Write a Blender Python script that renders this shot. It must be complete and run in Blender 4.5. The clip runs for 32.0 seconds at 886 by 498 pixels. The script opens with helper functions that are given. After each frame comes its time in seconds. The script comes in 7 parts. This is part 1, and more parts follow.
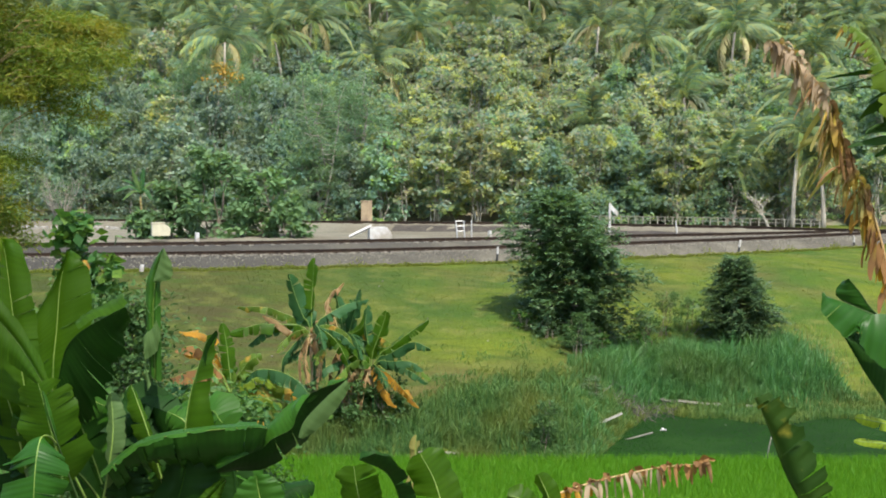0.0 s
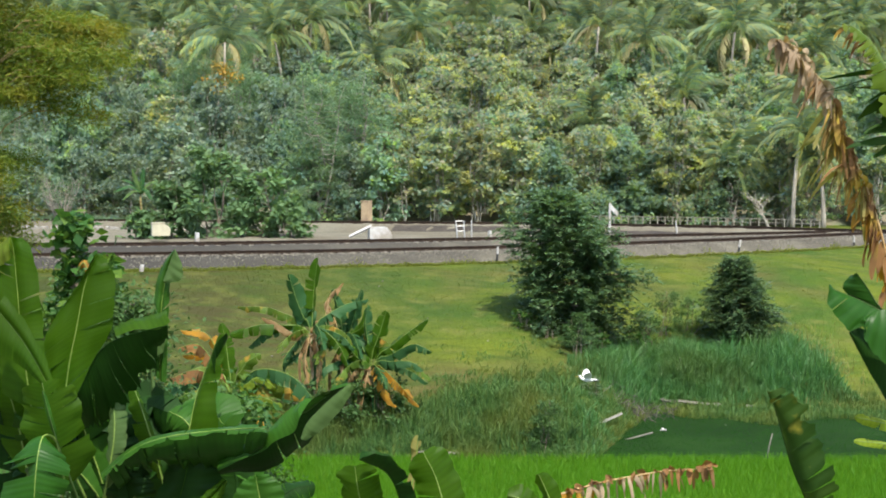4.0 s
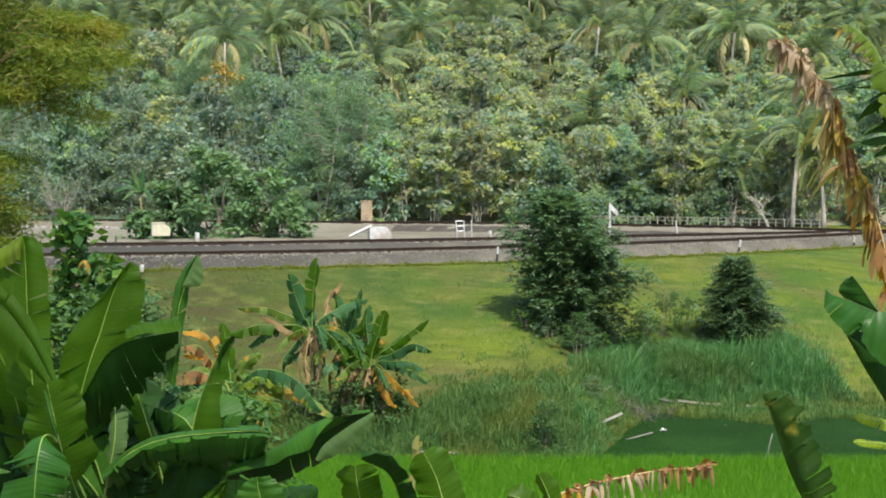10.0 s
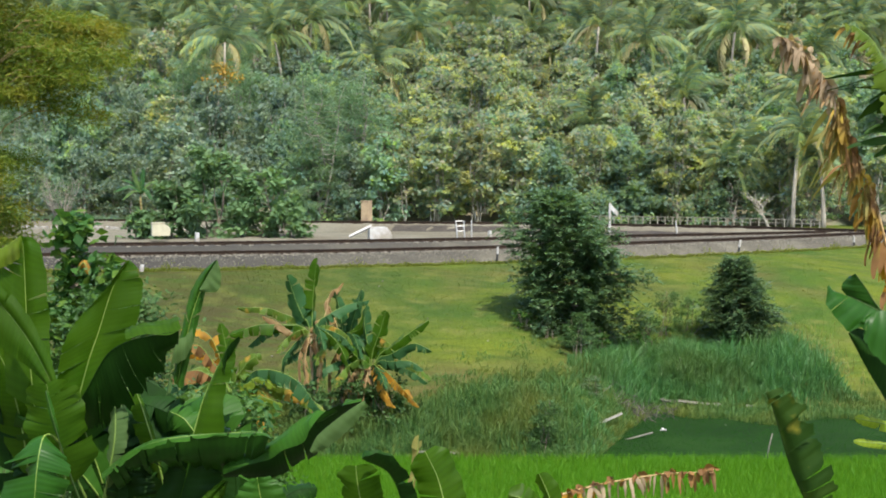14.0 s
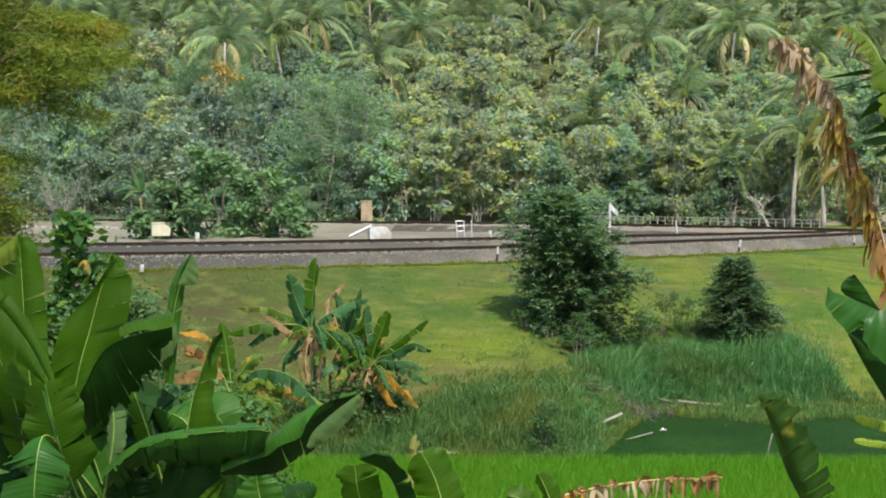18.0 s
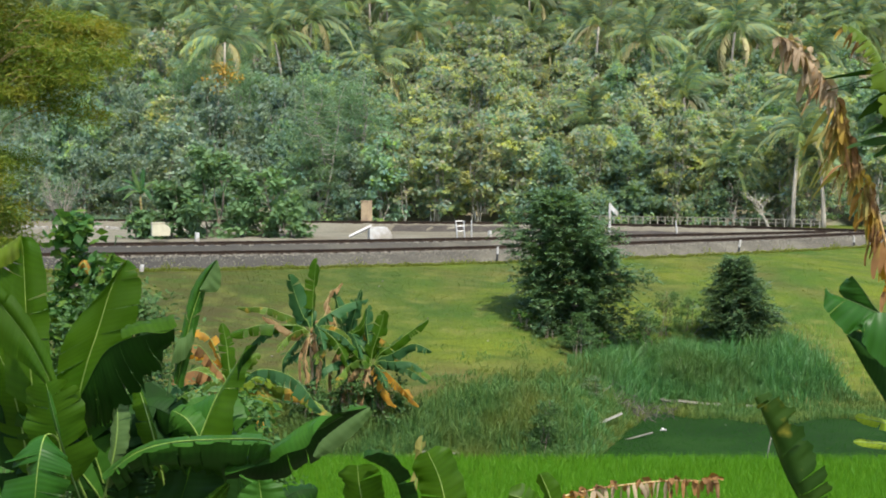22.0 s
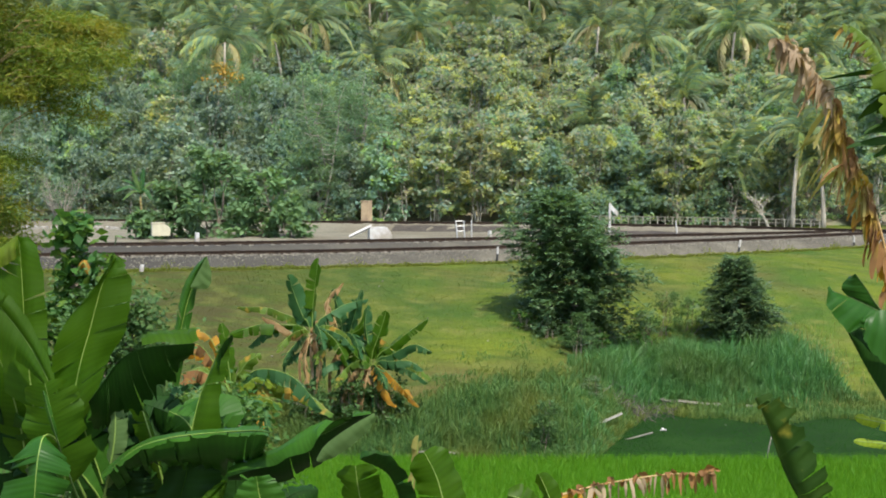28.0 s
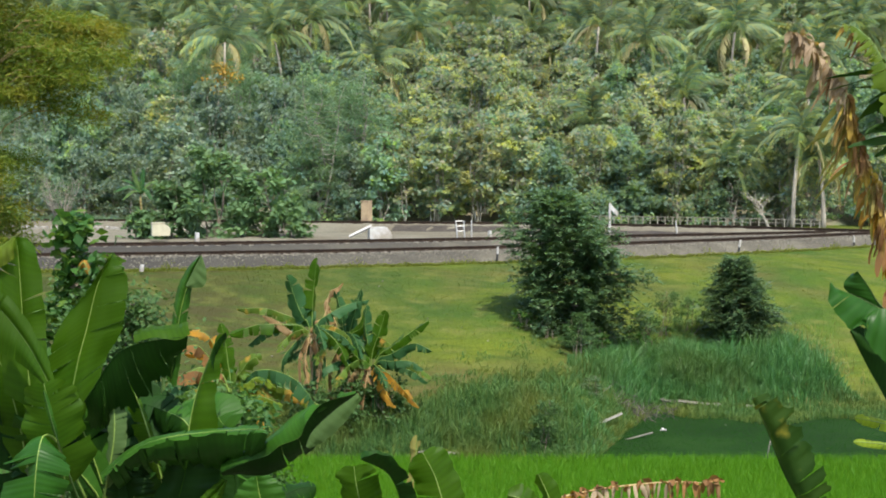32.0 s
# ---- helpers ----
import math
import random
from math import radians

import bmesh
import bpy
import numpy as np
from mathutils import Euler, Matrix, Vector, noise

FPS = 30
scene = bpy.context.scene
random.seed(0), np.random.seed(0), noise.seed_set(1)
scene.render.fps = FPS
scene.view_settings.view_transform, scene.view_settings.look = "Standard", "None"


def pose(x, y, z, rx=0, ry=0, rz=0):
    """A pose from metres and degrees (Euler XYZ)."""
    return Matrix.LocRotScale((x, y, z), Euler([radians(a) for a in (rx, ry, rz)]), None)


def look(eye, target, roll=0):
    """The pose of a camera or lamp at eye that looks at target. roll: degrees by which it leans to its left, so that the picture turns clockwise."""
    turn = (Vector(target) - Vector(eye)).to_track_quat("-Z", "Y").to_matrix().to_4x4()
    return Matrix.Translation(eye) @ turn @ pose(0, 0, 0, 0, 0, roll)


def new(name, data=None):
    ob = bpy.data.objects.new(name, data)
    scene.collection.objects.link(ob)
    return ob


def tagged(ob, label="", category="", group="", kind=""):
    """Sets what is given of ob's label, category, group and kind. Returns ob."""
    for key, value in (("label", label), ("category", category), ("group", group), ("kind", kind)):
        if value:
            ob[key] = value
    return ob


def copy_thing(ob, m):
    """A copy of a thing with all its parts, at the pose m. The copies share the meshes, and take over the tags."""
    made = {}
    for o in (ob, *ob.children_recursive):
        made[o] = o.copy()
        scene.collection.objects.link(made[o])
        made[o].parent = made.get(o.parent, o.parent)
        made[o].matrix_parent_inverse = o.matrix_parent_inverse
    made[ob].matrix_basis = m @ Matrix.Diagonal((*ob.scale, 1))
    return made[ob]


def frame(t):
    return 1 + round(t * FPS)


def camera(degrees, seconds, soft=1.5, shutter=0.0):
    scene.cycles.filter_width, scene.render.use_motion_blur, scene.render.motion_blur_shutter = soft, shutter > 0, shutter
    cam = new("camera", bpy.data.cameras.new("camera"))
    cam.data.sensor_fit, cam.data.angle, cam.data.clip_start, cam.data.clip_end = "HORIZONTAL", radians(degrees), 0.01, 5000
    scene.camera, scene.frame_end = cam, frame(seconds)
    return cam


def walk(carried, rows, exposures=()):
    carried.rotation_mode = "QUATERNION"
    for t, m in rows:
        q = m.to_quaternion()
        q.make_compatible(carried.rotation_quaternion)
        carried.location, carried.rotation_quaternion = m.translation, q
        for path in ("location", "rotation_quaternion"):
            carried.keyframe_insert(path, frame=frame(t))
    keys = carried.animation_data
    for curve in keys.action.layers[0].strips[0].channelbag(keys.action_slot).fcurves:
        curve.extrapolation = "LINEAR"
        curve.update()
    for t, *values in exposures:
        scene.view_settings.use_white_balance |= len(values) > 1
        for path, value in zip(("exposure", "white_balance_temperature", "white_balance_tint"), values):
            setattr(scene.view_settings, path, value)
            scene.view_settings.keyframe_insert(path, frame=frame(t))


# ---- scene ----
cam = camera(34, 32.0, soft=1.9)
EYE = pose(0, 0, 10.2, 86.8, 0, 0)
walk(cam, [(0.0, EYE), (32.0, EYE)], [(0.0, 1.36), (13.0, 1.32), (32.0, 1.26)])

# ---- daylight ----
SUN_TURN, SUN_HEIGHT = radians(163), radians(60)
world = bpy.data.worlds.new("world")
scene.world = world
world.use_nodes = True
sky = world.node_tree.nodes.new("ShaderNodeTexSky")
sky.sky_type, sky.sun_disc = "NISHITA", False
sky.sun_elevation, sky.sun_rotation = SUN_HEIGHT, SUN_TURN
sky.dust_density = 1.5
world.node_tree.links.new(sky.outputs[0], world.node_tree.nodes["Background"].inputs[0])
world.node_tree.nodes["Background"].inputs[1].default_value = 0.15
sun_data = bpy.data.lights.new("sun", "SUN")
sun_data.energy, sun_data.angle, sun_data.color = 3.4, radians(0.6), (1.0, 0.95, 0.86)
sun = new("sun", sun_data)
toward = Vector((math.sin(SUN_TURN) * math.cos(SUN_HEIGHT), math.cos(SUN_TURN) * math.cos(SUN_HEIGHT), math.sin(SUN_HEIGHT)))
sun.matrix_world = look(toward * 300, (0, 0, 0))


# ---- materials ----
def nodes_of(name):
    mat = bpy.data.materials.new(name)
    mat.use_nodes = True
    tree = mat.node_tree
    return mat, tree, tree.nodes["Principled BSDF"]


def mixed(tree, fac, a, b, blend="MIX"):
    n = tree.nodes.new("ShaderNodeMix")
    n.data_type, n.blend_type = "RGBA", blend
    for sock, v in ((n.inputs[0], fac), (n.inputs[6], a), (n.inputs[7], b)):
        if hasattr(v, "is_output"):
            tree.links.new(v, sock)
        elif isinstance(v, tuple):
            sock.default_value = (*v, 1)
        else:
            sock.default_value = v
    return n.outputs[2]


def noisy(tree, scale, lo=0.35, hi=0.65, detail=4, coords="Object"):
    tc = tree.nodes.new("ShaderNodeTexCoord")
    n = tree.nodes.new("ShaderNodeTexNoise")
    n.inputs["Scale"].default_value, n.inputs["Detail"].default_value = scale, detail
    tree.links.new(tc.outputs[coords], n.inputs["Vector"])
    m = tree.nodes.new("ShaderNodeMapRange")
    m.inputs[1].default_value, m.inputs[2].default_value = lo, hi
    tree.links.new(n.outputs[0], m.inputs[0])
    return m.outputs[0]


def bumped(tree, bsdf, height, strength, distance=0.02):
    b = tree.nodes.new("ShaderNodeBump")
    b.inputs["Strength"].default_value, b.inputs["Distance"].default_value = strength, distance
    tree.links.new(height, b.inputs["Height"])
    tree.links.new(b.outputs[0], bsdf.inputs["Normal"])


def surface(name, a, b, scale=2.0, rough=0.85, fine=40.0, bump=0.3, c=None, metal=0.0, spec=0.3):
    """A rough surface with stains at one scale and grain at another."""
    mat, tree, bsdf = nodes_of(name)
    col = mixed(tree, noisy(tree, scale), a, b)
    grain = noisy(tree, fine, 0.3, 0.7, 3)
    if c:
        col = mixed(tree, noisy(tree, scale * 0.31, 0.45, 0.62), col, c)
    dark = mixed(tree, 0.35, col, grain, "MULTIPLY")
    tree.links.new(dark, bsdf.inputs["Base Color"])
    bsdf.inputs["Roughness"].default_value, bsdf.inputs["Metallic"].default_value = rough, metal
    bsdf.inputs["Specular IOR Level"].default_value = spec
    bumped(tree, bsdf, grain, bump)
    return mat


def foliage_paint(name, tones, through_light=0.3, rough=0.5, patch=0.25, spec=0.15, patch_tone=None, hues=None, span=(0.8, 1.2), patch_range=(0.42, 0.66)):
    """Leaves: each one takes its own tone; patches vary over the crown; light shines through."""
    mat, tree, bsdf = nodes_of(name)
    geo = tree.nodes.new("ShaderNodeNewGeometry")
    ramp = tree.nodes.new("ShaderNodeValToRGB")
    while len(ramp.color_ramp.elements) < len(tones):
        ramp.color_ramp.elements.new(0.5)
    for i, (e, tone) in enumerate(zip(ramp.color_ramp.elements, tones)):
        e.position, e.color = i / (len(tones) - 1), (*tone, 1)
    tree.links.new(geo.outputs["Random Per Island"], ramp.inputs[0])
    info = tree.nodes.new("ShaderNodeObjectInfo")
    vary = tree.nodes.new("ShaderNodeHueSaturation")
    vm = tree.nodes.new("ShaderNodeMapRange")
    vm.inputs[3].default_value, vm.inputs[4].default_value = span
    tree.links.new(info.outputs["Random"], vm.inputs[0])
    tree.links.new(vm.outputs[0], vary.inputs["Value"])
    if hues:
        spin, frac, hm = tree.nodes.new("ShaderNodeMath"), tree.nodes.new("ShaderNodeMath"), tree.nodes.new("ShaderNodeMapRange")
        spin.operation, frac.operation = "MULTIPLY", "FRACT"
        spin.inputs[1].default_value = 7.3
        tree.links.new(info.outputs["Random"], spin.inputs[0])
        tree.links.new(spin.outputs[0], frac.inputs[0])
        tree.links.new(frac.outputs[0], hm.inputs[0])
        hm.inputs[3].default_value, hm.inputs[4].default_value = hues
        tree.links.new(hm.outputs[0], vary.inputs["Hue"])
    tree.links.new(mixed(tree, noisy(tree, patch, *patch_range), ramp.outputs[0], patch_tone or tones[len(tones) // 2]), vary.inputs["Color"])
    tree.links.new(vary.outputs[0], bsdf.inputs["Base Color"])
    bsdf.inputs["Roughness"].default_value = rough
    bsdf.inputs["Specular IOR Level"].default_value = spec
    tr = tree.nodes.new("ShaderNodeBsdfTranslucent")
    bright = mixed(tree, 1.0, vary.outputs[0], (1.5, 1.45, 0.7), "MULTIPLY")
    tree.links.new(bright, tr.inputs[0])
    mx = tree.nodes.new("ShaderNodeMixShader")
    mx.inputs[0].default_value = through_light
    tree.links.new(bsdf.outputs[0], mx.inputs[1])
    tree.links.new(tr.outputs[0], mx.inputs[2])
    tree.links.new(mx.outputs[0], tree.nodes["Material Output"].inputs[0])
    return mat


def meadow_colour(tree):
    """Green, yellow and brownish patches some metres wide, drawn out along the slope; darker and browner to the left.
    """
    col = mixed(tree, noisy(tree, 0.2, 0.36, 0.62), (0.042, 0.085, 0.01), (0.098, 0.124, 0.011))
    col = mixed(tree, noisy(tree, 0.11, 0.46, 0.64), col, (0.084, 0.078, 0.022))
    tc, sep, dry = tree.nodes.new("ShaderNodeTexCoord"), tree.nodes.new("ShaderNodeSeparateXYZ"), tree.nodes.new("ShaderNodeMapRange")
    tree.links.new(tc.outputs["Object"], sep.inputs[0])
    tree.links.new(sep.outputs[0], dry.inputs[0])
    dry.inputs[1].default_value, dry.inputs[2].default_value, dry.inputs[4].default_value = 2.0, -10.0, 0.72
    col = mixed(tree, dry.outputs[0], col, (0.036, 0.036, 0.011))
    stretch, streak, sm = tree.nodes.new("ShaderNodeMapping"), tree.nodes.new("ShaderNodeTexNoise"), tree.nodes.new("ShaderNodeMapRange")
    stretch.inputs["Rotation"].default_value, stretch.inputs["Scale"].default_value = (0, 0, 0.5), (0.35, 1.6, 1.6)
    streak.inputs["Scale"].default_value, streak.inputs["Detail"].default_value = 1.0, 5
    tree.links.new(tc.outputs["Object"], stretch.inputs[0])
    tree.links.new(stretch.outputs[0], streak.inputs["Vector"])
    tree.links.new(streak.outputs[0], sm.inputs[0])
    sm.inputs[1].default_value, sm.inputs[2].default_value, sm.inputs[4].default_value = 0.47, 0.66, 0.75
    col = mixed(tree, sm.outputs[0], col, (0.04, 0.07, 0.01))
    return mixed(tree, noisy(tree, 0.9, 0.5, 0.8), col, (0.112, 0.122, 0.027))


def meadow(name, ground):
    mat, tree, bsdf = nodes_of(name)
    col = meadow_colour(tree)
    if ground:
        grain = noisy(tree, 9, 0.25, 0.7, 4)
        col = mixed(tree, 0.45, col, grain, "MULTIPLY")
        bumped(tree, bsdf, grain, 0.5, 0.05)
    else:
        geo = tree.nodes.new("ShaderNodeNewGeometry")
        col = mixed(tree, 0.1, col, geo.outputs["Random Per Island"], "OVERLAY")
        tr, mx = tree.nodes.new("ShaderNodeBsdfTranslucent"), tree.nodes.new("ShaderNodeMixShader")
        mx.inputs[0].default_value = 0.65
        tree.links.new(mixed(tree, 1.0, col, (1.6, 1.6, 1.0), "MULTIPLY"), tr.inputs[0])
        tree.links.new(bsdf.outputs[0], mx.inputs[1])
        tree.links.new(tr.outputs[0], mx.inputs[2])
        tree.links.new(mx.outputs[0], tree.nodes["Material Output"].inputs[0])
    tree.links.new(col, bsdf.inputs["Base Color"])
    bsdf.inputs["Roughness"].default_value = 0.9
    bsdf.inputs["Specular IOR Level"].default_value = 0.1
    return mat


def banana_paint(name, a, b, through_light=0.4, rough=0.38, dry=None, dry_share=(0.6, 0.7), strips=False):
    """Banana blade: fine veins run out from the midrib; blotches; dry edges where given."""
    mat, tree, bsdf = nodes_of(name)
    uv = tree.nodes.new("ShaderNodeUVMap")
    wave = tree.nodes.new("ShaderNodeTexWave")
    wave.inputs["Scale"].default_value, wave.inputs["Distortion"].default_value = 5.5, 0.8
    tree.links.new(uv.outputs[0], wave.inputs["Vector"])
    col = mixed(tree, noisy(tree, 3.0), a, b)
    col = mixed(tree, 0.14, col, wave.outputs[0], "MULTIPLY")
    col = mixed(tree, noisy(tree, 1.1, 0.4, 0.7, 2), col, tuple(0.62 * k for k in b))
    if strips:
        geo = tree.nodes.new("ShaderNodeNewGeometry")
        ramp = tree.nodes.new("ShaderNodeValToRGB")
        ramp.color_ramp.elements[0].color, ramp.color_ramp.elements[1].color = (*a, 1), (*b, 1)
        tree.links.new(geo.outputs["Random Per Island"], ramp.inputs[0])
        col = mixed(tree, 0.6, col, ramp.outputs[0])
    if dry:
        col = mixed(tree, noisy(tree, 2.2, *dry_share, detail=5), col, dry)
    tree.links.new(col, bsdf.inputs["Base Color"])
    bsdf.inputs["Roughness"].default_value = rough
    bumped(tree, bsdf, wave.outputs[0], 0.18, 0.007)
    tr = tree.nodes.new("ShaderNodeBsdfTranslucent")
    tree.links.new(mixed(tree, 1.0, col, (1.9, 1.7, 0.3), "MULTIPLY"), tr.inputs[0])
    bsdf.inputs["Specular IOR Level"].default_value = 0.12
    mx = tree.nodes.new("ShaderNodeMixShader")
    mx.inputs[0].default_value = through_light
    tree.links.new(bsdf.outputs[0], mx.inputs[1])
    tree.links.new(tr.outputs[0], mx.inputs[2])
    tree.links.new(mx.outputs[0], tree.nodes["Material Output"].inputs[0])
    return mat


M_SOIL = surface("leaf_litter", (0.17, 0.15, 0.1), (0.13, 0.15, 0.085), 0.6, 0.95, 12, 0.5, (0.19, 0.165, 0.115), spec=0.05)
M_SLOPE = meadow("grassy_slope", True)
def darkening_ballast(name):
    """Crushed stone, darker towards the left end."""
    mat = surface(name, (0.1, 0.092, 0.07), (0.14, 0.129, 0.097), 0.8, 0.95, 16, 1.0, (0.084, 0.077, 0.06), spec=0.05)
    tree = mat.node_tree
    bsdf = tree.nodes["Principled BSDF"]
    even_tone = bsdf.inputs["Base Color"].links[0].from_socket
    tc, sep, way = tree.nodes.new("ShaderNodeTexCoord"), tree.nodes.new("ShaderNodeSeparateXYZ"), tree.nodes.new("ShaderNodeMapRange")
    tree.links.new(tc.outputs["Object"], sep.inputs[0])
    tree.links.new(sep.outputs[0], way.inputs[0])
    way.inputs[1].default_value, way.inputs[2].default_value, way.inputs[4].default_value = 4.0, -13.0, 0.85
    tree.links.new(mixed(tree, way.outputs[0], even_tone, (0.036, 0.035, 0.031)), bsdf.inputs["Base Color"])
    return mat


M_BALLAST = darkening_ballast("ballast")
M_GRAVEL = surface("dusty_gravel", (0.145, 0.135, 0.1), (0.19, 0.177, 0.13), 0.5, 0.95, 18, 0.8, (0.14, 0.125, 0.09), spec=0.05)
M_DARK_STONE = surface("oiled_ballast", (0.05, 0.044, 0.037), (0.075, 0.065, 0.052), 0.7, 0.8, 18, 0.8, spec=0.05)
M_RAIL = surface("rusty_rail", (0.03, 0.022, 0.017), (0.05, 0.034, 0.024), 3, 0.7, 30, 0.2, metal=0.3, spec=0.05)
M_CONCRETE = surface("concrete", (0.42, 0.40, 0.36), (0.34, 0.32, 0.28), 1.5, 0.9, 25, 0.3, (0.25, 0.23, 0.18))
M_WHITE = surface("white_paint", (0.5, 0.49, 0.46), (0.4, 0.385, 0.35), 3, 0.6, 30, 0.1, (0.3, 0.27, 0.22))
M_CREAM = surface("cream_wall", (0.5, 0.465, 0.32), (0.43, 0.4, 0.28), 2, 0.7, 25, 0.1)
M_BLACK = surface("black_paint", (0.03, 0.03, 0.03), (0.05, 0.045, 0.04), 3, 0.6, 30, 0.1)
M_TAN = surface("tan_plaster", (0.45, 0.34, 0.2), (0.38, 0.28, 0.17), 2, 0.9, 20, 0.3, (0.3, 0.22, 0.14))
M_RAILING = surface("weathered_railing", (0.3, 0.28, 0.22), (0.24, 0.22, 0.17), 2, 0.9, 20, 0.3)
M_STEEL = surface("galvanised_steel", (0.5, 0.5, 0.48), (0.4, 0.4, 0.38), 4, 0.5, 30, 0.1, metal=0.5)
M_BARK = surface("bark", (0.16, 0.125, 0.09), (0.24, 0.2, 0.15), 2, 0.95, 18, 0.8)
M_WEATHERED = surface("weathered_board", (0.27, 0.255, 0.21), (0.19, 0.18, 0.145), 2, 0.9, 22, 0.4, (0.14, 0.13, 0.1))
M_TWIG = surface("dead_twigs", (0.09, 0.08, 0.065), (0.13, 0.115, 0.09), 2, 0.95, 18, 0.5)
M_PALE_BARK = surface("pale_bark", (0.38, 0.34, 0.27), (0.28, 0.25, 0.2), 1.5, 0.9, 14, 0.6)
M_BANANA_STEM = surface("banana_stem", (0.22, 0.24, 0.07), (0.2, 0.12, 0.05), 2.5, 0.6, 10, 0.3, (0.3, 0.22, 0.08))
M_DRY_STEM = surface("dry_sheath", (0.32, 0.22, 0.11), (0.22, 0.13, 0.06), 3, 0.9, 20, 0.5, (0.4, 0.33, 0.2))
M_MIDRIB = surface("midrib", (0.13, 0.22, 0.035), (0.19, 0.27, 0.05), 3, 0.5, 30, 0.05)
M_DRY_RIB = surface("dry_midrib", (0.5, 0.36, 0.16), (0.4, 0.25, 0.1), 3, 0.7, 30, 0.1)
M_BANANA = banana_paint("banana_leaf", (0.032, 0.086, 0.005), (0.047, 0.108, 0.006), 0.5, 0.45)
M_BANANA_MID = banana_paint("dull_banana_leaf", (0.026, 0.083, 0.028), (0.038, 0.104, 0.033), 0.3, 0.5)
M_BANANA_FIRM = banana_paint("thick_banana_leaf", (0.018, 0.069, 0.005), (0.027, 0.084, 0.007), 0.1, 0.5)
# Darker leaf copy, shade toned in for flap, hanging and low leaves.
M_BANANA_HALFSHADE = banana_paint("half_shaded_banana_leaf", (0.013, 0.057, 0.005), (0.02, 0.072, 0.007), 0.12, 0.4)
# Near-black leaf copy: shade under and between the blades is put into its colour.
M_BANANA_SHADE = banana_paint("shaded_banana_leaf", (0.0055, 0.026, 0.0015), (0.009, 0.038, 0.002), 0.1, 0.6)
M_BANANA_UNDER = banana_paint("waxy_leaf_underside", (0.063, 0.115, 0.034), (0.078, 0.137, 0.041), 0.3, 0.6)
M_BANANA_OLD = banana_paint("ageing_banana_leaf", (0.06, 0.13, 0.02), (0.1, 0.15, 0.02), 0.35, 0.45, (0.28, 0.17, 0.03), (0.55, 0.63))
M_BANANA_TORN = banana_paint("dark_torn_leaf", (0.008, 0.034, 0.005), (0.03, 0.064, 0.008), 0.3, 0.6, (0.15, 0.14, 0.018), (0.64, 0.72), True)
M_BANANA_PALE = banana_paint("yellow_green_leaf", (0.2, 0.26, 0.02), (0.14, 0.21, 0.02), 0.4, 0.6)
M_BANANA_DRY = banana_paint("withered_banana_leaf", (0.34, 0.23, 0.11), (0.16, 0.085, 0.035), 0.16, 0.85, (0.3, 0.22, 0.05), (0.55, 0.75), True)
M_BANANA_GREY = banana_paint("grey_withered_leaf", (0.36, 0.28, 0.18), (0.24, 0.18, 0.115), 0.2, 0.85, (0.16, 0.1, 0.055), (0.58, 0.75), True)
M_BANANA_RUST = banana_paint("rusty_withered_leaf", (0.255, 0.136, 0.047), (0.128, 0.068, 0.030), 0.2, 0.8, (0.357, 0.255, 0.043), (0.55, 0.7), True)
M_BANANA_SERE = banana_paint("sere_green_leaf", (0.16, 0.17, 0.05), (0.3, 0.25, 0.08), 0.3, 0.7, (0.12, 0.07, 0.03), (0.62, 0.75), True)
M_BANANA_LIME = banana_paint("lime_banana_leaf", (0.045, 0.09, 0.006), (0.095, 0.13, 0.008), 0.28, 0.5, (0.04, 0.045, 0.012), (0.58, 0.72), True)
M_BANANA_YELLOW = banana_paint("yellow_banana_leaf", (0.42, 0.21, 0.02), (0.3, 0.17, 0.028), 0.35, 0.6, (0.16, 0.08, 0.035), (0.58, 0.7))
# Hill leaves: haze is mixed into the colour as extra blue and paler tones.
M_TEAK = foliage_paint("hazed_olive_foliage", [(0.118, 0.2, 0.19), (0.166, 0.238, 0.195), (0.215, 0.272, 0.192), (0.3, 0.27, 0.22)], 0.6, 0.6, 0.75, 0.2, (0.385, 0.42, 0.15), (0.474, 0.511), (0.75, 1.35), (0.48, 0.68))
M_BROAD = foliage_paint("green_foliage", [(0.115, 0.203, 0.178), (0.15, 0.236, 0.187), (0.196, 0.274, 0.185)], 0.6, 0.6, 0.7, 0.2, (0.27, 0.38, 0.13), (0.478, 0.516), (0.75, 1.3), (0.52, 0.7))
M_FEATHER = foliage_paint("hazed_soft_green_foliage", [(0.114, 0.196, 0.125), (0.133, 0.221, 0.130), (0.166, 0.250, 0.135)], 0.5, spec=0.3)
M_BLUISH = foliage_paint("haze_blue_foliage", [(0.080, 0.142, 0.135), (0.105, 0.168, 0.146), (0.144, 0.206, 0.151)], 0.5, 0.45, 0.7, 0.3, (0.206, 0.255, 0.162), (0.48, 0.52))
M_BUSH = foliage_paint("trackside_foliage", [(0.07, 0.135, 0.062), (0.095, 0.17, 0.075), (0.14, 0.22, 0.095)], 0.38)
M_LOWBUSH = foliage_paint("low_bush_foliage", [(0.04, 0.09, 0.03), (0.058, 0.12, 0.036), (0.09, 0.155, 0.045)], 0.33)
M_DARK = foliage_paint("dark_foliage", [(0.034, 0.084, 0.043), (0.047, 0.106, 0.049), (0.076, 0.140, 0.054), (0.123, 0.185, 0.062)], 0.36, 0.5, 0.5, 0.4)
M_BAMBOO = foliage_paint("yellow_green_foliage", [(0.08, 0.14, 0.02), (0.12, 0.18, 0.025), (0.2, 0.22, 0.03)], 0.5, 0.5, 0.9, 0.15, (0.22, 0.2, 0.03), None, (0.8, 1.2), (0.5, 0.66))
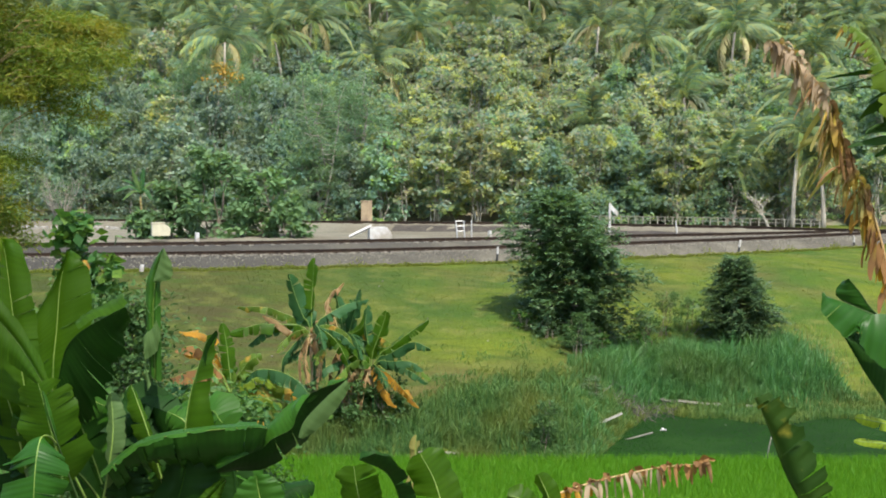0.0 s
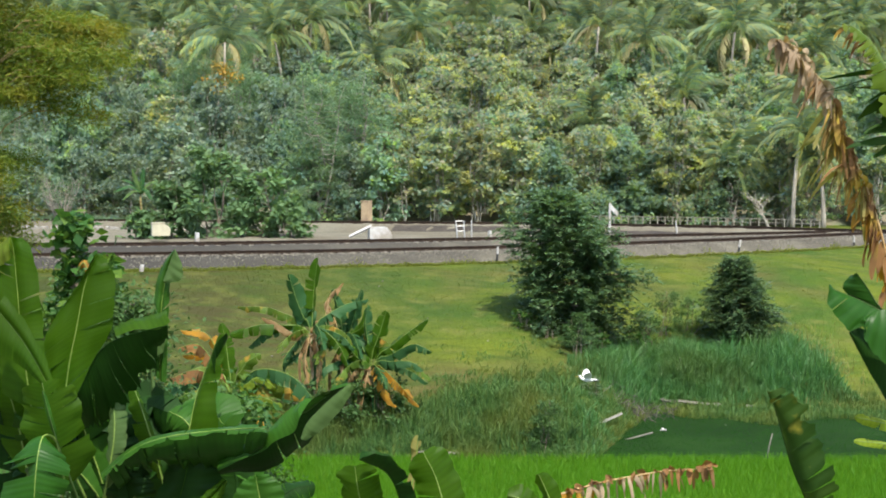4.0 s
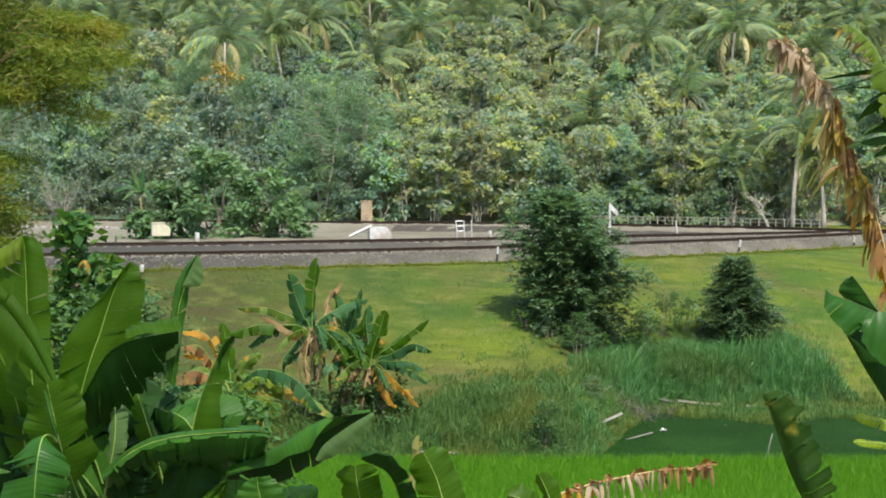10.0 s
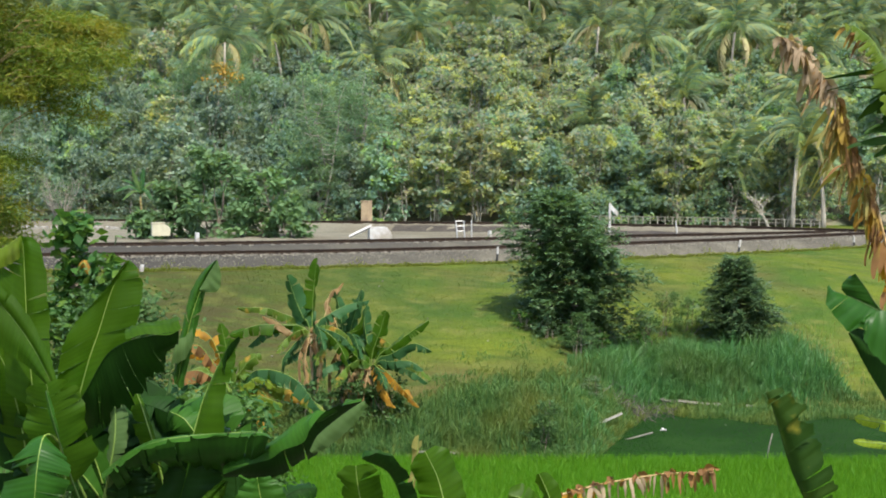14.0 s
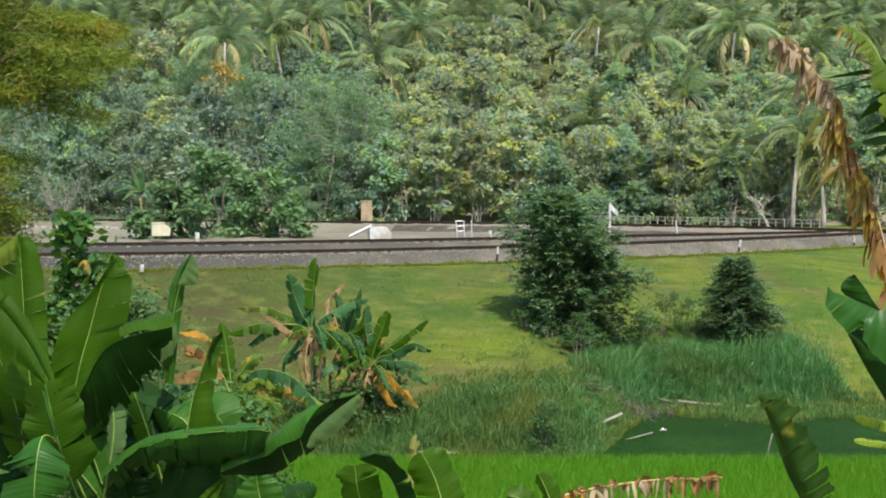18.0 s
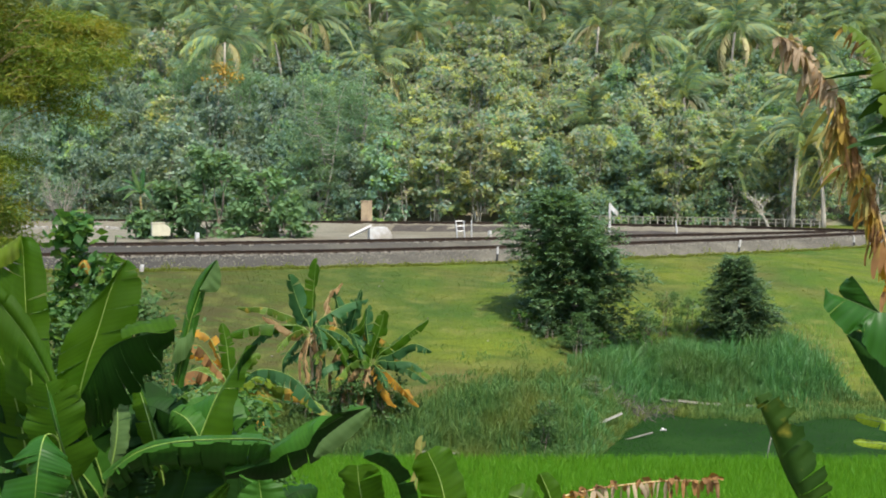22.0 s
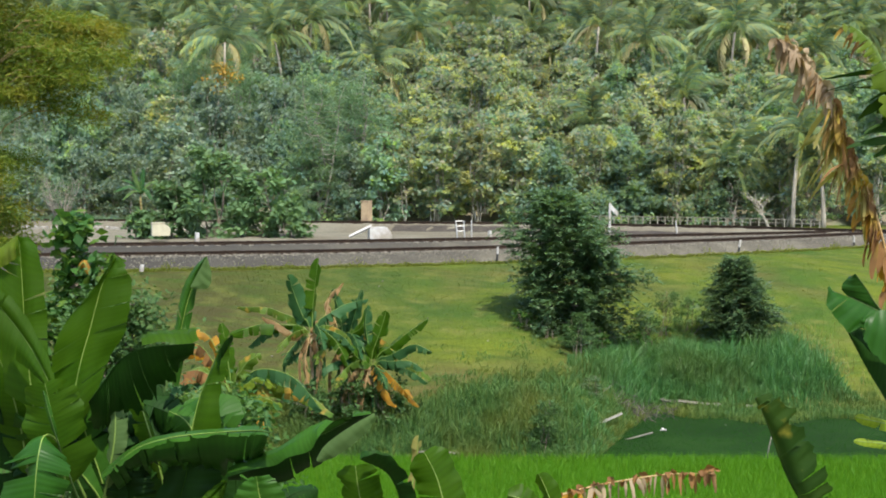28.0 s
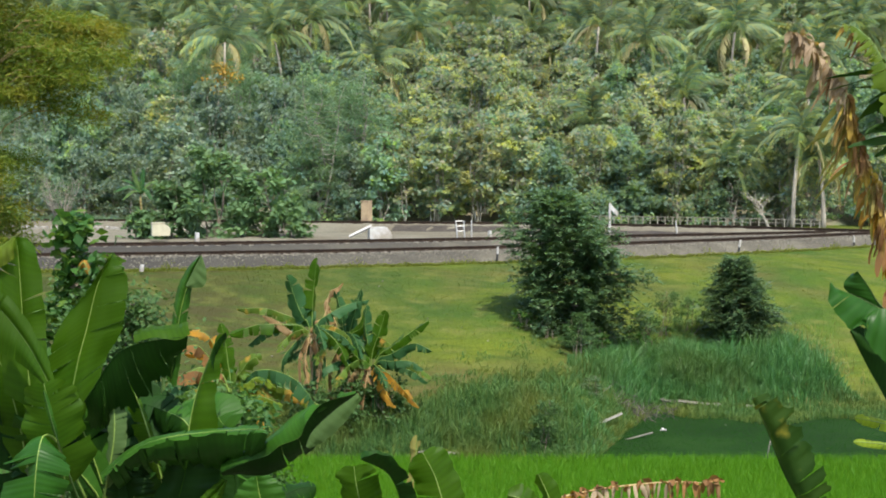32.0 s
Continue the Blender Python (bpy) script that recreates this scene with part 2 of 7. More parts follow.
M_ORANGE = foliage_paint("orange_flowers", [(0.42, 0.2, 0.03), (0.36, 0.25, 0.04), (0.2, 0.18, 0.05)], 0.3)
# Palm greens get the same haze blue in their colour.
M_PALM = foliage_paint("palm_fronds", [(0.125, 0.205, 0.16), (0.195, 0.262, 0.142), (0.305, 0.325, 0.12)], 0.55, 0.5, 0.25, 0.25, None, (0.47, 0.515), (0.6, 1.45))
M_PALM_OLD = foliage_paint("old_palm_fronds", [(0.28, 0.28, 0.13), (0.31, 0.27, 0.15), (0.25, 0.27, 0.12)], 0.3, 0.5)
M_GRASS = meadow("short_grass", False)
M_REED = foliage_paint("tall_reeds", [(0.036, 0.11, 0.034), (0.05, 0.14, 0.04), (0.08, 0.175, 0.05)], 0.36, 0.5, 0.35, 0.3, (0.06, 0.115, 0.03))
M_ROUGH = foliage_paint("rough_grass", [(0.042, 0.1, 0.028), (0.06, 0.13, 0.034), (0.09, 0.155, 0.038)], 0.36, 0.6, 0.35, 0.2, (0.1, 0.125, 0.024))
M_RICE = foliage_paint("young_rice", [(0.055, 0.17, 0.008), (0.08, 0.215, 0.01), (0.12, 0.25, 0.016)], 0.4, 0.5)
# Plot and bed far darker green than the rice in front.
M_PADDY = foliage_paint("dark_paddy", [(0.013, 0.056, 0.007), (0.017, 0.061, 0.009), (0.021, 0.069, 0.010)], 0.2, 0.8, spec=0.05)
M_PADDY_BED = surface("dark_green_bed", (0.011, 0.033, 0.006), (0.015, 0.042, 0.007), 0.5, 0.9, 9, 0.3, (0.009, 0.027, 0.005), spec=0.05)
M_VINE = foliage_paint("vine_leaves", [(0.02, 0.062, 0.014), (0.036, 0.092, 0.017), (0.08, 0.14, 0.02)], 0.35)
M_FRINGE = foliage_paint("fringe_grass", [(0.1, 0.13, 0.02), (0.13, 0.155, 0.026), (0.17, 0.175, 0.05)], 0.5, 0.7)
M_STRAW = foliage_paint("dry_grass", [(0.3, 0.26, 0.1), (0.22, 0.22, 0.07), (0.12, 0.16, 0.04)], 0.2, 0.8)
M_FEATHERS = surface("white_feathers", (0.85, 0.85, 0.83), (0.78, 0.78, 0.75), 8, 0.8, 40, 0.1)
M_BEAK = surface("yellow_beak", (0.6, 0.4, 0.08), (0.5, 0.32, 0.06), 8, 0.5, 40, 0.1)


# ---- mesh tools ----
def mesh_of(name, verts, faces, material, smooth=False, uvs=None):
    me = bpy.data.meshes.new(name)
    v = np.asarray(verts, dtype=np.float32)
    me.from_pydata(v.tolist(), [], faces if isinstance(faces, list) else faces.tolist())
    if uvs is not None:
        layer = me.uv_layers.new(name="UVMap")
        idx = np.zeros(len(me.loops), dtype=np.int32)
        me.loops.foreach_get("vertex_index", idx)
        layer.data.foreach_set("uv", np.asarray(uvs, dtype=np.float32)[idx].ravel())
    me.materials.append(material)
    if smooth:
        me.polygons.foreach_set("use_smooth", np.ones(len(me.polygons), dtype=bool))
    me.update()
    return me


def part(name, me, parent=None, label="", place=None):
    ob = new(name, me)
    ob.parent = parent
    if place is not None:
        ob.matrix_basis = place
    return tagged(ob, label) if label else ob


def thing(name, label, category, at=None, group="", kind=""):
    ob = new(name)
    ob.empty_display_size = 0.3
    if at is not None:
        ob.matrix_basis = at
    return tagged(ob, label, category, group, kind)


def tube(points, radii, sides=6, cap=True):
    pts = [Vector(p) for p in points]
    verts, faces = [], []
    side = Vector((1, 0, 0))
    for i, p in enumerate(pts):
        t = (pts[min(i + 1, len(pts) - 1)] - pts[max(i - 1, 0)]).normalized()
        side = (side - t * side.dot(t))
        if side.length < 1e-4:
            side = t.orthogonal()
        side.normalize()
        up = t.cross(side)
        for k in range(sides):
            a = 2 * math.pi * k / sides
            verts.append(p + (side * math.cos(a) + up * math.sin(a)) * radii[i])
    for i in range(len(pts) - 1):
        for k in range(sides):
            a, b = i * sides + k, i * sides + (k + 1) % sides
            faces.append((a, b, b + sides, a + sides))
    if cap:
        faces.append(tuple(range(sides))[::-1])
        faces.append(tuple(range((len(pts) - 1) * sides, len(pts) * sides)))
    return [tuple(v) for v in verts], faces


def joined(pieces):
    verts, faces = [], []
    for v, f in pieces:
        n = len(verts)
        verts += [tuple(x) for x in v]
        faces += [tuple(i + n for i in face) for face in f]
    return verts, faces


def box(x0, y0, z0, x1, y1, z1, bevel=0.0):
    bm = bmesh.new()
    bmesh.ops.create_cube(bm, size=1)
    for v in bm.verts:
        v.co = Vector(((x0, x1)[v.co.x > 0], (y0, y1)[v.co.y > 0], (z0, z1)[v.co.z > 0]))
    if bevel:
        bmesh.ops.bevel(bm, geom=bm.edges[:], offset=bevel, segments=2, affect="EDGES")
    bm.verts.index_update()
    out = [tuple(v.co) for v in bm.verts], [tuple(v.index for v in f.verts) for f in bm.faces]
    bm.free()
    return out


def leaf_cloud(rng, centres, length, width, up=0.5, fold=0.15, vary=0.35):
    """One folded leaf of four corners at each centre, turned at random with its face partly upward."""
    c = np.asarray(centres, dtype=np.float64)
    n = len(c)
    d = rng.normal(size=(n, 3))
    d[:, 2] = d[:, 2] * 0.6 - 0.25
    d /= np.linalg.norm(d, axis=1)[:, None]
    nrm = rng.normal(size=(n, 3))
    nrm[:, 2] = np.abs(nrm[:, 2]) + up * 2
    s = np.cross(d, nrm)
    s /= np.linalg.norm(s, axis=1)[:, None] + 1e-9
    nn = np.cross(s, d)
    ln = (length * (1 + vary * rng.uniform(-1, 1, n)))[:, None]
    w = (width * (1 + vary * rng.uniform(-1, 1, n)))[:, None]
    mid = c + d * ln * 0.45
    v = np.stack([c, mid + s * w * 0.5 + nn * fold * w, c + d * ln, mid - s * w * 0.5 + nn * fold * w], axis=1).reshape(-1, 3)
    i = np.arange(n)[:, None] * 4
    f = np.concatenate([i + np.array([[0, 1, 2]]), i + np.array([[0, 2, 3]])])
    return v, f


def blades(rng, base, height, width, lean=0.35, vary=0.4, bend=0.3):
    """Grass: one bent blade of two triangles and a tip at each base."""
    b = np.asarray(base, dtype=np.float64)
    n = len(b)
    a = rng.uniform(0, 2 * math.pi, n)
    h = height * (1 + vary * rng.uniform(-1, 1, n))
    out = np.stack([np.cos(a), np.sin(a), np.zeros(n)], axis=1)
    fa = rng.uniform(0, math.pi, n)
    side = np.stack([np.cos(fa), np.sin(fa), np.zeros(n)], axis=1) * (width / 2)
    ln = np.abs(rng.normal(0, lean, n))
    midp = b + out * (h * ln * 0.35)[:, None] + np.array([0, 0, 1.0]) * (h * 0.6)[:, None]
    top = b + out * (h * (ln + bend * ln))[:, None] + np.array([0, 0, 1.0]) * (h * (1 - 0.25 * ln))[:, None]
    v = np.stack([b - side, b + side, midp + side * 0.8, midp - side * 0.8, top], axis=1).reshape(-1, 3)
    i = np.arange(n) * 5
    f = [(k, k + 1, k + 2, k + 3) for k in i.tolist()] + [(k + 3, k + 2, k + 4) for k in i.tolist()]
    return v, f


def smooth01(a, b, x):
    t = np.clip((np.asarray(x, dtype=np.float64) - a) / (b - a), 0, 1)
    return t * t * (3 - 2 * t)


# ---- lie of the land ----
def near_rail(x):
    """Plan of the nearest rail: a long curve that bends away."""
    x = np.asarray(x, dtype=np.float64)
    q = np.clip(x, -26, 60)
    return 79.44 + 0.428 * q + 0.0074 * q * q + (x - q) * 0.045


def far_rail(x):
    x = np.asarray(x, dtype=np.float64)
    return np.interp(x, (-120, -28, -10, 5, 13, 22, 28, 45, 70), (131, 122, 118, 115, 112, 107.5, 102.5, 88, 66))


def toe(x):
    return 49.4 + 12.3 * smooth01(4.5, 9.5, x)


def shoulder(x):
    s = 0.428 + 0.0148 * np.clip(x, -26, 40)
    return near_rail(x) - 1.95 * np.sqrt(1 + s * s)


RAIL_Z, YARD_Z = 5.87, 5.12


def height(x, y):
    x, y = np.asarray(x, dtype=np.float64), np.asarray(y, dtype=np.float64)
    bank = 8.5 * (1 - smooth01(4, 31, y) * 0.5 - np.clip((y - 4) / 27, 0, 1) * 0.5)
    t = np.clip((y - toe(x)) / np.maximum(shoulder(x) - toe(x), 1), 0, 1)
    ramp = YARD_Z * (t * 1.18 - 0.18 * t ** 3) * smooth01(0, 0.04, t)
    hill = np.clip(y - 127, 0, 150) * 0.29
    und = 0.12 * np.sin(x * 0.7 + y * 0.3) * np.sin(y * 0.53 - x * 0.21) * smooth01(0.05, 0.3, t) * (1 - smooth01(0.8, 0.98, t))
    return np.where(y < 32, bank, ramp) + hill + und


def build_ground():
    xs = np.concatenate([np.linspace(-1500, -70, 14), np.linspace(-62, 62, 300), np.linspace(70, 1500, 14)])
    ys = np.concatenate([np.linspace(-1200, -10, 14), np.linspace(-4, 140, 360), np.linspace(146, 290, 30), np.linspace(310, 1800, 14)])
    gx, gy = np.meshgrid(xs, ys)
    gz = height(gx, gy)
    v = np.stack([gx, gy, gz], axis=-1).reshape(-1, 3)
    nx = len(xs)
    i = (np.arange(len(ys) - 1)[:, None] * nx + np.arange(nx - 1)[None, :]).ravel()
    f = np.stack([i, i + 1, i + nx + 1, i + nx], axis=1)
    me = mesh_of("ground", v, f, M_SOIL, True)
    me.materials.append(M_SLOPE)
    cx, cy = v[f[:, 0], 0], v[f[:, 0], 1]
    idx = ((cy > 36) & (cy < 127)).astype(np.int32)
    me.polygons.foreach_set("material_index", idx)
    tagged(new("ground", me), "earth and short grass over field, embankment and hill", "ground", kind="structure")


build_ground()


# ---- railway ----
def ribbon(line, heights, offsets, x0, x1, step=1.0):
    """A strip that follows a line in plan: offsets across it (towards the viewer negative) with a height at each."""
    xs = np.arange(x0, x1 + step, step)
    c = np.stack([xs, line(xs)], axis=1)
    t = np.gradient(c, axis=0)
    t /= np.linalg.norm(t, axis=1)[:, None]
    nrm = np.stack([-t[:, 1], t[:, 0]], axis=1)
    v, m = [], len(offsets)
    for i in range(len(xs)):
        for o, h in zip(offsets, heights(xs[i])):
            v.append((c[i, 0] + nrm[i, 0] * o, c[i, 1] + nrm[i, 1] * o, h))
    f = [(i * m + k, (i + 1) * m + k, (i + 1) * m + k + 1, i * m + k + 1) for i in range(len(xs) - 1) for k in range(m - 1)]
    return v, f


def rail_profile(z):
    return lambda x: [zz + z(x) for zz in (-0.22, -0.15, -0.13, -0.04, -0.03, 0.0, 0.0, -0.03, -0.04, -0.13, -0.15, -0.16)]


RAIL_O = (-0.07, -0.07, -0.012, -0.012, -0.035, -0.033, 0.033, 0.035, 0.012, 0.012, 0.07, 0.07)


def second_z(x):
    return 6.16 - 0.0003 * (x + 8) ** 2 if x > -8 else 6.16


SLEEPER = mesh_of("sleeper", *box(-0.11, -1.0, -0.2, 0.11, 1.0, -0.012), M_CONCRETE)


def make_track(name, label, line, z, first, x0, x1, cant):
    tr = thing(name, label, "railway track")
    for k, off in enumerate((first, first + 1.067 + 0.07)):
        v, f = ribbon(line, rail_profile(lambda x, k=k: z(x) - cant * k), [o + off for o in RAIL_O], x0, x1)
        part("rail", mesh_of("rail", v, f, M_RAIL), tr)
    x = x0
    while x < x1:
        s = float(line(x + 0.1) - line(x - 0.1)) / 0.2
        m = pose(x, float(line(x)), z(x) - 0.2, 0, 0, math.degrees(math.atan(s))) @ pose(0, first + 0.57, 0) @ pose(0, 0, 0, -math.degrees(cant / 1.1))
        part("sleeper", SLEEPER, tr, "", m)
        x += 0.6 / math.sqrt(1 + s * s)
    return tr


def bed(name, label, line, offsets, heights, x0, x1, mat, rough=0.025, seed=1):
    v, f = ribbon(line, heights, offsets, x0, x1, 0.4)
    rng = np.random.default_rng(seed)
    v = np.array(v) + rng.normal(0, rough, (len(v), 3))
    return tagged(new(name, mesh_of(name, v, f, mat)), label, "ballast", kind="structure")


make_track("railway_track", "curved railway track with dark rusty rails on grey ballast", near_rail, lambda x: RAIL_Z, 0.0, -62, 44, 0.05)
make_track("railway_track", "second curved railway track with rusty rails on raised ballast", lambda x: near_rail(x) + 4.3 * np.sqrt(1 + (0.428 + 0.0148 * np.clip(x, -26, 40)) ** 2), second_z, 0.0, -62, 40, 0.05)
make_track("railway_track", "far railway track along the foot of the wooded hill", far_rail, lambda x: 5.9, 0.0, -75, 34, 0.03)
bed("ballast_1", "grey crushed stone ballast shoulder under the curved tracks", near_rail,
    (-2.4, -1.95, -1.4, -0.9, -0.5, 0.0, 0.6, 1.2, 1.9, 2.6),
    lambda x: (YARD_Z - 0.15, YARD_Z + 0.02, RAIL_Z - 0.42, RAIL_Z - 0.24, RAIL_Z - 0.215, RAIL_Z - 0.2, RAIL_Z - 0.21, RAIL_Z - 0.22, RAIL_Z - 0.2, RAIL_Z - 0.16), -62, 44, M_BALLAST)
bed("ballast_2", "dusty grey ballast under the second track", near_rail,
    (2.6, 3.2, 3.7, 4.3, 4.9, 5.5, 6.1, 6.9, 7.8),
    lambda x: (RAIL_Z - 0.16, second_z(x) - 0.22, second_z(x) - 0.19, second_z(x) - 0.19, second_z(x) - 0.2, second_z(x) - 0.22, second_z(x) - 0.24, YARD_Z + 0.3, YARD_Z - 0.1), -62, 40, M_BALLAST, seed=2)
bed("ballast_3", "pale grey ballast bank under the far track", far_rail,
    (-3.6, -2.6, -1.6, -0.9, 0, 0.6, 1.3, 2.2, 3.5),
    lambda x: (YARD_Z - 0.1, YARD_Z + 0.1, YARD_Z + 0.4, 5.9 - 0.2, 5.9 - 0.18, 5.9 - 0.2, 5.9 - 0.22, YARD_Z + 0.4, YARD_Z), -75, 34, M_GRAVEL, seed=3)


def stones():
    rng = np.random.default_rng(8)
    pts = []
    for line, lo, hi, zf, n in ((near_rail, -2.2, 2.5, None, 16000),):
        x = rng.uniform(-34, 36, n)
        s = 0.428 + 0.0148 * np.clip(x, -26, 40)
        o = rng.uniform(lo, hi, n)
        z = np.interp(o, (-2.4, -1.95, -1.4, -0.9, -0.5, 2.6), (YARD_Z - 0.15, YARD_Z + 0.02, RAIL_Z - 0.42, RAIL_Z - 0.21, RAIL_Z - 0.18, RAIL_Z - 0.17))
        k = np.sqrt(1 + s * s)
        pts.append(np.stack([x - s / k * o, line(x) + o / k, z], axis=1))
    c = np.concatenate(pts)
    n = len(c)
    base = np.array([(1, 0, -0.7), (-0.5, 0.87, -0.7), (-0.5, -0.87, -0.7), (0.2, 0.3, 0.9), (-0.4, -0.2, 0.8)])
    r = rng.uniform(0.02, 0.05, n)[:, None, None]
    v = c[:, None, :] + (base[None] + rng.normal(0, 0.3, (n, 5, 3))) * r
    i = np.arange(n)[:, None] * 5
    f = np.concatenate([i + np.array([t]) for t in ((0, 1, 3), (1, 4, 3), (1, 2, 4), (2, 0, 4), (0, 3, 4))])
    mat = foliage_paint("loose_stones", [(0.06, 0.056, 0.048), (0.095, 0.088, 0.07), (0.13, 0.12, 0.094), (0.24, 0.222, 0.175)], 0.0, 0.9)
    tagged(new("ballast_stones", mesh_of("ballast_stones", v.reshape(-1, 3), f, mat)), "loose grey crushed stones on the track ballast", "stones", kind="stuff")


stones()


# ---- trees ----
def crooked(rng, a, b, n=5, wob=0.06):
    a, b = Vector(a), Vector(b)
    ln = (b - a).length
    return [a.lerp(b, i / n) + Vector(rng.normal(0, wob * ln, 3)) * (0 if i in (0, n) else 0.6) for i in range(n + 1)]


def tree(name, label, at, rng, tall, spread, leaf, n_leaf, paint, bark=None, bare=0.25, clumps=26, trunk=0.12, stems=1, cluster=0.17, width=0.6, up=0.5, low=1.0, group="", category="tree", taper=0.5, profile=None, flat=0.62):
    """Trunk and limbs as tapered tubes; the crown as many small leaves in uneven clumps at the limb ends."""
    th = thing(name, label, category, at, group)
    wood, tips = [], []
    for s in range(stems):
        foot = Vector((rng.normal(0, 0.25), rng.normal(0, 0.25), -0.3)) if stems > 1 else Vector((0, 0, -0.3))
        top = Vector((rng.normal(0, spread * 0.25), rng.normal(0, spread * 0.25), tall * rng.uniform(0.8, 0.97)))
        path = crooked(rng, foot, top, 7, 0.03)
        wood.append(tube(path, [trunk * (1 - 0.85 * i / 7) for i in range(8)], 6))
        m = clumps // stems
        for k in range(m):
            h = bare + (1 - bare) * (k + rng.uniform(0, 1)) / m
            p = path[min(int(h * 7), 6)].lerp(path[min(int(h * 7) + 1, 7)], h * 7 - int(h * 7) if h < 1 else 1)
            prof = (math.sin(math.pi * min(1, max(0.12, (h - bare) / (1 - bare) * taper + (1 - taper)))) ** 0.7)
            a = rng.uniform(0, 2 * math.pi)
            r = spread * prof * rng.uniform(0.45, 1.05)
            if profile:
                a = k * 2.4 + rng.uniform(-0.3, 0.3)
                r = float(np.interp(h, *profile)) * rng.uniform(0.62, 1.0)
            tip = p + Vector((math.cos(a) * r, math.sin(a) * r, rng.uniform(0.0, 0.28) * r * low))
            limb = crooked(rng, p, tip, 3, 0.08)
            wood.append(tube(limb, [trunk * 0.34, trunk * 0.24, trunk * 0.15, trunk * 0.06], 4, False))
            tips.append((limb[2], tip))
    part("trunk", mesh_of("trunk", *joined(wood), bark or M_BARK, True), th)
    per = n_leaf // len(tips)
    cs = []
    for inner, tip in tips:
        for c, w in ((tip, 0.7), (inner, 0.3)):
            k = int(per * w)
            q = rng.normal(0, 0.85, (k, 3)) + rng.normal(0, 0.25, 3)
            cs.append(np.array(c) + q * np.array((1, 1, flat)) * tall * cluster * rng.uniform(0.6, 1.15))
    c = np.concatenate(cs)
    c = c[c[:, 2] > 0.15]
    v, f = leaf_cloud(rng, c, leaf, leaf * width, up)
    part("crown", mesh_of("crown", v, f, paint), th)
    return th


FROND_MESHES = {}


def frond_mesh(kind, rng, length, droop, mat):
    """A feathered palm leaf along +x from its foot: a bent stalk with leaflets hanging to both sides."""
    n = 24
    pts = [Vector((length * s * (1 - 0.22 * droop * s * s), 0, length * (0.42 * s - (0.42 + droop) * s * s * 0.75))) for s in (i / 10 for i in range(11))]
    v, f = tube(pts, [0.04 * (1 - 0.8 * i / 10) for i in range(11)], 3, False)
    vs, fs = [], []
    for k in range(n):
        s = 0.14 + 0.86 * k / (n - 1)
        i = min(int(s * 10), 9)
        p = pts[i].lerp(pts[i + 1], s * 10 - i)
        t = (pts[i + 1] - pts[i]).normalized()
        ln = length * 0.27 * math.sin(math.pi * min(0.97, 0.2 + 0.75 * s)) ** 0.6 * rng.uniform(0.8, 1.1)
        for sd in (-1, 1):
            d = (Vector((0, sd, 0)) * 0.7 + t * rng.uniform(0.3, 0.7) + Vector((0, 0, -0.3 - 0.6 * rng.random()))).normalized()
            w = Vector((0.05, 0, 0.034))
            b = len(vs)
            mid = p + d * ln * 0.5 + Vector((0, 0, 0.05))
            tip = p + d * ln + Vector((0, 0, -0.3 * ln))
            vs += [p - w, p + w, mid + w * 1.2, mid - w * 1.2, tip]
            fs += [(b, b + 1, b + 2, b + 3), (b + 3, b + 2, b + 4)]
    v, f = joined([(v, f), (vs, fs)])
    return mesh_of("frond", v, f, mat)


def make_palm(name, label, at, rng, tall, fronds=20, length=3.6, old=3, lean=0.5):
    th = thing(name, label, "palm tree", at, "coconut palms on the hill")
    path = [(lean * s * s, 0, tall * s - 0.3 * (1 - s)) for s in (i / 7 for i in range(8))]
    part("trunk", mesh_of("trunk", *tube(path, [0.22 - 0.1 * i / 7 for i in range(8)], 8), M_PALE_BARK, True), th)
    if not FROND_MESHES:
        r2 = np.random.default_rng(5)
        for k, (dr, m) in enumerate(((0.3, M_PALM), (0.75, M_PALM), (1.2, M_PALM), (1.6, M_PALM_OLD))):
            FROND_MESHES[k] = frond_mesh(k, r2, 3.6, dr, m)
    for i in range(fronds):
        s = i / fronds
        k = 0 if s < 0.25 else 1 if s < 0.6 else 2
        if i >= fronds - old:
            k = 3
        lift = (-64, -40, -14, 14)[k] + rng.uniform(-22, 22)
        turn = i * 137.5 + rng.uniform(-35, 35)
        sc = length / 3.6 * rng.uniform(0.85, 1.12)
        part("frond", FROND_MESHES[k], th, "", pose(path[-1][0], 0, tall - 0.05, 0, lift, turn) @ Matrix.Scale(sc, 4))
    return th


def ground_at(x, y):
    return float(height(x, y))


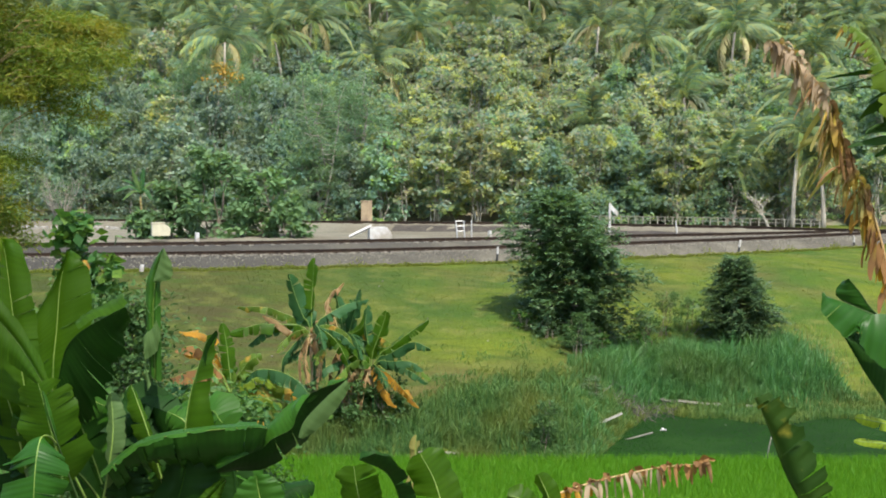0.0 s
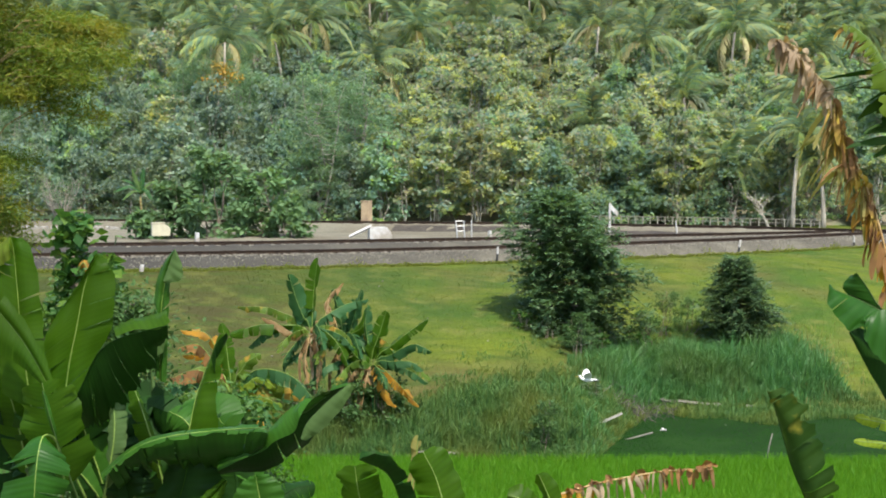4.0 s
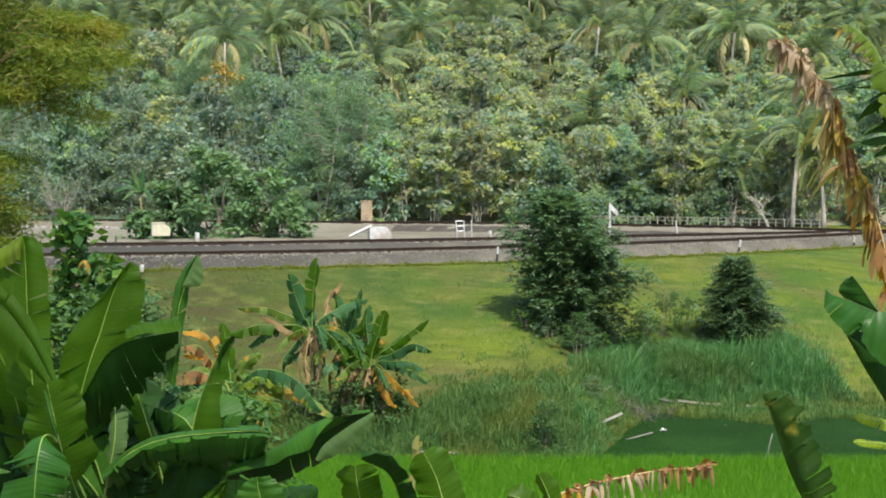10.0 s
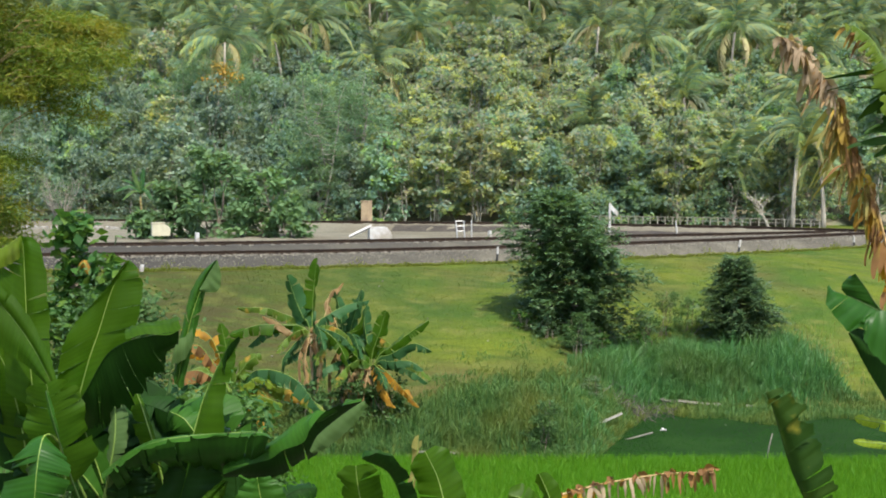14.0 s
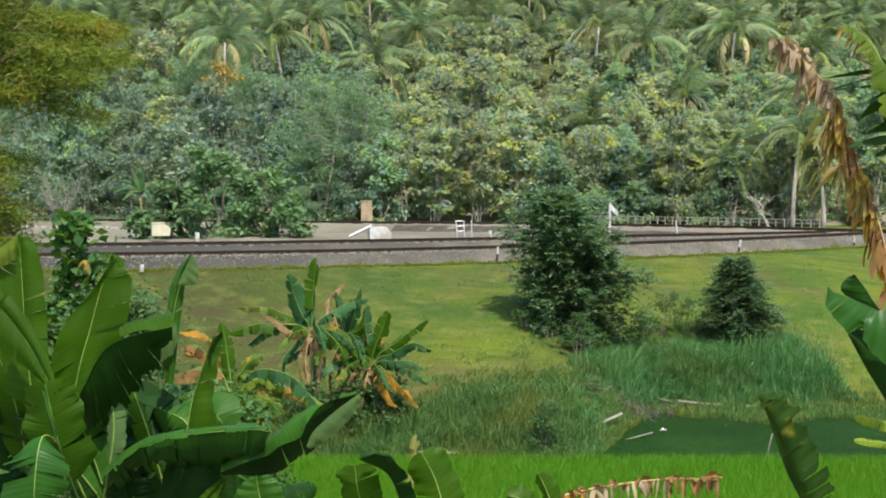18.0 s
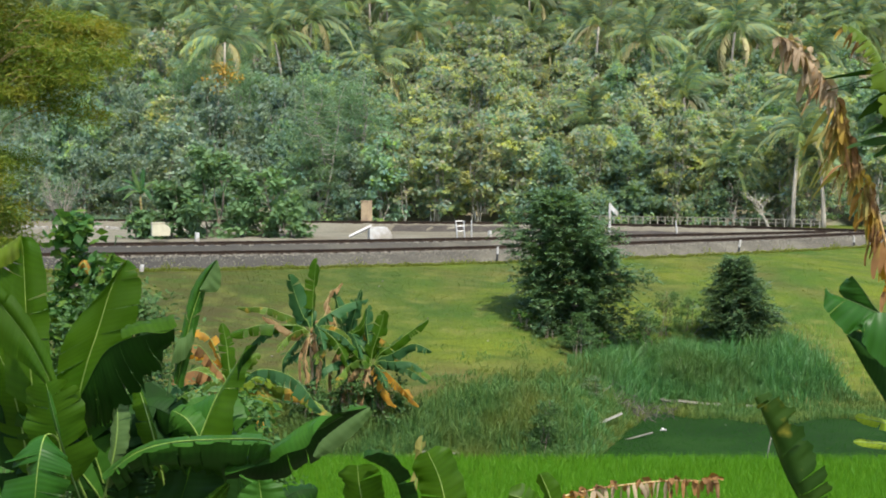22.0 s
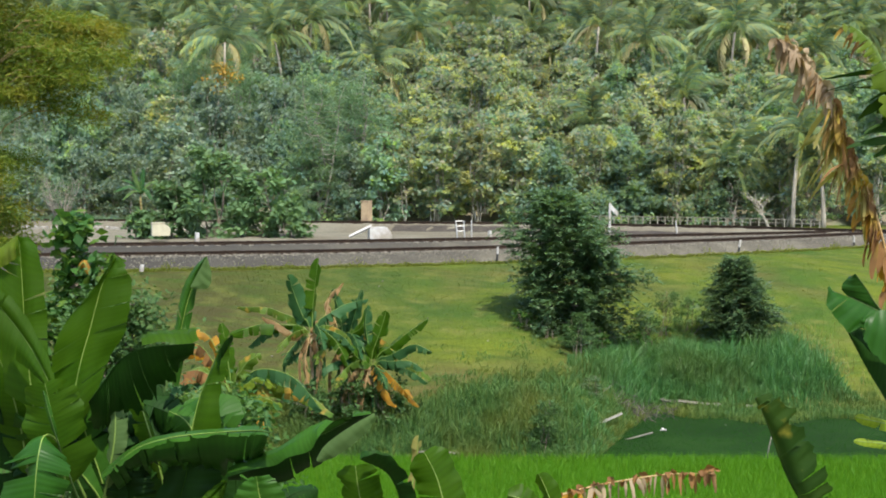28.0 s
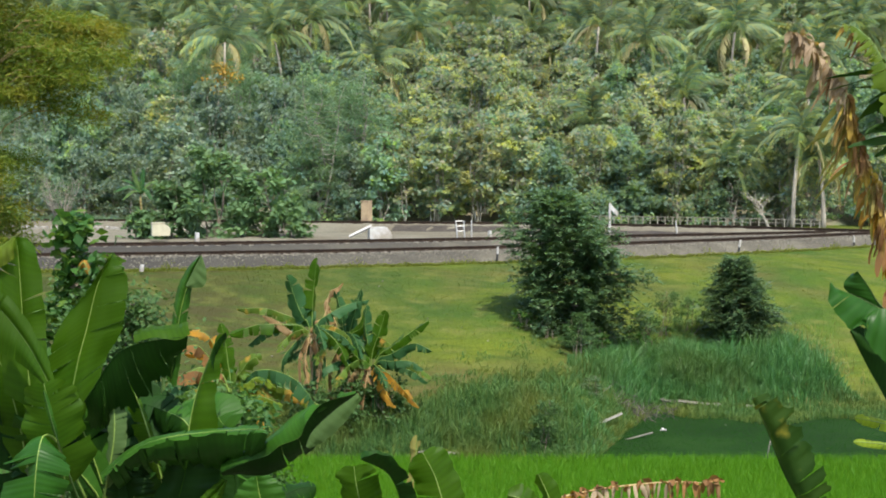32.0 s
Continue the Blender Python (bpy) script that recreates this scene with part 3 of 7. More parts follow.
def plant_woods():
    rng = np.random.default_rng(21)
    hill = "trees on the wooded hill"
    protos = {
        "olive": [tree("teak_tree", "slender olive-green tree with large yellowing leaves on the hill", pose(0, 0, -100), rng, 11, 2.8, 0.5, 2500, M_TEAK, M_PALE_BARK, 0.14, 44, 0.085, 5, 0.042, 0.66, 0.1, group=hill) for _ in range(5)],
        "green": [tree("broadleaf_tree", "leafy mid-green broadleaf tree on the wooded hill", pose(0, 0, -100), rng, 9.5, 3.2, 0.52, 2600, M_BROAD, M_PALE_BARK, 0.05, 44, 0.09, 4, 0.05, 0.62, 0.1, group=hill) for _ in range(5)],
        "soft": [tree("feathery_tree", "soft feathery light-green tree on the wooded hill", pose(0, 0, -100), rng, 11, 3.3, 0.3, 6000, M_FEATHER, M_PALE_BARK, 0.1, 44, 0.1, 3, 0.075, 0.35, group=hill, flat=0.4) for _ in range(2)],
        "blue": [tree("hill_tree", "thin-branched hill tree with haze blue mixed into its leaf colour", pose(0, 0, -100), rng, 9, 3.1, 0.42, 2600, M_BLUISH, M_PALE_BARK, 0.05, 40, 0.08, 3, 0.055, 0.6, 0.15, group=hill) for _ in range(4)],
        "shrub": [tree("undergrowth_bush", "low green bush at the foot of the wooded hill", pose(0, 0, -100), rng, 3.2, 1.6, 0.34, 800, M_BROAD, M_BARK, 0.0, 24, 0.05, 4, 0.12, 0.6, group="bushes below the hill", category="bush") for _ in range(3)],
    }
    used = set()

    def put(kind, x, y, sc, turn):
        k = int(rng.integers(len(protos[kind])))
        src = protos[kind][k]
        m = pose(x, y, ground_at(x, y) - 0.1, 0, 0, turn) @ Matrix.Diagonal((sc, sc, sc * rng.uniform(0.9, 1.12), 1))
        if (kind, k) in used:
            copy_thing(src, m)
        else:
            used.add((kind, k))
            src.matrix_basis = m

    y = 127.0
    row = 0
    while y < 228:
        half = y * 0.33 + 3
        step = 3.6 if y < 134 else 4.4
        x = -half + rng.uniform(0, step)
        while x < half:
            u = x / y
            xx, yy = x + rng.uniform(-1, 1), y + rng.uniform(-1.2, 1.2)
            r = rng.random()
            if y > (176 if -0.06 < u < 0.12 else 166) and r < (0.62 if y > 184 else 0.4):
                make_palm("coconut_palm", "tall coconut palm with arching green fronds on the hill", pose(xx, yy, ground_at(xx, yy), rng.uniform(-9, 9), rng.uniform(-9, 9), rng.uniform(0, 360)), rng, rng.uniform(5.5, 9.5), int(rng.integers(17, 23)), rng.uniform(4.2, 5.6), int(rng.integers(0, 4)))
            elif u < -0.2:
                put("blue" if r < 0.7 else "green" if r < 0.92 else "soft", xx, yy, rng.uniform(0.75, 1.05), rng.uniform(0, 360))
            elif u < -0.055:
                put("soft" if r < 0.16 else "blue" if r < 0.62 else "olive" if r < 0.75 else "green", xx, yy, rng.uniform(0.75, 1.1), rng.uniform(0, 360))
            elif u < 0.11:
                put("olive" if r < 0.75 else "green", xx, yy, rng.uniform(0.75, 1.05), rng.uniform(0, 360))
            else:
                put("green" if r < 0.62 else "olive", xx, yy, rng.uniform(0.7, 1.0), rng.uniform(0, 360))
            x += step * rng.uniform(0.8, 1.2)
        y += 4.6 if y < 150 else 5.0 if y < 196 else 7.0
        row += 1
    for x, y, tall in ((-22.3, 150, 11.3), (-8.0, 160, 6.6), (-2.9, 172, 8.0), (-16.1, 170, 9.5), (17.0, 165, 10.2), (20.6, 158, 9.7), (32.3, 165, 9.5), (24.8, 148, 6.2), (40.2, 158, 8.5), (26.4, 132, 4.2), (14.5, 139, 5.6), (36.0, 140, 8.0)):
        make_palm("coconut_palm", "coconut palm rising above the trees on the hill", pose(x, y, ground_at(x, y), rng.uniform(-6, 6), rng.uniform(-6, 6), rng.uniform(0, 360)), rng, tall, 20, rng.uniform(4.4, 5.2), 3)
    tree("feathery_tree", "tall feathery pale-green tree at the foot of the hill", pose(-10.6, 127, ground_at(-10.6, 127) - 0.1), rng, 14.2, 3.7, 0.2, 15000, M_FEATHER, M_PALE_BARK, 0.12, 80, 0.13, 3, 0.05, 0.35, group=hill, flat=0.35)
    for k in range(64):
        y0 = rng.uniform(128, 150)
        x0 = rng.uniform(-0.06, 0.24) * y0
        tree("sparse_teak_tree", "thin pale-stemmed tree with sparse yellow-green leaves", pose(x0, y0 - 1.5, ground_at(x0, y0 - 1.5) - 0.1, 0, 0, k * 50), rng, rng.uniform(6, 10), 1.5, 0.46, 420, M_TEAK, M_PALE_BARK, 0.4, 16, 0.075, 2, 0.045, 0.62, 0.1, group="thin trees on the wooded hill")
    for _ in range(90):
        x, yy = rng.uniform(-1, 1) * 64, rng.uniform(146, 208)
        put("shrub", x, yy, rng.uniform(1.0, 1.6), rng.uniform(0, 360))
    for _ in range(46):
        x = rng.uniform(-45, 44)
        yy = max(124.5, float(far_rail(x)) + 4.5) + rng.uniform(0, 3)
        if x > 25 or -38 < x < -21 or (-3 < x < 3 and rng.random() < 0.4):
            continue
        put("shrub", x, yy, rng.uniform(0.6, 1.1), rng.uniform(0, 360))


plant_woods()


# ---- things along the tracks ----
def edge_trees():
    rng = np.random.default_rng(33)
    for x, y, tall, turn in ((29.7, 123, 7.9, 20), (32.6, 124, 5.8, 200), (25.0, 127, 5.0, 90)):
        make_palm("coconut_palm", "coconut palm with pale bare trunk beside the far track", pose(x, y, ground_at(x, y), 0, 0, turn), rng, tall, 20, 3.7, 2, 0.6)
    for x, y, tall, spread, n in ((-19.6, 103, 4.3, 2.6, 2600), (-16.4, 104, 6.3, 3.0, 3600), (-12.8, 105, 4.6, 2.5, 2600), (-10.9, 103, 2.4, 1.6, 1100), (-21.5, 102, 2.0, 1.2, 700)):
        tree("trackside_bush", "large dark green leafy bush between the tracks", pose(x, y, YARD_Z, 0, 0, x * 40), rng, tall * 1.12, spread * 1.2, 0.55, int(n * 0.55), M_BUSH, M_BARK, 0.0, 26, 0.07, 4, 0.075, 0.6, group="bushes between the tracks", category="bush", low=0.6)
    tree("orange_tree", "tree topped with bright orange flowers on the hill", pose(-21.6, 139, ground_at(-21.6, 139)), rng, 12.2, 1.8, 0.34, 420, M_ORANGE, M_BARK, 0.76, 7, 0.12, 1, 0.05, 0.6)
    bare = thing("bare_shrub", "pale grey shrub with thin spreading branches and few leaves", "bush", pose(-32.6, 123.5, ground_at(-32.6, 123.5)))
    pieces, twigs = [], []
    for k in range(22):
        a, r = rng.uniform(0, 6.28), rng.uniform(0.6, 2.2)
        path = crooked(rng, (0, 0, 0.2), (math.cos(a) * r, math.sin(a) * r, rng.uniform(2.6, 4.2)), 5, 0.06)
        pieces.append(tube(path, [0.07, 0.055, 0.045, 0.035, 0.02, 0.01], 4, False))
        for _ in range(6):
            e = path[2].lerp(path[5], rng.uniform(0, 1))
            q = e + Vector(rng.normal(0, 0.4, 3)) + Vector((0, 0, 0.45))
            pieces.append(tube([e, q], [0.02, 0.006], 3, False))
            twigs.append(np.array(q) + rng.normal(0, 0.16, (9, 3)))
    part("branchwork", mesh_of("branchwork", *joined(pieces), M_PALE_BARK, True), bare)
    part("leaves", mesh_of("leaves", *leaf_cloud(rng, np.concatenate(twigs), 0.16, 0.08, 0.3), M_FEATHER), bare, "sparse grey-green leaves")
    bare = thing("bare_tree", "leaning pale tree with bare crooked branches", "tree", pose(26.2, 118, YARD_Z))
    pieces = [tube(crooked(rng, (0.6, 0, -0.2), (-0.6, 0, 2.4), 5, 0.05), [0.13, 0.12, 0.1, 0.09, 0.07, 0.05], 6)]
    for k in range(12):
        e = Vector((-0.2 - 0.04 * k, 0, 1.2 + 0.1 * k))
        path = crooked(rng, e, e + Vector((rng.uniform(-2.2, 1.4), rng.normal(0, 0.5), rng.uniform(0.3, 1.5))), 4, 0.09)
        pieces.append(tube(path, [0.06, 0.045, 0.035, 0.02, 0.008], 4, False))
    part("branchwork", mesh_of("branchwork", *joined(pieces), M_PALE_BARK, True), bare)


edge_trees()


def stake(label, foot, tall, lean=0.0, banded=True, thick=0.09):
    th = thing("marker_post", label, "marker post", pose(*foot, 0, lean, 32), "posts along the tracks")
    h = thick / 2
    if banded:
        part("lower_post", mesh_of("lower_post", *box(-h, -h, -0.15, h, h, tall * 0.42, 0.008), M_BLACK), th, "black lower end")
        part("upper_post", mesh_of("upper_post", *box(-h, -h, tall * 0.42, h, h, tall, 0.008), M_WHITE), th, "white upper end")
    else:
        part("post", mesh_of("post", *box(-h, -h, -0.15, h, h, tall, 0.01), M_WHITE), th)
    return th


def worn_block(x0, x1, deep, tall, low):
    """A block with chamfered shoulders whose far end is knocked down."""
    rng = np.random.default_rng(61)
    prof = [(x0, -0.2), (x1, -0.2), (x1 + 0.03, low * 0.6), (x1 - 0.06, low), (x1 - 0.28, tall - 0.05), (x1 - 0.4, tall), (x0 + 0.05, tall - 0.01), (x0, tall - 0.06)]
    v = [(x + rng.normal(0, 0.01), y, z) for y in (-deep, deep) for x, z in prof]
    n = len(prof)
    return v, [tuple(range(n)), tuple(range(2 * n - 1, n - 1, -1))] + [(k, k + n, (k + 1) % n + n, (k + 1) % n) for k in range(n)]


def yard_things():
    stake("short white and black track marker post in ballast", (2.94, 78.40, 5.26), 0.68, 3)
    stake("leaning black and white track marker post in ballast", (17.73, 86.80, 5.14), 0.78, 12)
    stake("white and black marker post on ballast edge", (26.61, 93.60, 5.08), 0.75, -4)
    stake("slim white marker post beside the far track", (16.97, 105.00, 5.48), 0.9, -8, False, 0.1)
    stake("small white boundary stone beside the second track", (-14.61, 86.00, 5.93), 0.45, 0, False, 0.22)
    stake("small white post near the far track", (3.27, 101.00, 5.42), 0.42, 0, False, 0.2)
    stake("little white stone peg in the dark ballast", (-14.90, 71.50, 5.22), 0.22, 10, False, 0.16)

    sign = thing("track_sign", "white post with a slanting white sign board between tracks", "sign", pose(*(10.59, 92.00, 6.03), 0, 0, 22))
    part("pole", mesh_of("pole", *box(-0.07, -0.05, -0.3, 0.07, 0.05, 1.95, 0.01), M_WHITE), sign)
    bm = [(0.0, -0.03, 1.95), (0.62, -0.03, 1.35), (0.55, -0.03, 1.08), (0.05, -0.03, 1.55), (0.0, 0.03, 1.95), (0.62, 0.03, 1.35), (0.55, 0.03, 1.08), (0.05, 0.03, 1.55)]
    part("board", mesh_of("board", bm, [(0, 3, 2, 1), (4, 5, 6, 7), (0, 1, 5, 4), (1, 2, 6, 5), (2, 3, 7, 6), (3, 0, 4, 7)], M_WHITE), sign)

    head = thing("culvert_headwall", "white painted concrete block with a sloping wing wall", "culvert", pose(*(-4.37, 99.00, 5.32), 0, 0, 14))
    part("block", mesh_of("block", *worn_block(-0.72, 0.78, 0.4, 0.86, 0.55), M_WHITE), head)
    part("wing_wall", mesh_of("wing_wall", *tube([(-2.1, -0.2, 0.22), (-0.75, -0.2, 0.85), (-0.55, -0.2, 0.92)], [0.1, 0.12, 0.12], 4), M_WHITE), head)

    bx = thing("equipment_box", "cream coloured trackside box half hidden by bushes", "box", pose(*(-19.13, 98.00, 5.83), 0, 0, 18))
    part("housing", mesh_of("housing", *worn_block(-0.58, 0.6, 0.4, 0.62, 0.42), M_CREAM), bx)
    part("lid", mesh_of("lid", *box(-0.62, -0.44, 0.62, 0.3, 0.44, 0.68, 0.02), M_CREAM), bx)

    pl = thing("masonry_pillar", "tan plastered square pillar beside the far track", "pillar", pose(*(-6.35, 120.50, 5.77), 0, 0, -32))
    part("shaft", mesh_of("shaft", *box(-0.34, -0.34, -0.4, 0.34, 0.34, 1.62, 0.02), M_TAN), pl)
    part("cap", mesh_of("cap", *box(-0.38, -0.38, 1.62, 0.38, 0.38, 1.72, 0.02), M_TAN), pl)

    rack = thing("ladder_rack", "grey steel ladder frame standing by the far track", "ladder", pose(*(1.53, 103.00, 5.37)))
    for x0, lean in ((-0.62, 0.12), (-0.05, 0.06), (0.5, 0.0)):
        part("post", mesh_of("post", *tube([(x0 + lean, 0, -0.2), (x0, 0, 1.1)], [0.05, 0.05], 6), M_STEEL), rack)
    for z in (0.35, 0.7, 1.05):
        part("rung", mesh_of("rung", *tube([(-0.6 + 0.1 * (1 - z), 0, z), (-0.05, 0, z)], [0.035, 0.035], 5), M_STEEL), rack)

    fence = thing("railing", "low grey concrete railing with posts behind the far track", "railing", group="")
    top, low = [], []
    n = 31
    for i in range(n):
        x = 11.5 + 16.3 * i / (n - 1)
        y = float(far_rail(x)) + 4.2
        part("post", mesh_of("post", *box(x - 0.03, y - 0.03, 5.0, x + 0.03, y + 0.03, 6.36, 0.0), M_RAILING), fence)
        top.append((x, y, 6.34))
        low.append((x, y, 6.08))
    part("top_bar", mesh_of("top_bar", *tube(top, [0.025] * n, 5), M_RAILING), fence)
    part("lower_bar", mesh_of("lower_bar", *tube(low, [0.018] * n, 5), M_RAILING), fence)

    rng = np.random.default_rng(3)
    v, f, m = [], [], 9
    for i, x in enumerate(np.arange(-42, 29, 0.8)):
        y0, y1 = float(near_rail(x)) + 7.0, float(far_rail(x)) - 3.0
        v += [(x, y0 + (max(y1, y0 + 0.2) - y0) * j / (m - 1), YARD_Z + 0.12) for j in range(m)]
        if i:
            f += [((i - 1) * m + j, i * m + j, i * m + j + 1, (i - 1) * m + j + 1) for j in range(m - 1)]
    v = np.array(v) + rng.normal(0, 0.02, (len(v), 3))
    tagged(new("yard_gravel", mesh_of("yard_gravel", v, f, M_GRAVEL)), "pale dusty gravel yard between the tracks", "gravel", kind="structure")
    edging = thing("stone_edging", "row of pale weathered stones below the far ballast", "edging")
    x = -37.0
    while x < -13:
        w = rng.uniform(0.3, 0.6)
        y = float(far_rail(x)) - 4.3
        v, f = box(-w / 2, -0.18, -0.1, w / 2, 0.18, rng.uniform(0.2, 0.32), 0.04)
        part("stone", mesh_of("stone", v, f, M_CONCRETE), edging, "", pose(x, y, YARD_Z + 0.1, 0, rng.uniform(-5, 5), rng.uniform(-14, 2)))
        x += w + rng.uniform(0.02, 0.25)
    def slope_at(o):
        return float(np.interp(o, (-3.6, -2.6, -1.6, -0.9, 0), (YARD_Z - 0.1, YARD_Z + 0.1, YARD_Z + 0.4, 5.7, 5.72))) + 0.05

    # Darker strips laid over the far ballast slope.
    for label, offsets, x0, x1 in (("dark ballast slope of the far track", (-3.3, -2.6, -1.9, -1.3), -3.6, 6.5), ("narrow dark strip along the far ballast", (-2.9, -2.3, -1.9), 6.5, 22.5)):
        v, f = ribbon(far_rail, lambda x, q=offsets: [slope_at(o) for o in q], offsets, x0, x1, 0.4)
        v = np.array(v) + rng.normal(0, 0.025, (len(v), 3))
        tagged(new("oiled_ballast", mesh_of("oiled_ballast", v, f, M_DARK_STONE)), label, "ballast", kind="structure")


yard_things()


# ---- embankment ----
def spray_cloud(rng, base, way, length, leaf, width, pairs=8, droop=0.25):
    """Feathered sprays: pairs of leaflets along a drooping stalk from each base."""
    base, way = np.asarray(base), np.asarray(way)
    way = way / np.linalg.norm(way, axis=1)[:, None]
    side = np.cross(way, np.array((0, 0, 1.0)))
    side /= np.linalg.norm(side, axis=1)[:, None] + 1e-9
    ln = length * rng.uniform(0.6, 1.2, len(base))[:, None]
    out = []
    for j in range(pairs):
        u = (j + 0.8) / pairs
        c = base + way * ln * u + np.array((0, 0, -1.0)) * droop * ln * u * u
        for sd in (-1, 1):
            d = way * 0.55 + side * sd * 0.8 + rng.normal(0, 0.22, base.shape) + np.array((0, 0, -0.15))
            d /= np.linalg.norm(d, axis=1)[:, None]
            across = np.cross(d, np.array((0, 0, 1.0)) + rng.normal(0, 0.3, base.shape))
            across /= np.linalg.norm(across, axis=1)[:, None] + 1e-9
            size = leaf * (1.1 - 0.5 * u) * rng.uniform(0.7, 1.25, len(base))[:, None]
            mid = c + d * size * 0.5
            out.append(np.stack([c, mid + across * width * 0.5, c + d * size, mid - across * width * 0.5], axis=1).reshape(-1, 3))
    v = np.concatenate(out)
    i = np.arange(len(v) // 4)[:, None] * 4
    return v, np.concatenate([i + np.array([[0, 1, 2]]), i + np.array([[0, 2, 3]])])


def layered_tree(label, at, rng, tall, lean, limbs, per, length, leaf, width, paint, profile, trunk):
    """Limbs reach out almost level in tiers and carry feathered sprays towards their ends."""
    th = thing("embankment_tree", label, "tree", at)
    path = [Vector((lean * (i / 8) ** 2 + rng.normal(0, 0.04), rng.normal(0, 0.04), tall * i / 8 - 0.25 * (i == 0))) for i in range(9)]
    wood = [tube(path, [trunk * (1 - 0.85 * i / 8) for i in range(9)], 7)]
    base, way = [], []
    for k in range(limbs):
        h = (k + rng.uniform(0, 1)) / limbs
        h = 0.88 * h + 0.12 * (round(h * 9) / 9)
        u = min(h, 0.999) * 8
        p = path[int(u)].lerp(path[int(u) + 1], u - int(u))
        a = k * 2.4 + rng.uniform(-0.4, 0.4)
        r = float(np.interp(h, *profile)) * rng.uniform(0.55, 1.05) * (0.92 + 0.2 * math.sin(3 * a + 8 * h))
        o = Vector((math.cos(a), math.sin(a), 0))
        tip = p + o * r + Vector((0, 0, rng.uniform(-0.1, 0.28) * r))
        limb = crooked(rng, p, tip, 4, 0.04)
        wood.append(tube(limb, [trunk * q for q in (0.32, 0.24, 0.17, 0.1, 0.04)], 4, False))
        for _ in range(int(per * (0.45 + 0.55 * r / max(profile[1])))):
            w = rng.uniform(0.08, 1.0) ** 0.62
            c = p.lerp(tip, w) + Vector(rng.normal(0, 1, 3)) * (0.05 + 0.07 * r * w)
            turn = rng.normal(0, 0.95)
            d = Vector((o.x * math.cos(turn) - o.y * math.sin(turn), o.x * math.sin(turn) + o.y * math.cos(turn), rng.uniform(-0.45, 0.8)))
            base.append(c)
            way.append(d)
    part("trunk", mesh_of("trunk", *joined(wood), M_BARK, True), th)
    v, f = spray_cloud(rng, np.array(base), np.array(way), length, leaf, width)
    part("crown", mesh_of("crown", v, f, paint), th)
    return th


def embankment_plants():
    rng = np.random.default_rng(44)
    n = 80000
    x = rng.uniform(-30, 32, n)
    t = rng.uniform(0.0, 1.0, n) ** 0.8
    y = toe(x) + (shoulder(x) - toe(x)) * t
    keep = (np.abs(x) < y * 0.325 + 1)
    x, y = x[keep], y[keep]
    v, f = blades(rng, np.stack([x, y, height(x, y) - 0.02], axis=1), 0.05, 0.035, 1.6, 0.6)
    tagged(new("embankment_grass", mesh_of("embankment_grass", v, f, M_GRASS)), "short yellow-green grass covering the railway embankment", "grass", kind="stuff")

    n = 15000
    x = rng.uniform(-28, 32, n)
    out = np.abs(rng.normal(0, 0.26, n)) * (0.6 + 0.8 * np.sin(x * 1.7) * np.sin(x * 0.43 + 1) + 0.5 * np.sin(x * 5.3))
    y = shoulder(x) - 0.75 + 0.5 * rng.random(n) + np.clip(out, -0.2, 0.9)
    v, f = blades(rng, np.stack([x, y, height(x, y) + np.clip(y - shoulder(x), 0, 1) * 0.55 - 0.02], axis=1), 0.13, 0.04, 1.0, 0.6)
    tagged(new("edge_grass", mesh_of("edge_grass", v, f, M_FRINGE)), "straggling grass creeping into the ballast edge", "grass", kind="stuff")
    n = 84000
    x = rng.uniform(-12, 19.5, n)
    edge_y = np.interp(x, (-12, -4.8, -2.7, -0.5, 1.5, 3.4, 5.1, 7.1, 9, 12.7, 16.3, 17.2, 17.9, 18.6), (53, 54.4, 55.6, 56.0, 57.2, 59.2, 60.6, 65.0, 66.8, 69.2, 69.2, 66.8, 63.5, 61.2))
    edge_y = edge_y + 0.5 * np.sin(x * 0.9) + 0.35 * np.sin(x * 2.3 + 1) + 0.25 * np.sin(x * 6.1)
    y = toe(x) + rng.uniform(0, 1, n) * (edge_y + 1.2 - toe(x))
    inside = edge_y - y
    tuft = 0.5 + 0.5 * np.sin(x * 3.1 + 2 * np.sin(y * 1.3)) * np.sin(y * 2.7 + 1.5 * np.sin(x * 1.9))
    clear = (((x - 7.2) / 2.3) ** 2 + ((y - 56.2) / 3.6) ** 2 < 1) | (((x - 3.5) / 1.2) ** 2 + ((y - 56.9) / 1.0) ** 2 < 1)
    keep = rng.random(n) < (0.25 + 0.75 * tuft) * smooth01(-1.2, 1.6, inside)
    x, y, tuft, inside, clear = x[keep], y[keep], tuft[keep], inside[keep], clear[keep]
    core = (0.5 + 0.45 * smooth01(5, 9, x)) * (0.6 + 0.75 * tuft) * (0.35 + 0.65 * smooth01(0, 2.5, y - toe(x)))
    tall = np.where(clear, 0.3, 0.2 + core * smooth01(-0.6, 3.2, inside))
    dull = x + rng.normal(0, 0.9, len(x)) < 5.2
    for share, name, paint, lab in ((~dull, "reed_bed", M_REED, "tall green reeds and grass at the embankment foot"), (dull, "rough_grass", M_ROUGH, "dull green rough grass behind the rice field")):
        v, f = blades(rng, np.stack([x, y, height(x, y) - 0.05], axis=1)[share], tall[share], 0.042, 0.5, 0.5)
        tagged(new(name, mesh_of(name, v, f, paint)), lab, "grass", kind="stuff")

    n = 1500
    x = rng.uniform(-8, 19, n)
    edge_y = np.interp(x, (-8, -0.5, 3.4, 7.1, 12.7, 16.3, 19), (54, 56.5, 60, 66, 69.5, 69.5, 63))
    y = edge_y + np.abs(rng.normal(0, 1.5, n))
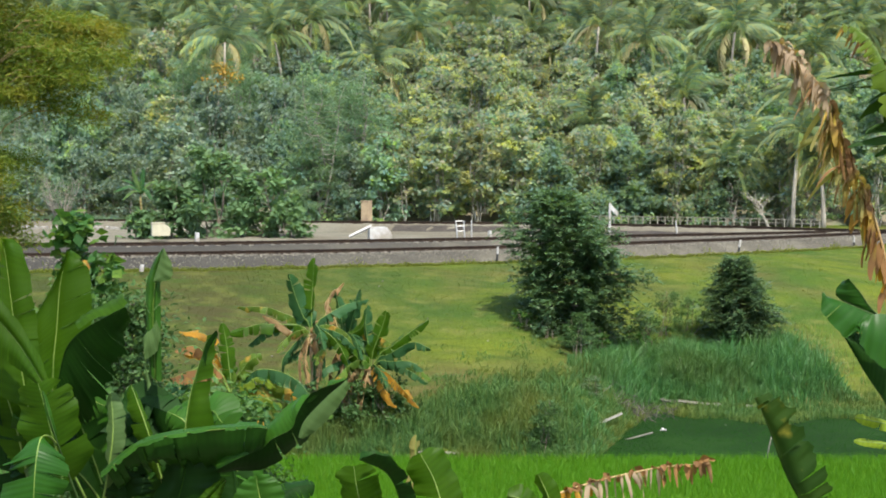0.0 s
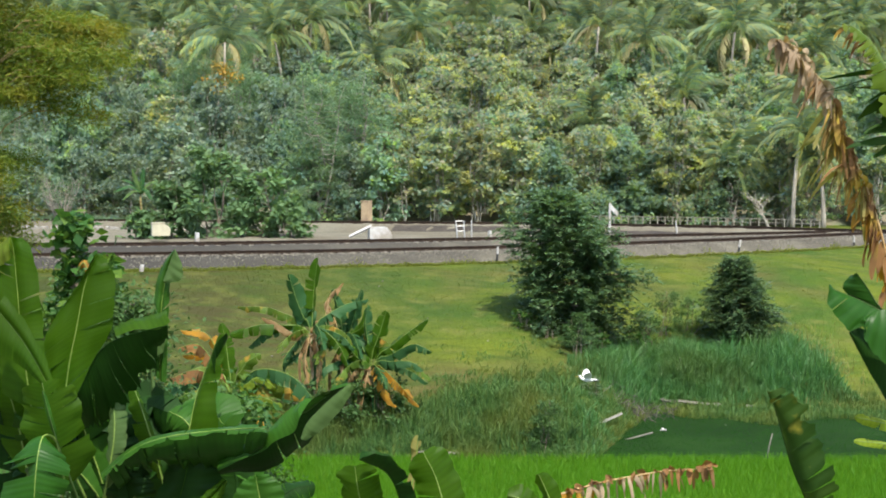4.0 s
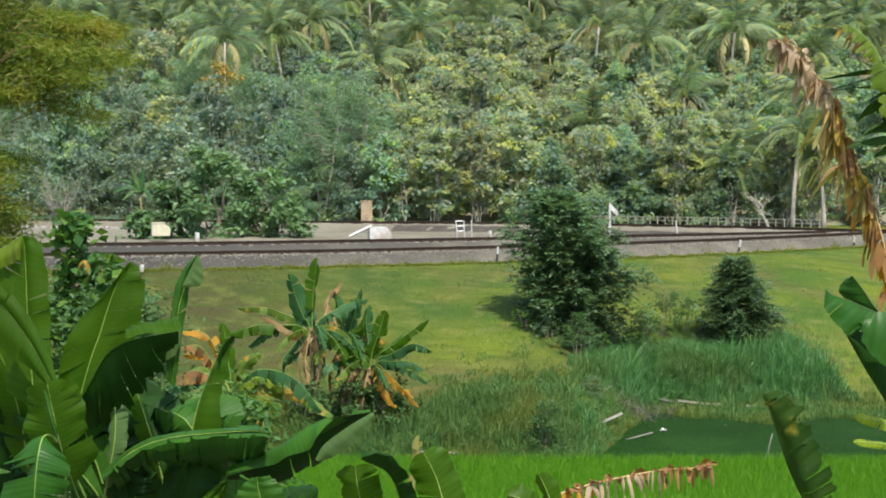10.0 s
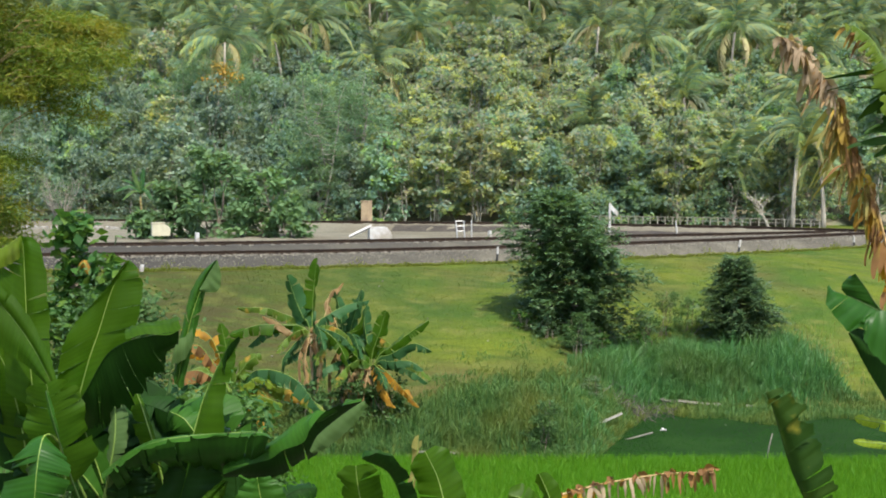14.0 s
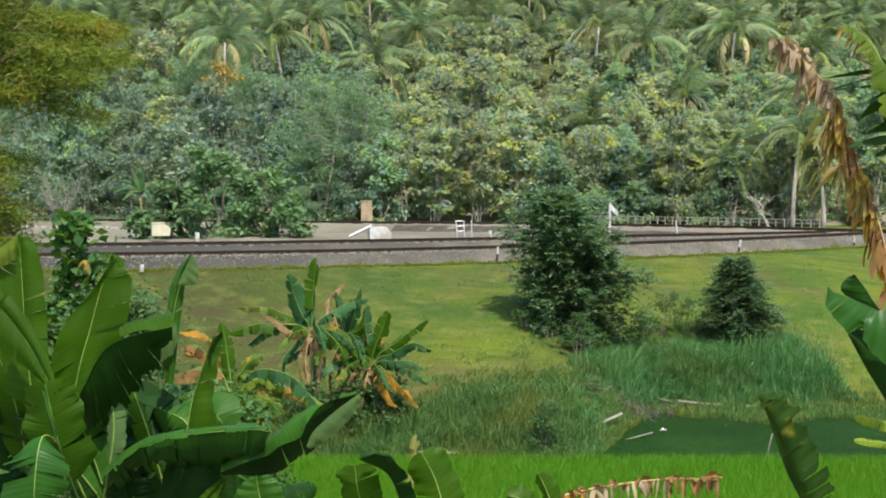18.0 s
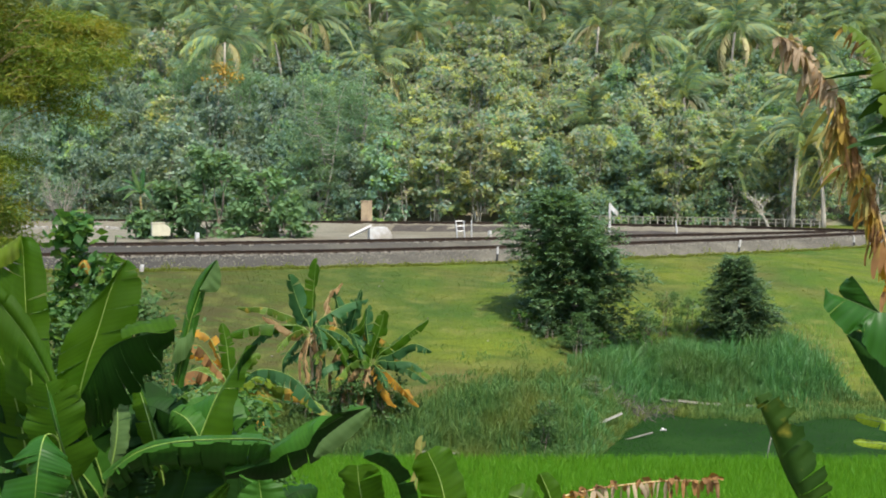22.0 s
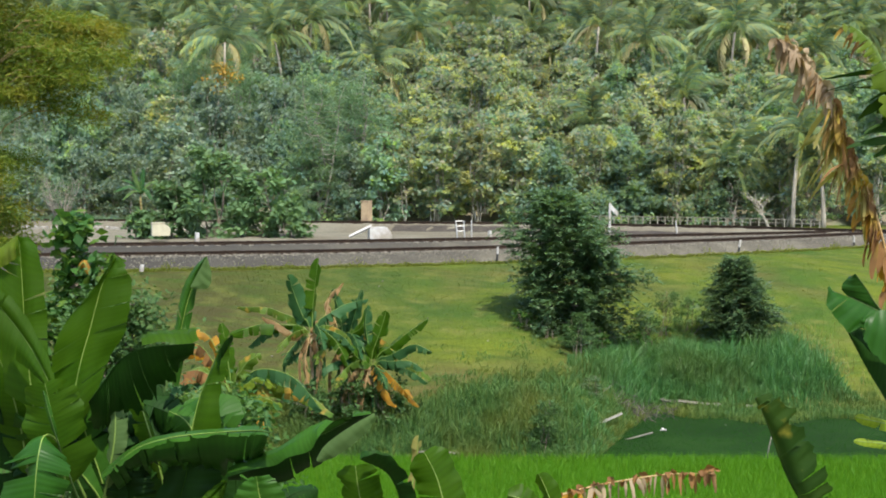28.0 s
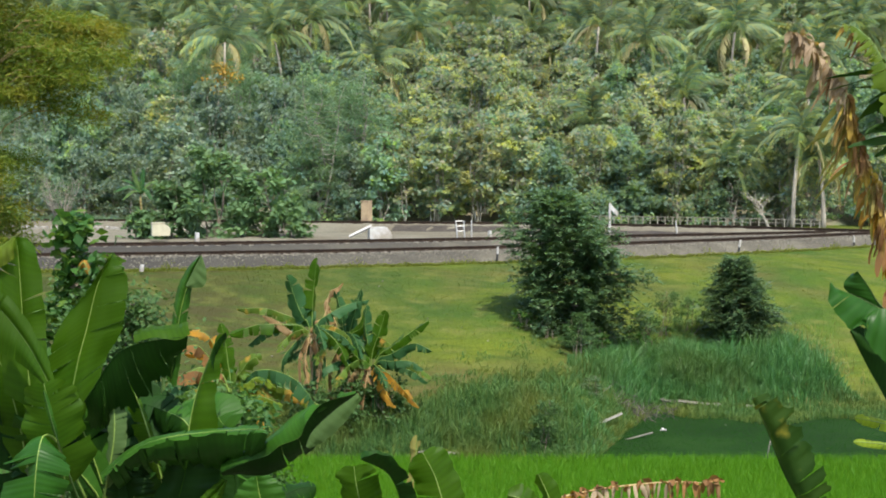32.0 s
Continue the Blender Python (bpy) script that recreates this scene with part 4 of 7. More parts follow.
    lump = np.sin(x * 2.1 + 1.7 * np.sin(y * 0.9)) * np.sin(y * 1.9 + x * 0.4)
    keep = (lump > 0.1) & (y < shoulder(x) - 1)
    x, y = x[keep], y[keep]
    c = np.repeat(np.stack([x, y], axis=1), 7, axis=0) + rng.normal(0, 0.12, (len(x) * 7, 2))
    v, f = blades(rng, np.column_stack([c, height(c[:, 0], c[:, 1]) - 0.03]), 0.16, 0.03, 0.6, 0.6)
    tagged(new("slope_tufts", mesh_of("slope_tufts", v, f, M_ROUGH)), "scattered rough grass tufts low on the embankment", "grass", kind="stuff")

    n = 30000
    x, y = rng.uniform(3.5, 19, n), rng.uniform(49.6, 63, n)
    rise = height(x, y)
    keep = (rise < 1.2) & (y > toe(x) - 0.7 - 3.4 * smooth01(8.5, 10.5, x) + 0.8 * np.sin(x * 1.3)) & (y < toe(x) + 3)
    v, f = blades(rng, np.stack([x, y, rise - 0.04], axis=1)[keep], 0.3, 0.035, 0.5, 0.6)
    tagged(new("bank_grass", mesh_of("bank_grass", v, f, M_ROUGH)), "rough green grass along the paddy edge", "grass", kind="stuff")
    n = 14000
    x, y = rng.uniform(4.2, 9.5, n), rng.uniform(49.7, 62, n)
    rise = height(x, y)
    keep = (rise > 0.0) & (rise < 1.0) & (y > toe(x) - 0.4)
    v, f = blades(rng, np.stack([x, y, rise - 0.04], axis=1)[keep], 0.26, 0.035, 0.5, 0.6)
    tagged(new("ditch_grass", mesh_of("ditch_grass", v, f, M_ROUGH)), "rough grass covering the bank beside the paddy", "grass", kind="stuff")
    n = 7000
    x = rng.uniform(-36, -6, n)
    y = near_rail(x) + rng.uniform(7.5, 17, n)
    v, f = blades(rng, np.stack([x, y, np.full(n, YARD_Z + 0.08)], axis=1), 0.3, 0.05, 0.6, 0.6)
    tagged(new("verge_grass", mesh_of("verge_grass", v, f, M_STRAW)), "dry straw-coloured grass strip between the tracks", "grass", kind="stuff")

    n = 9000
    x = rng.uniform(-40, -20, n)
    y = rng.uniform(121.5, 127.5, n) + 0.4
    v, f = blades(rng, np.stack([x, y, height(x, y)], axis=1), 0.75, 0.07, 0.45, 0.6)
    tagged(new("hill_foot_grass", mesh_of("hill_foot_grass", v, f, M_FEATHER)), "fresh green grass strip at the foot of the hill", "grass", kind="stuff")
    n = 1500
    x, y = rng.normal(16.6, 0.9, n), rng.normal(66.5, 2.2, n)
    v, f = blades(rng, np.stack([x, y, height(x, y) - 0.03], axis=1), 0.45, 0.035, 0.5, 0.5)
    tagged(new("dry_tufts", mesh_of("dry_tufts", v, f, M_STRAW)), "orange-brown dry grass tufts beside the reeds", "grass", kind="stuff")
    n = 80000
    y = rng.uniform(42.0, 49.3, n)
    x = rng.uniform(-1, 1, n) * (y * 0.32 + 1)
    v, f = blades(rng, np.stack([x, y, np.zeros(n) - 0.02], axis=1), 0.5, 0.02, 0.22, 0.16)
    tagged(new("rice_field", mesh_of("rice_field", v, f, M_RICE)), "bright green young rice growing in a flat field", "rice", kind="stuff")
    n = 9000
    y = rng.uniform(32, 42.5, n)
    x = rng.uniform(-1, 1, n) * (y * 0.35 + 3)
    v, f = blades(rng, np.stack([x, y, height(x, y) - 0.02], axis=1), 0.5, 0.05, 0.22, 0.25)
    tagged(new("rice_field", mesh_of("rice_field", v, f, M_RICE)), "young rice along the near edge of the field", "rice", kind="stuff")
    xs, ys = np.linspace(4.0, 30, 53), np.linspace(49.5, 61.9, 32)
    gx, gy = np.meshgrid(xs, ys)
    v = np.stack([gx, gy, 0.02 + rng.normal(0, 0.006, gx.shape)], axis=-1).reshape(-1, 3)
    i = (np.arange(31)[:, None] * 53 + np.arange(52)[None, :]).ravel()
    tagged(new("paddy_bed", mesh_of("paddy_bed", v, np.stack([i, i + 1, i + 54, i + 53], axis=1), M_PADDY_BED, True)), "dark green sheet under the low paddy plot", "paddy", kind="structure")
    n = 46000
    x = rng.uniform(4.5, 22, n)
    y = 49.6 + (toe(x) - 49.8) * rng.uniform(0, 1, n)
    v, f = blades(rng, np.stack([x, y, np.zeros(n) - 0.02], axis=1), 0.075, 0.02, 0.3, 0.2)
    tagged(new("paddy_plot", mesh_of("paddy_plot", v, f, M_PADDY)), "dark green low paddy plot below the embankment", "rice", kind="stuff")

    def at(px, y):
        return pose(px, y, ground_at(px, y) - 0.05)

    layered_tree("dense dark green tree with layered branches on the embankment", at(6.05, 66), np.random.default_rng(4), 6.25, -0.85, 118, 46, 0.74, 0.23, 0.095, M_DARK, ((0, 0.04, 0.18, 0.35, 0.52, 0.6, 0.77, 0.87, 0.96, 1.0), (2.3, 2.7, 3.0, 3.05, 3.35, 3.2, 2.3, 1.5, 0.85, 0.35)), 0.14)
    layered_tree("smaller bushy dark green tree on the embankment", at(14.2, 68.5), np.random.default_rng(9), 4.25, -0.35, 112, 44, 0.52, 0.15, 0.065, M_DARK, ((0, 0.1, 0.35, 0.6, 0.8, 0.95, 1.0), (1.7, 1.95, 2.05, 1.65, 1.15, 0.6, 0.3)), 0.09)
    for lab, x, y, tall, sp, n, leaf, m in (
            ("rounded dusty-green bush below the embankment tree", 5.7, 62.0, 1.9, 1.0, 4200, 0.09, M_LOWBUSH), ("low dark bush in the shade of the embankment tree", 4.6, 63.6, 1.1, 0.8, 1600, 0.11, M_DARK),
            ("straggling olive bush with dry reddish stems", 10.6, 69.2, 2.5, 1.3, 3000, 0.1, M_LOWBUSH), ("straggling olive bush among tall reeds", 9.7, 67.6, 1.9, 1.2, 2600, 0.11, M_LOWBUSH),
            ("straggling olive bush among tall reeds", 11.9, 69.8, 2.0, 1.2, 2000, 0.1, M_LOWBUSH), ("small open bush with yellow-green leaves", 9.1, 65.6, 1.7, 1.0, 700, 0.16, M_VINE),
            ("small open bush with yellow-green leaves", 7.2, 64.3, 1.2, 0.8, 420, 0.16, M_VINE), ("small open bush with yellow-green leaves", 3.6, 64.6, 1.0, 0.9, 420, 0.16, M_VINE),
            ("dense olive bush at the edge of the rice field", 3.5, 50.6, 1.9, 0.95, 4200, 0.09, M_LOWBUSH), ("low grey-green bush among reeds", 6.2, 57.6, 1.0, 0.7, 1500, 0.08, M_BUSH)):
        tree("embankment_bush", lab, at(x, y), rng, tall, sp, leaf, n, m, M_BARK, 0.0, 34, 0.025, 4, 0.08, 0.5, group="bushes on the embankment", category="bush")


embankment_plants()


def field_things():
    rng = np.random.default_rng(50)
    st = thing("field_stake", "slanting pale wooden stake at the rice field edge", "stake")
    part("stake", mesh_of("stake", *tube([(11.15, 49.40, 0.01), (11.22, 49.40, 0.64), (11.33, 49.40, 1.09)], [0.028, 0.024, 0.018], 6), M_WEATHERED, True), st)
    ed = thing("channel_edge", "broken pale concrete channel edge below the reeds", "channel")
    for a, b in (((9.32, 61.80, 0.25), (10.00, 61.80, 0.15)), ((10.07, 61.60, 0.21), (11.16, 61.60, 0.09)), ((11.21, 61.60, 0.09), (12.30, 61.60, 0.02)), ((12.88, 61.40, 0.03), (14.24, 61.40, -0.15))):
        part("slab", mesh_of("slab", *tube([a, b], [0.09, 0.08], 4), M_WEATHERED), ed)
    pk = thing("fallen_board", "weathered pale board lying on the bank", "board")
    part("board", mesh_of("board", *tube([(5.65, 54.00, 0.5), (6.86, 55.20, 0.78)], [0.075, 0.06], 4), M_WEATHERED), pk)
    pk = thing("fallen_pole", "thin pale bamboo pole lying at the field edge", "pole")
    part("pole", mesh_of("pole", *tube([(5.95, 53.60, -0.13), (6.93, 54.00, 0.01), (7.94, 54.40, 0.19)], [0.02, 0.03, 0.035], 6), M_WEATHERED, True), pk)
    rk = thing("white_rag", "small crumpled white rag on the bank", "rag")
    v, f = tube([(-0.12, 0, 0.02), (0.0, 0, 0.09), (0.13, 0.02, 0.02)], [0.02, 0.07, 0.05], 5)
    part("cloth", mesh_of("cloth", v, f, M_WHITE, True), rk, "", pose(*(8.34, 54.50, 0.22)))
    pk = thing("field_plank", "weathered grey plank at the back of the rice field", "plank")
    part("plank", mesh_of("plank", *tube([(-0.87, 50.20, 0.27), (0.55, 50.20, 0.23)], [0.06, 0.06], 4), M_WEATHERED), pk)
    br = thing("brush_heap", "heap of dry grey twigs on the bank", "brush")
    pieces = []
    for _ in range(90):
        c = Vector((rng.normal(8.0, 0.7), rng.normal(58.5, 0.5), 0))
        c.z = ground_at(c.x, c.y) + rng.uniform(0.02, 0.45)
        d = Vector(rng.normal(0, 0.3, 3))
        pieces.append(tube([c - d, c + d * 0.2, c + d], [0.013, 0.01, 0.004], 3, False))
    part("brushwood", mesh_of("brushwood", *joined(pieces), M_TWIG), br)
    bits = []
    for _ in range(16):
        x = rng.uniform(-9, 16)
        y = rng.uniform(56, 76)
        z = ground_at(x, y)
        s = rng.uniform(0.02, 0.045)
        v, f = box(x - s, y - s, z, x + s, y + s, z + s * 1.2, 0)
        bits.append((v, f))
    tagged(new("litter", mesh_of("litter", *joined(bits), M_WEATHERED)), "pale stones and scraps scattered on the embankment", "litter", kind="stuff")


field_things()


# ---- banana plants ----
def spline(pts, n):
    p = [Vector(q) for q in pts]
    p = [p[0] * 2 - p[1]] + p + [p[-1] * 2 - p[-2]]
    out = []
    m = len(p) - 3
    for i in range(n + 1):
        u = i / n * m
        k = min(int(u), m - 1)
        u -= k
        a, b, c, d = p[k:k + 4]
        out.append(0.5 * ((2 * b) + (c - a) * u + (2 * a - 5 * b + 4 * c - d) * u * u + (3 * b - a - 3 * c + d) * u ** 3))
    return out


def banana_leaf(plant, pts, width, face, mat, fold=18, tears=3, seed=0, stalk=0.14, hang=0.0, ribmat=None, ragged=0.05, halves=(1.0, 1.0), label="", curl=0.25, rib=0.009, blunt=0.62, gap=0.07, fold2=None, wave=0.02):
    """A blade in two halves along a bent midrib, torn into strips that droop each on its own."""
    rng = np.random.default_rng(seed + 100)
    n = 36
    base = Vector(pts[0])
    path = [q - base for q in spline(pts, n)]
    face = Vector(face)
    verts, faces, uvs = [], [], []
    length = sum((path[i + 1] - path[i]).length for i in range(n))

    def at(s):
        u = min(max(s, 0), 1) * n
        k = min(int(u), n - 1)
        t = (path[min(k + 2, n)] - path[max(k - 1, 0)]).normalized()
        return path[k].lerp(path[k + 1], u - k), t

    def wide(s):
        q = (s - stalk) / (1 - stalk)
        return width * 0.5 * min(1, (q / 0.16 + 0.12)) ** 0.7 * max(0.0, 1 - max(0, (q - blunt) / (1 - blunt)) ** 2.4) ** 0.5

    for sd, share in zip((-1, 1), halves):
        if share <= 0:
            continue
        cuts = [stalk] + sorted(rng.uniform(stalk + 0.06, 0.96, tears)) + [1.0]
        for c0, c1 in zip(cuts, cuts[1:]):
            if c1 - c0 < 0.004:
                continue
            a0 = radians((fold2 if fold2 is not None and sd > 0 else fold) + rng.normal(0, 4 + 8 * min(1, tears / 6) + 22 * hang))
            hg = min(1, max(0, hang + rng.normal(0, 0.15 * (hang > 0))))
            reach = share * max(0.25, 1 - abs(rng.normal(0, ragged)))
            m = max(2, int((c1 - c0) * 34))
            start = len(verts)
            ph = rng.uniform(0, 6)
            for i in range(m + 1):
                s = c0 + (c1 - c0) * i / m
                mid = (c0 + c1) / 2
                for j in range(6):
                    q = j / 5
                    ss = mid + (s - mid) * (1 - (gap if tears else 0) * q)
                    p, t = at(ss)
                    nrm = (face - t * face.dot(t)).normalized()
                    side = t.cross(nrm) * sd
                    w = wide(ss) * reach * (1 + wave * math.sin(ss * 29 + ph) + 0.75 * wave * math.sin(ss * 71 + ph) + 0.5 * wave * math.sin(ss * 143 + 2 * ph))
                    ang = a0 + curl * q + (0.1 * math.sin(s * 17 + ph) + 0.07 * math.sin(s * 43 + 2 * ph)) * q * q
                    flat = side * math.cos(ang) - nrm * math.sin(ang)
                    down = Vector((0, 0, -1)) + flat * 0.25
                    d = (flat * (1 - hg) + down * hg).normalized()
                    pos = p + d * w * q + t * w * q * 0.22 * (1 - hg)
                    if hg > 0.2:
                        pos += Vector(rng.normal(0, 0.012, 3)) * q
                    verts.append(pos)
                    uvs.append((s * length * 0.9, q * 0.15))
            for i in range(m):
                for j in range(5):
                    a = start + i * 6 + j
                    faces.append((a, a + 6, a + 7, a + 1) if sd > 0 else (a, a + 1, a + 7, a + 6))
    if seed < 0:
        return None
    ob = part("leaf", mesh_of("leaf", verts, faces, mat, True, uvs), plant, label)
    ob.matrix_basis = Matrix.Translation(base - plant.matrix_basis.translation)
    v, f = tube(path[::2], [rib * (1.6 - 1.4 * i / (n // 2)) for i in range(n // 2 + 1)], 5)
    part("midrib", mesh_of("midrib", v, f, ribmat or (M_BANANA_SHADE if mat is M_BANANA_SHADE else M_MIDRIB), True), ob)
    return ob


def sheet_leaf(plant, origin, rib, margins, mat, seed=0, tears=3, wave=0.02, bulge=0.03, thick=0.006, ribmat=None, gap=0.05, label=""):
    """A blade spread from a bent midrib to one or two margins, split by tears into lobes."""
    rng = np.random.default_rng(seed + 900)
    o, n = Vector(origin), 40
    mid = [q - o for q in spline(rib, n)]
    verts, faces, uvs = [], [], []
    length = sum((mid[i + 1] - mid[i]).length for i in range(n))

    def along(path, s):
        u = min(max(s, 0), 1) * n
        k = min(int(u), n - 1)
        return path[k].lerp(path[k + 1], u - k)

    for margin in margins:
        rim = [q - o for q in spline(margin, n)]
        cuts = [0.0] + sorted(rng.uniform(0.05, 0.95, tears)) + [1.0]
        for c0, c1 in zip(cuts, cuts[1:]):
            m = max(3, int((c1 - c0) * n * 1.2))
            lift, ph, reach = rng.normal(0, bulge * 0.5), rng.uniform(0, 6), 1 - abs(rng.normal(0, wave)) * (tears > 0)
            start = len(verts)
            for i in range(m + 1):
                s = c0 + (c1 - c0) * i / m
                for j in range(7):
                    q = j / 6
                    ss = (c0 + c1) / 2 + (s - (c0 + c1) / 2) * (1 - gap * q * (tears > 0))
                    a, b = along(mid, ss), along(rim, ss)
                    across = b - a
                    t = along(mid, ss + 0.03) - along(mid, ss - 0.03)
                    nrm = across.cross(t)
                    nrm = nrm.normalized() if nrm.length > 1e-7 else Vector((0, -1, 0))
                    if nrm.y > 0:
                        nrm = -nrm
                    w = reach * (1 + wave * (math.sin(ss * 31 + ph) + 0.7 * math.sin(ss * 67 + 2 * ph) + 0.5 * math.sin(ss * 139 + ph)) * q)
                    pos = a + across * (q * w) + nrm * (bulge * math.sin(math.pi * min(1, q * 1.1)) + lift * q + 0.25 * bulge * math.sin(ss * 26 + ph) * q)
                    verts.append(pos)
                    uvs.append((ss * length * 0.9, q * 0.15))
            for i in range(m):
                for j in range(6):
                    k = start + i * 7 + j
                    faces.append((k, k + 7, k + 8, k + 1))
    ob = part("leaf", mesh_of("leaf", verts, faces, mat, True, uvs), plant, label)
    ob.matrix_basis = Matrix.Translation(o - plant.matrix_basis.translation)
    if thick:
        part("midrib", mesh_of("midrib", *tube(mid[::2], [thick * (1.5 - 1.2 * i / 20) for i in range(21)], 5), ribmat or M_MIDRIB, True), ob)
    return ob


def shred_leaf(plant, origin, rib, zones, mats, seed=0, thick=0.008, ribmat=None, label=""):
    """A leaf split to its midrib: in each zone ribbons leave the rib one way and sink under their own weight."""
    rng = np.random.default_rng(seed + 700)
    o, n = Vector(origin), 44
    mid = [q - o for q in spline(rib, n)]
    verts, faces, uvs, slots = [], [], [], []
    for s0, s1, count, long, way, sink, wide, slot in zones:
        for k in range(count):
            s = s0 + (s1 - s0) * (k + rng.uniform(0, 1)) / count
            u = min(s, 0.999) * n
            p = mid[int(u)].lerp(mid[int(u) + 1], u - int(u))
            t = (mid[min(int(u) + 2, n)] - mid[max(int(u) - 1, 0)]).normalized()
            d = (Vector(way) + Vector(rng.normal(0, 0.36, 3))).normalized()
            ln, w = long * rng.uniform(0.3, 1.45), wide * rng.uniform(0.4, 1.5)
            roll, twist, crease = rng.uniform(-0.5, 0.5), rng.normal(0, 1.9), rng.uniform(0.15, 0.6)
            start, m = len(verts), 8
            for i in range(m + 1):
                q = i / m
                side = t - d * t.dot(d)
                side = side.normalized() if side.length > 1e-4 else d.orthogonal().normalized()
                up = d.cross(side)
                a = roll + twist * q
                ax, ay = side * math.cos(a) + up * math.sin(a), up * math.cos(a) - side * math.sin(a)
                half = w * 0.5 * min(1, 0.55 + 2 * q) * max(0.12, 1 - 0.75 * q ** 3) * (1 + rng.uniform(-0.16, 0.16))
                verts += [p - ax * half, p + ay * half * crease, p + ax * half]
                uvs += [(s * 2 + q * 0.1, q * 0.5)] * 3
                p = p + d * (ln / m)
                d = (d * (1 - sink) + Vector((0, 0, -1)) * sink + Vector(rng.normal(0, 0.05, 3))).normalized()
            for i in range(m):
                for j in range(2):
                    b = start + i * 3 + j
                    faces.append((b, b + 3, b + 4, b + 1))
                    slots.append(slot)
    me = mesh_of("leaf", verts, faces, mats[0], True, uvs)
    for extra in mats[1:]:
        me.materials.append(extra)
    me.polygons.foreach_set("material_index", np.array(slots, dtype=np.int32))
    ob = part("leaf", me, plant, label)
    ob.matrix_basis = Matrix.Translation(o - plant.matrix_basis.translation)
    part("midrib", mesh_of("midrib", *tube(mid[::2], [thick * (1.7 - 1.4 * i / 22) for i in range(23)], 5), ribmat or M_DRY_RIB, True), ob)
    return ob


def banana_plant(label, foot, top, radius=0.14, dry=False):
    """The thing with its sheathed stem; leaves are hung on it afterwards."""
    th = thing("banana_plant", label, "banana plant", pose(*foot), "banana plants")
    f, t = Vector((0, 0, -0.2)), Vector(top) - Vector(foot)
    path = [f.lerp(t, i / 6) + Vector((0.03 * math.sin(i * 2), 0.02 * math.cos(i * 3), 0)) for i in range(7)]
    part("stem", mesh_of("stem", *tube(path, [radius * (1.1 - 0.6 * i / 6) for i in range(7)], 10), M_DRY_STEM if dry else M_BANANA_STEM, True), th)
    return th


UP, CAM = (0, -0.4, 1), (0, -1, 0.25)
MOVING = []


def hung(series, gain, leaf):
    MOVING.append((leaf, series, gain))
    return leaf


def near_bananas():
    d = 15
    p = banana_plant("large leafy banana plant with broad upright green leaves", (-4.3, 15.4, ground_at(-4.3, 15.4)), (-4.25, 15.30, 6.57), 0.16)
    hung("tall", 0.35, sheet_leaf(p, (-4.15, 15.2, 6.9), [(-4.26, 15.00, 7.71), (-4.32, 15.00, 8.43), (-4.33, 15.00, 8.75), (-4.35, 15.00, 9.37), (-4.38, 15.00, 9.50)], [[(-4.04, 15.00, 7.71), (-4.08, 15.00, 8.31), (-4.09, 15.00, 8.66), (-4.11, 15.00, 9.01), (-4.16, 15.00, 9.34), (-4.25, 15.00, 9.49)], [(-4.56, 15.00, 7.83), (-4.60, 15.00, 8.43), (-4.62, 15.00, 8.90), (-4.60, 15.00, 9.19), (-4.51, 15.00, 9.37), (-4.40, 15.00, 9.50)]], M_BANANA, 11, tears=4, wave=0.015, bulge=0.05))
    hung("tall", 0.35, sheet_leaf(p, (-4.15, 15.2, 6.9), [(-4.64, 14.90, 9.33), (-4.48, 14.90, 9.41), (-4.34, 14.90, 9.51)], [[(-4.64, 14.90, 9.14), (-4.47, 14.90, 9.20), (-4.32, 14.90, 9.30)]], M_BANANA_LIME, 12, tears=1, wave=0.02, bulge=0.03, thick=0.003))
    hung("tall", 0.3, sheet_leaf(p, (-3.87, 15.0, 6.88), [(-3.86, 14.60, 7.69), (-3.94, 14.60, 7.94), (-4.14, 14.60, 8.36), (-4.37, 14.60, 8.70), (-4.68, 14.60, 9.05)], [[(-3.86, 14.60, 7.78), (-3.94, 14.60, 8.18), (-4.12, 14.60, 8.58), (-4.31, 14.60, 8.87), (-4.62, 14.60, 9.16)], [(-3.92, 14.60, 7.81), (-4.09, 14.60, 8.06), (-4.36, 14.60, 8.29), (-4.71, 14.60, 8.53)]], M_BANANA, 13, tears=4, wave=0.02, bulge=0.04))
    hung("tall", 1.0, sheet_leaf(p, (-4.07, 15.3, 6.57), [(-3.98, 15.20, 7.26), (-3.77, 15.20, 8.07), (-3.63, 15.20, 8.48), (-3.50, 15.20, 8.88), (-3.39, 15.20, 9.11), (-3.31, 15.20, 9.23)], [[(-3.64, 15.20, 7.68), (-3.45, 15.20, 8.16), (-3.26, 15.20, 8.46), (-3.17, 15.20, 8.76), (-3.17, 15.20, 9.02), (-3.23, 15.20, 9.15), (-3.30, 15.20, 9.23)], [(-4.06, 15.20, 7.44), (-4.09, 15.20, 7.86), (-4.04, 15.20, 8.16), (-3.99, 15.20, 8.39), (-3.83, 15.20, 8.63), (-3.60, 15.20, 8.87), (-3.34, 15.20, 9.21)]], M_BANANA, 14, tears=5, wave=0.02, bulge=0.05, gap=0.03))
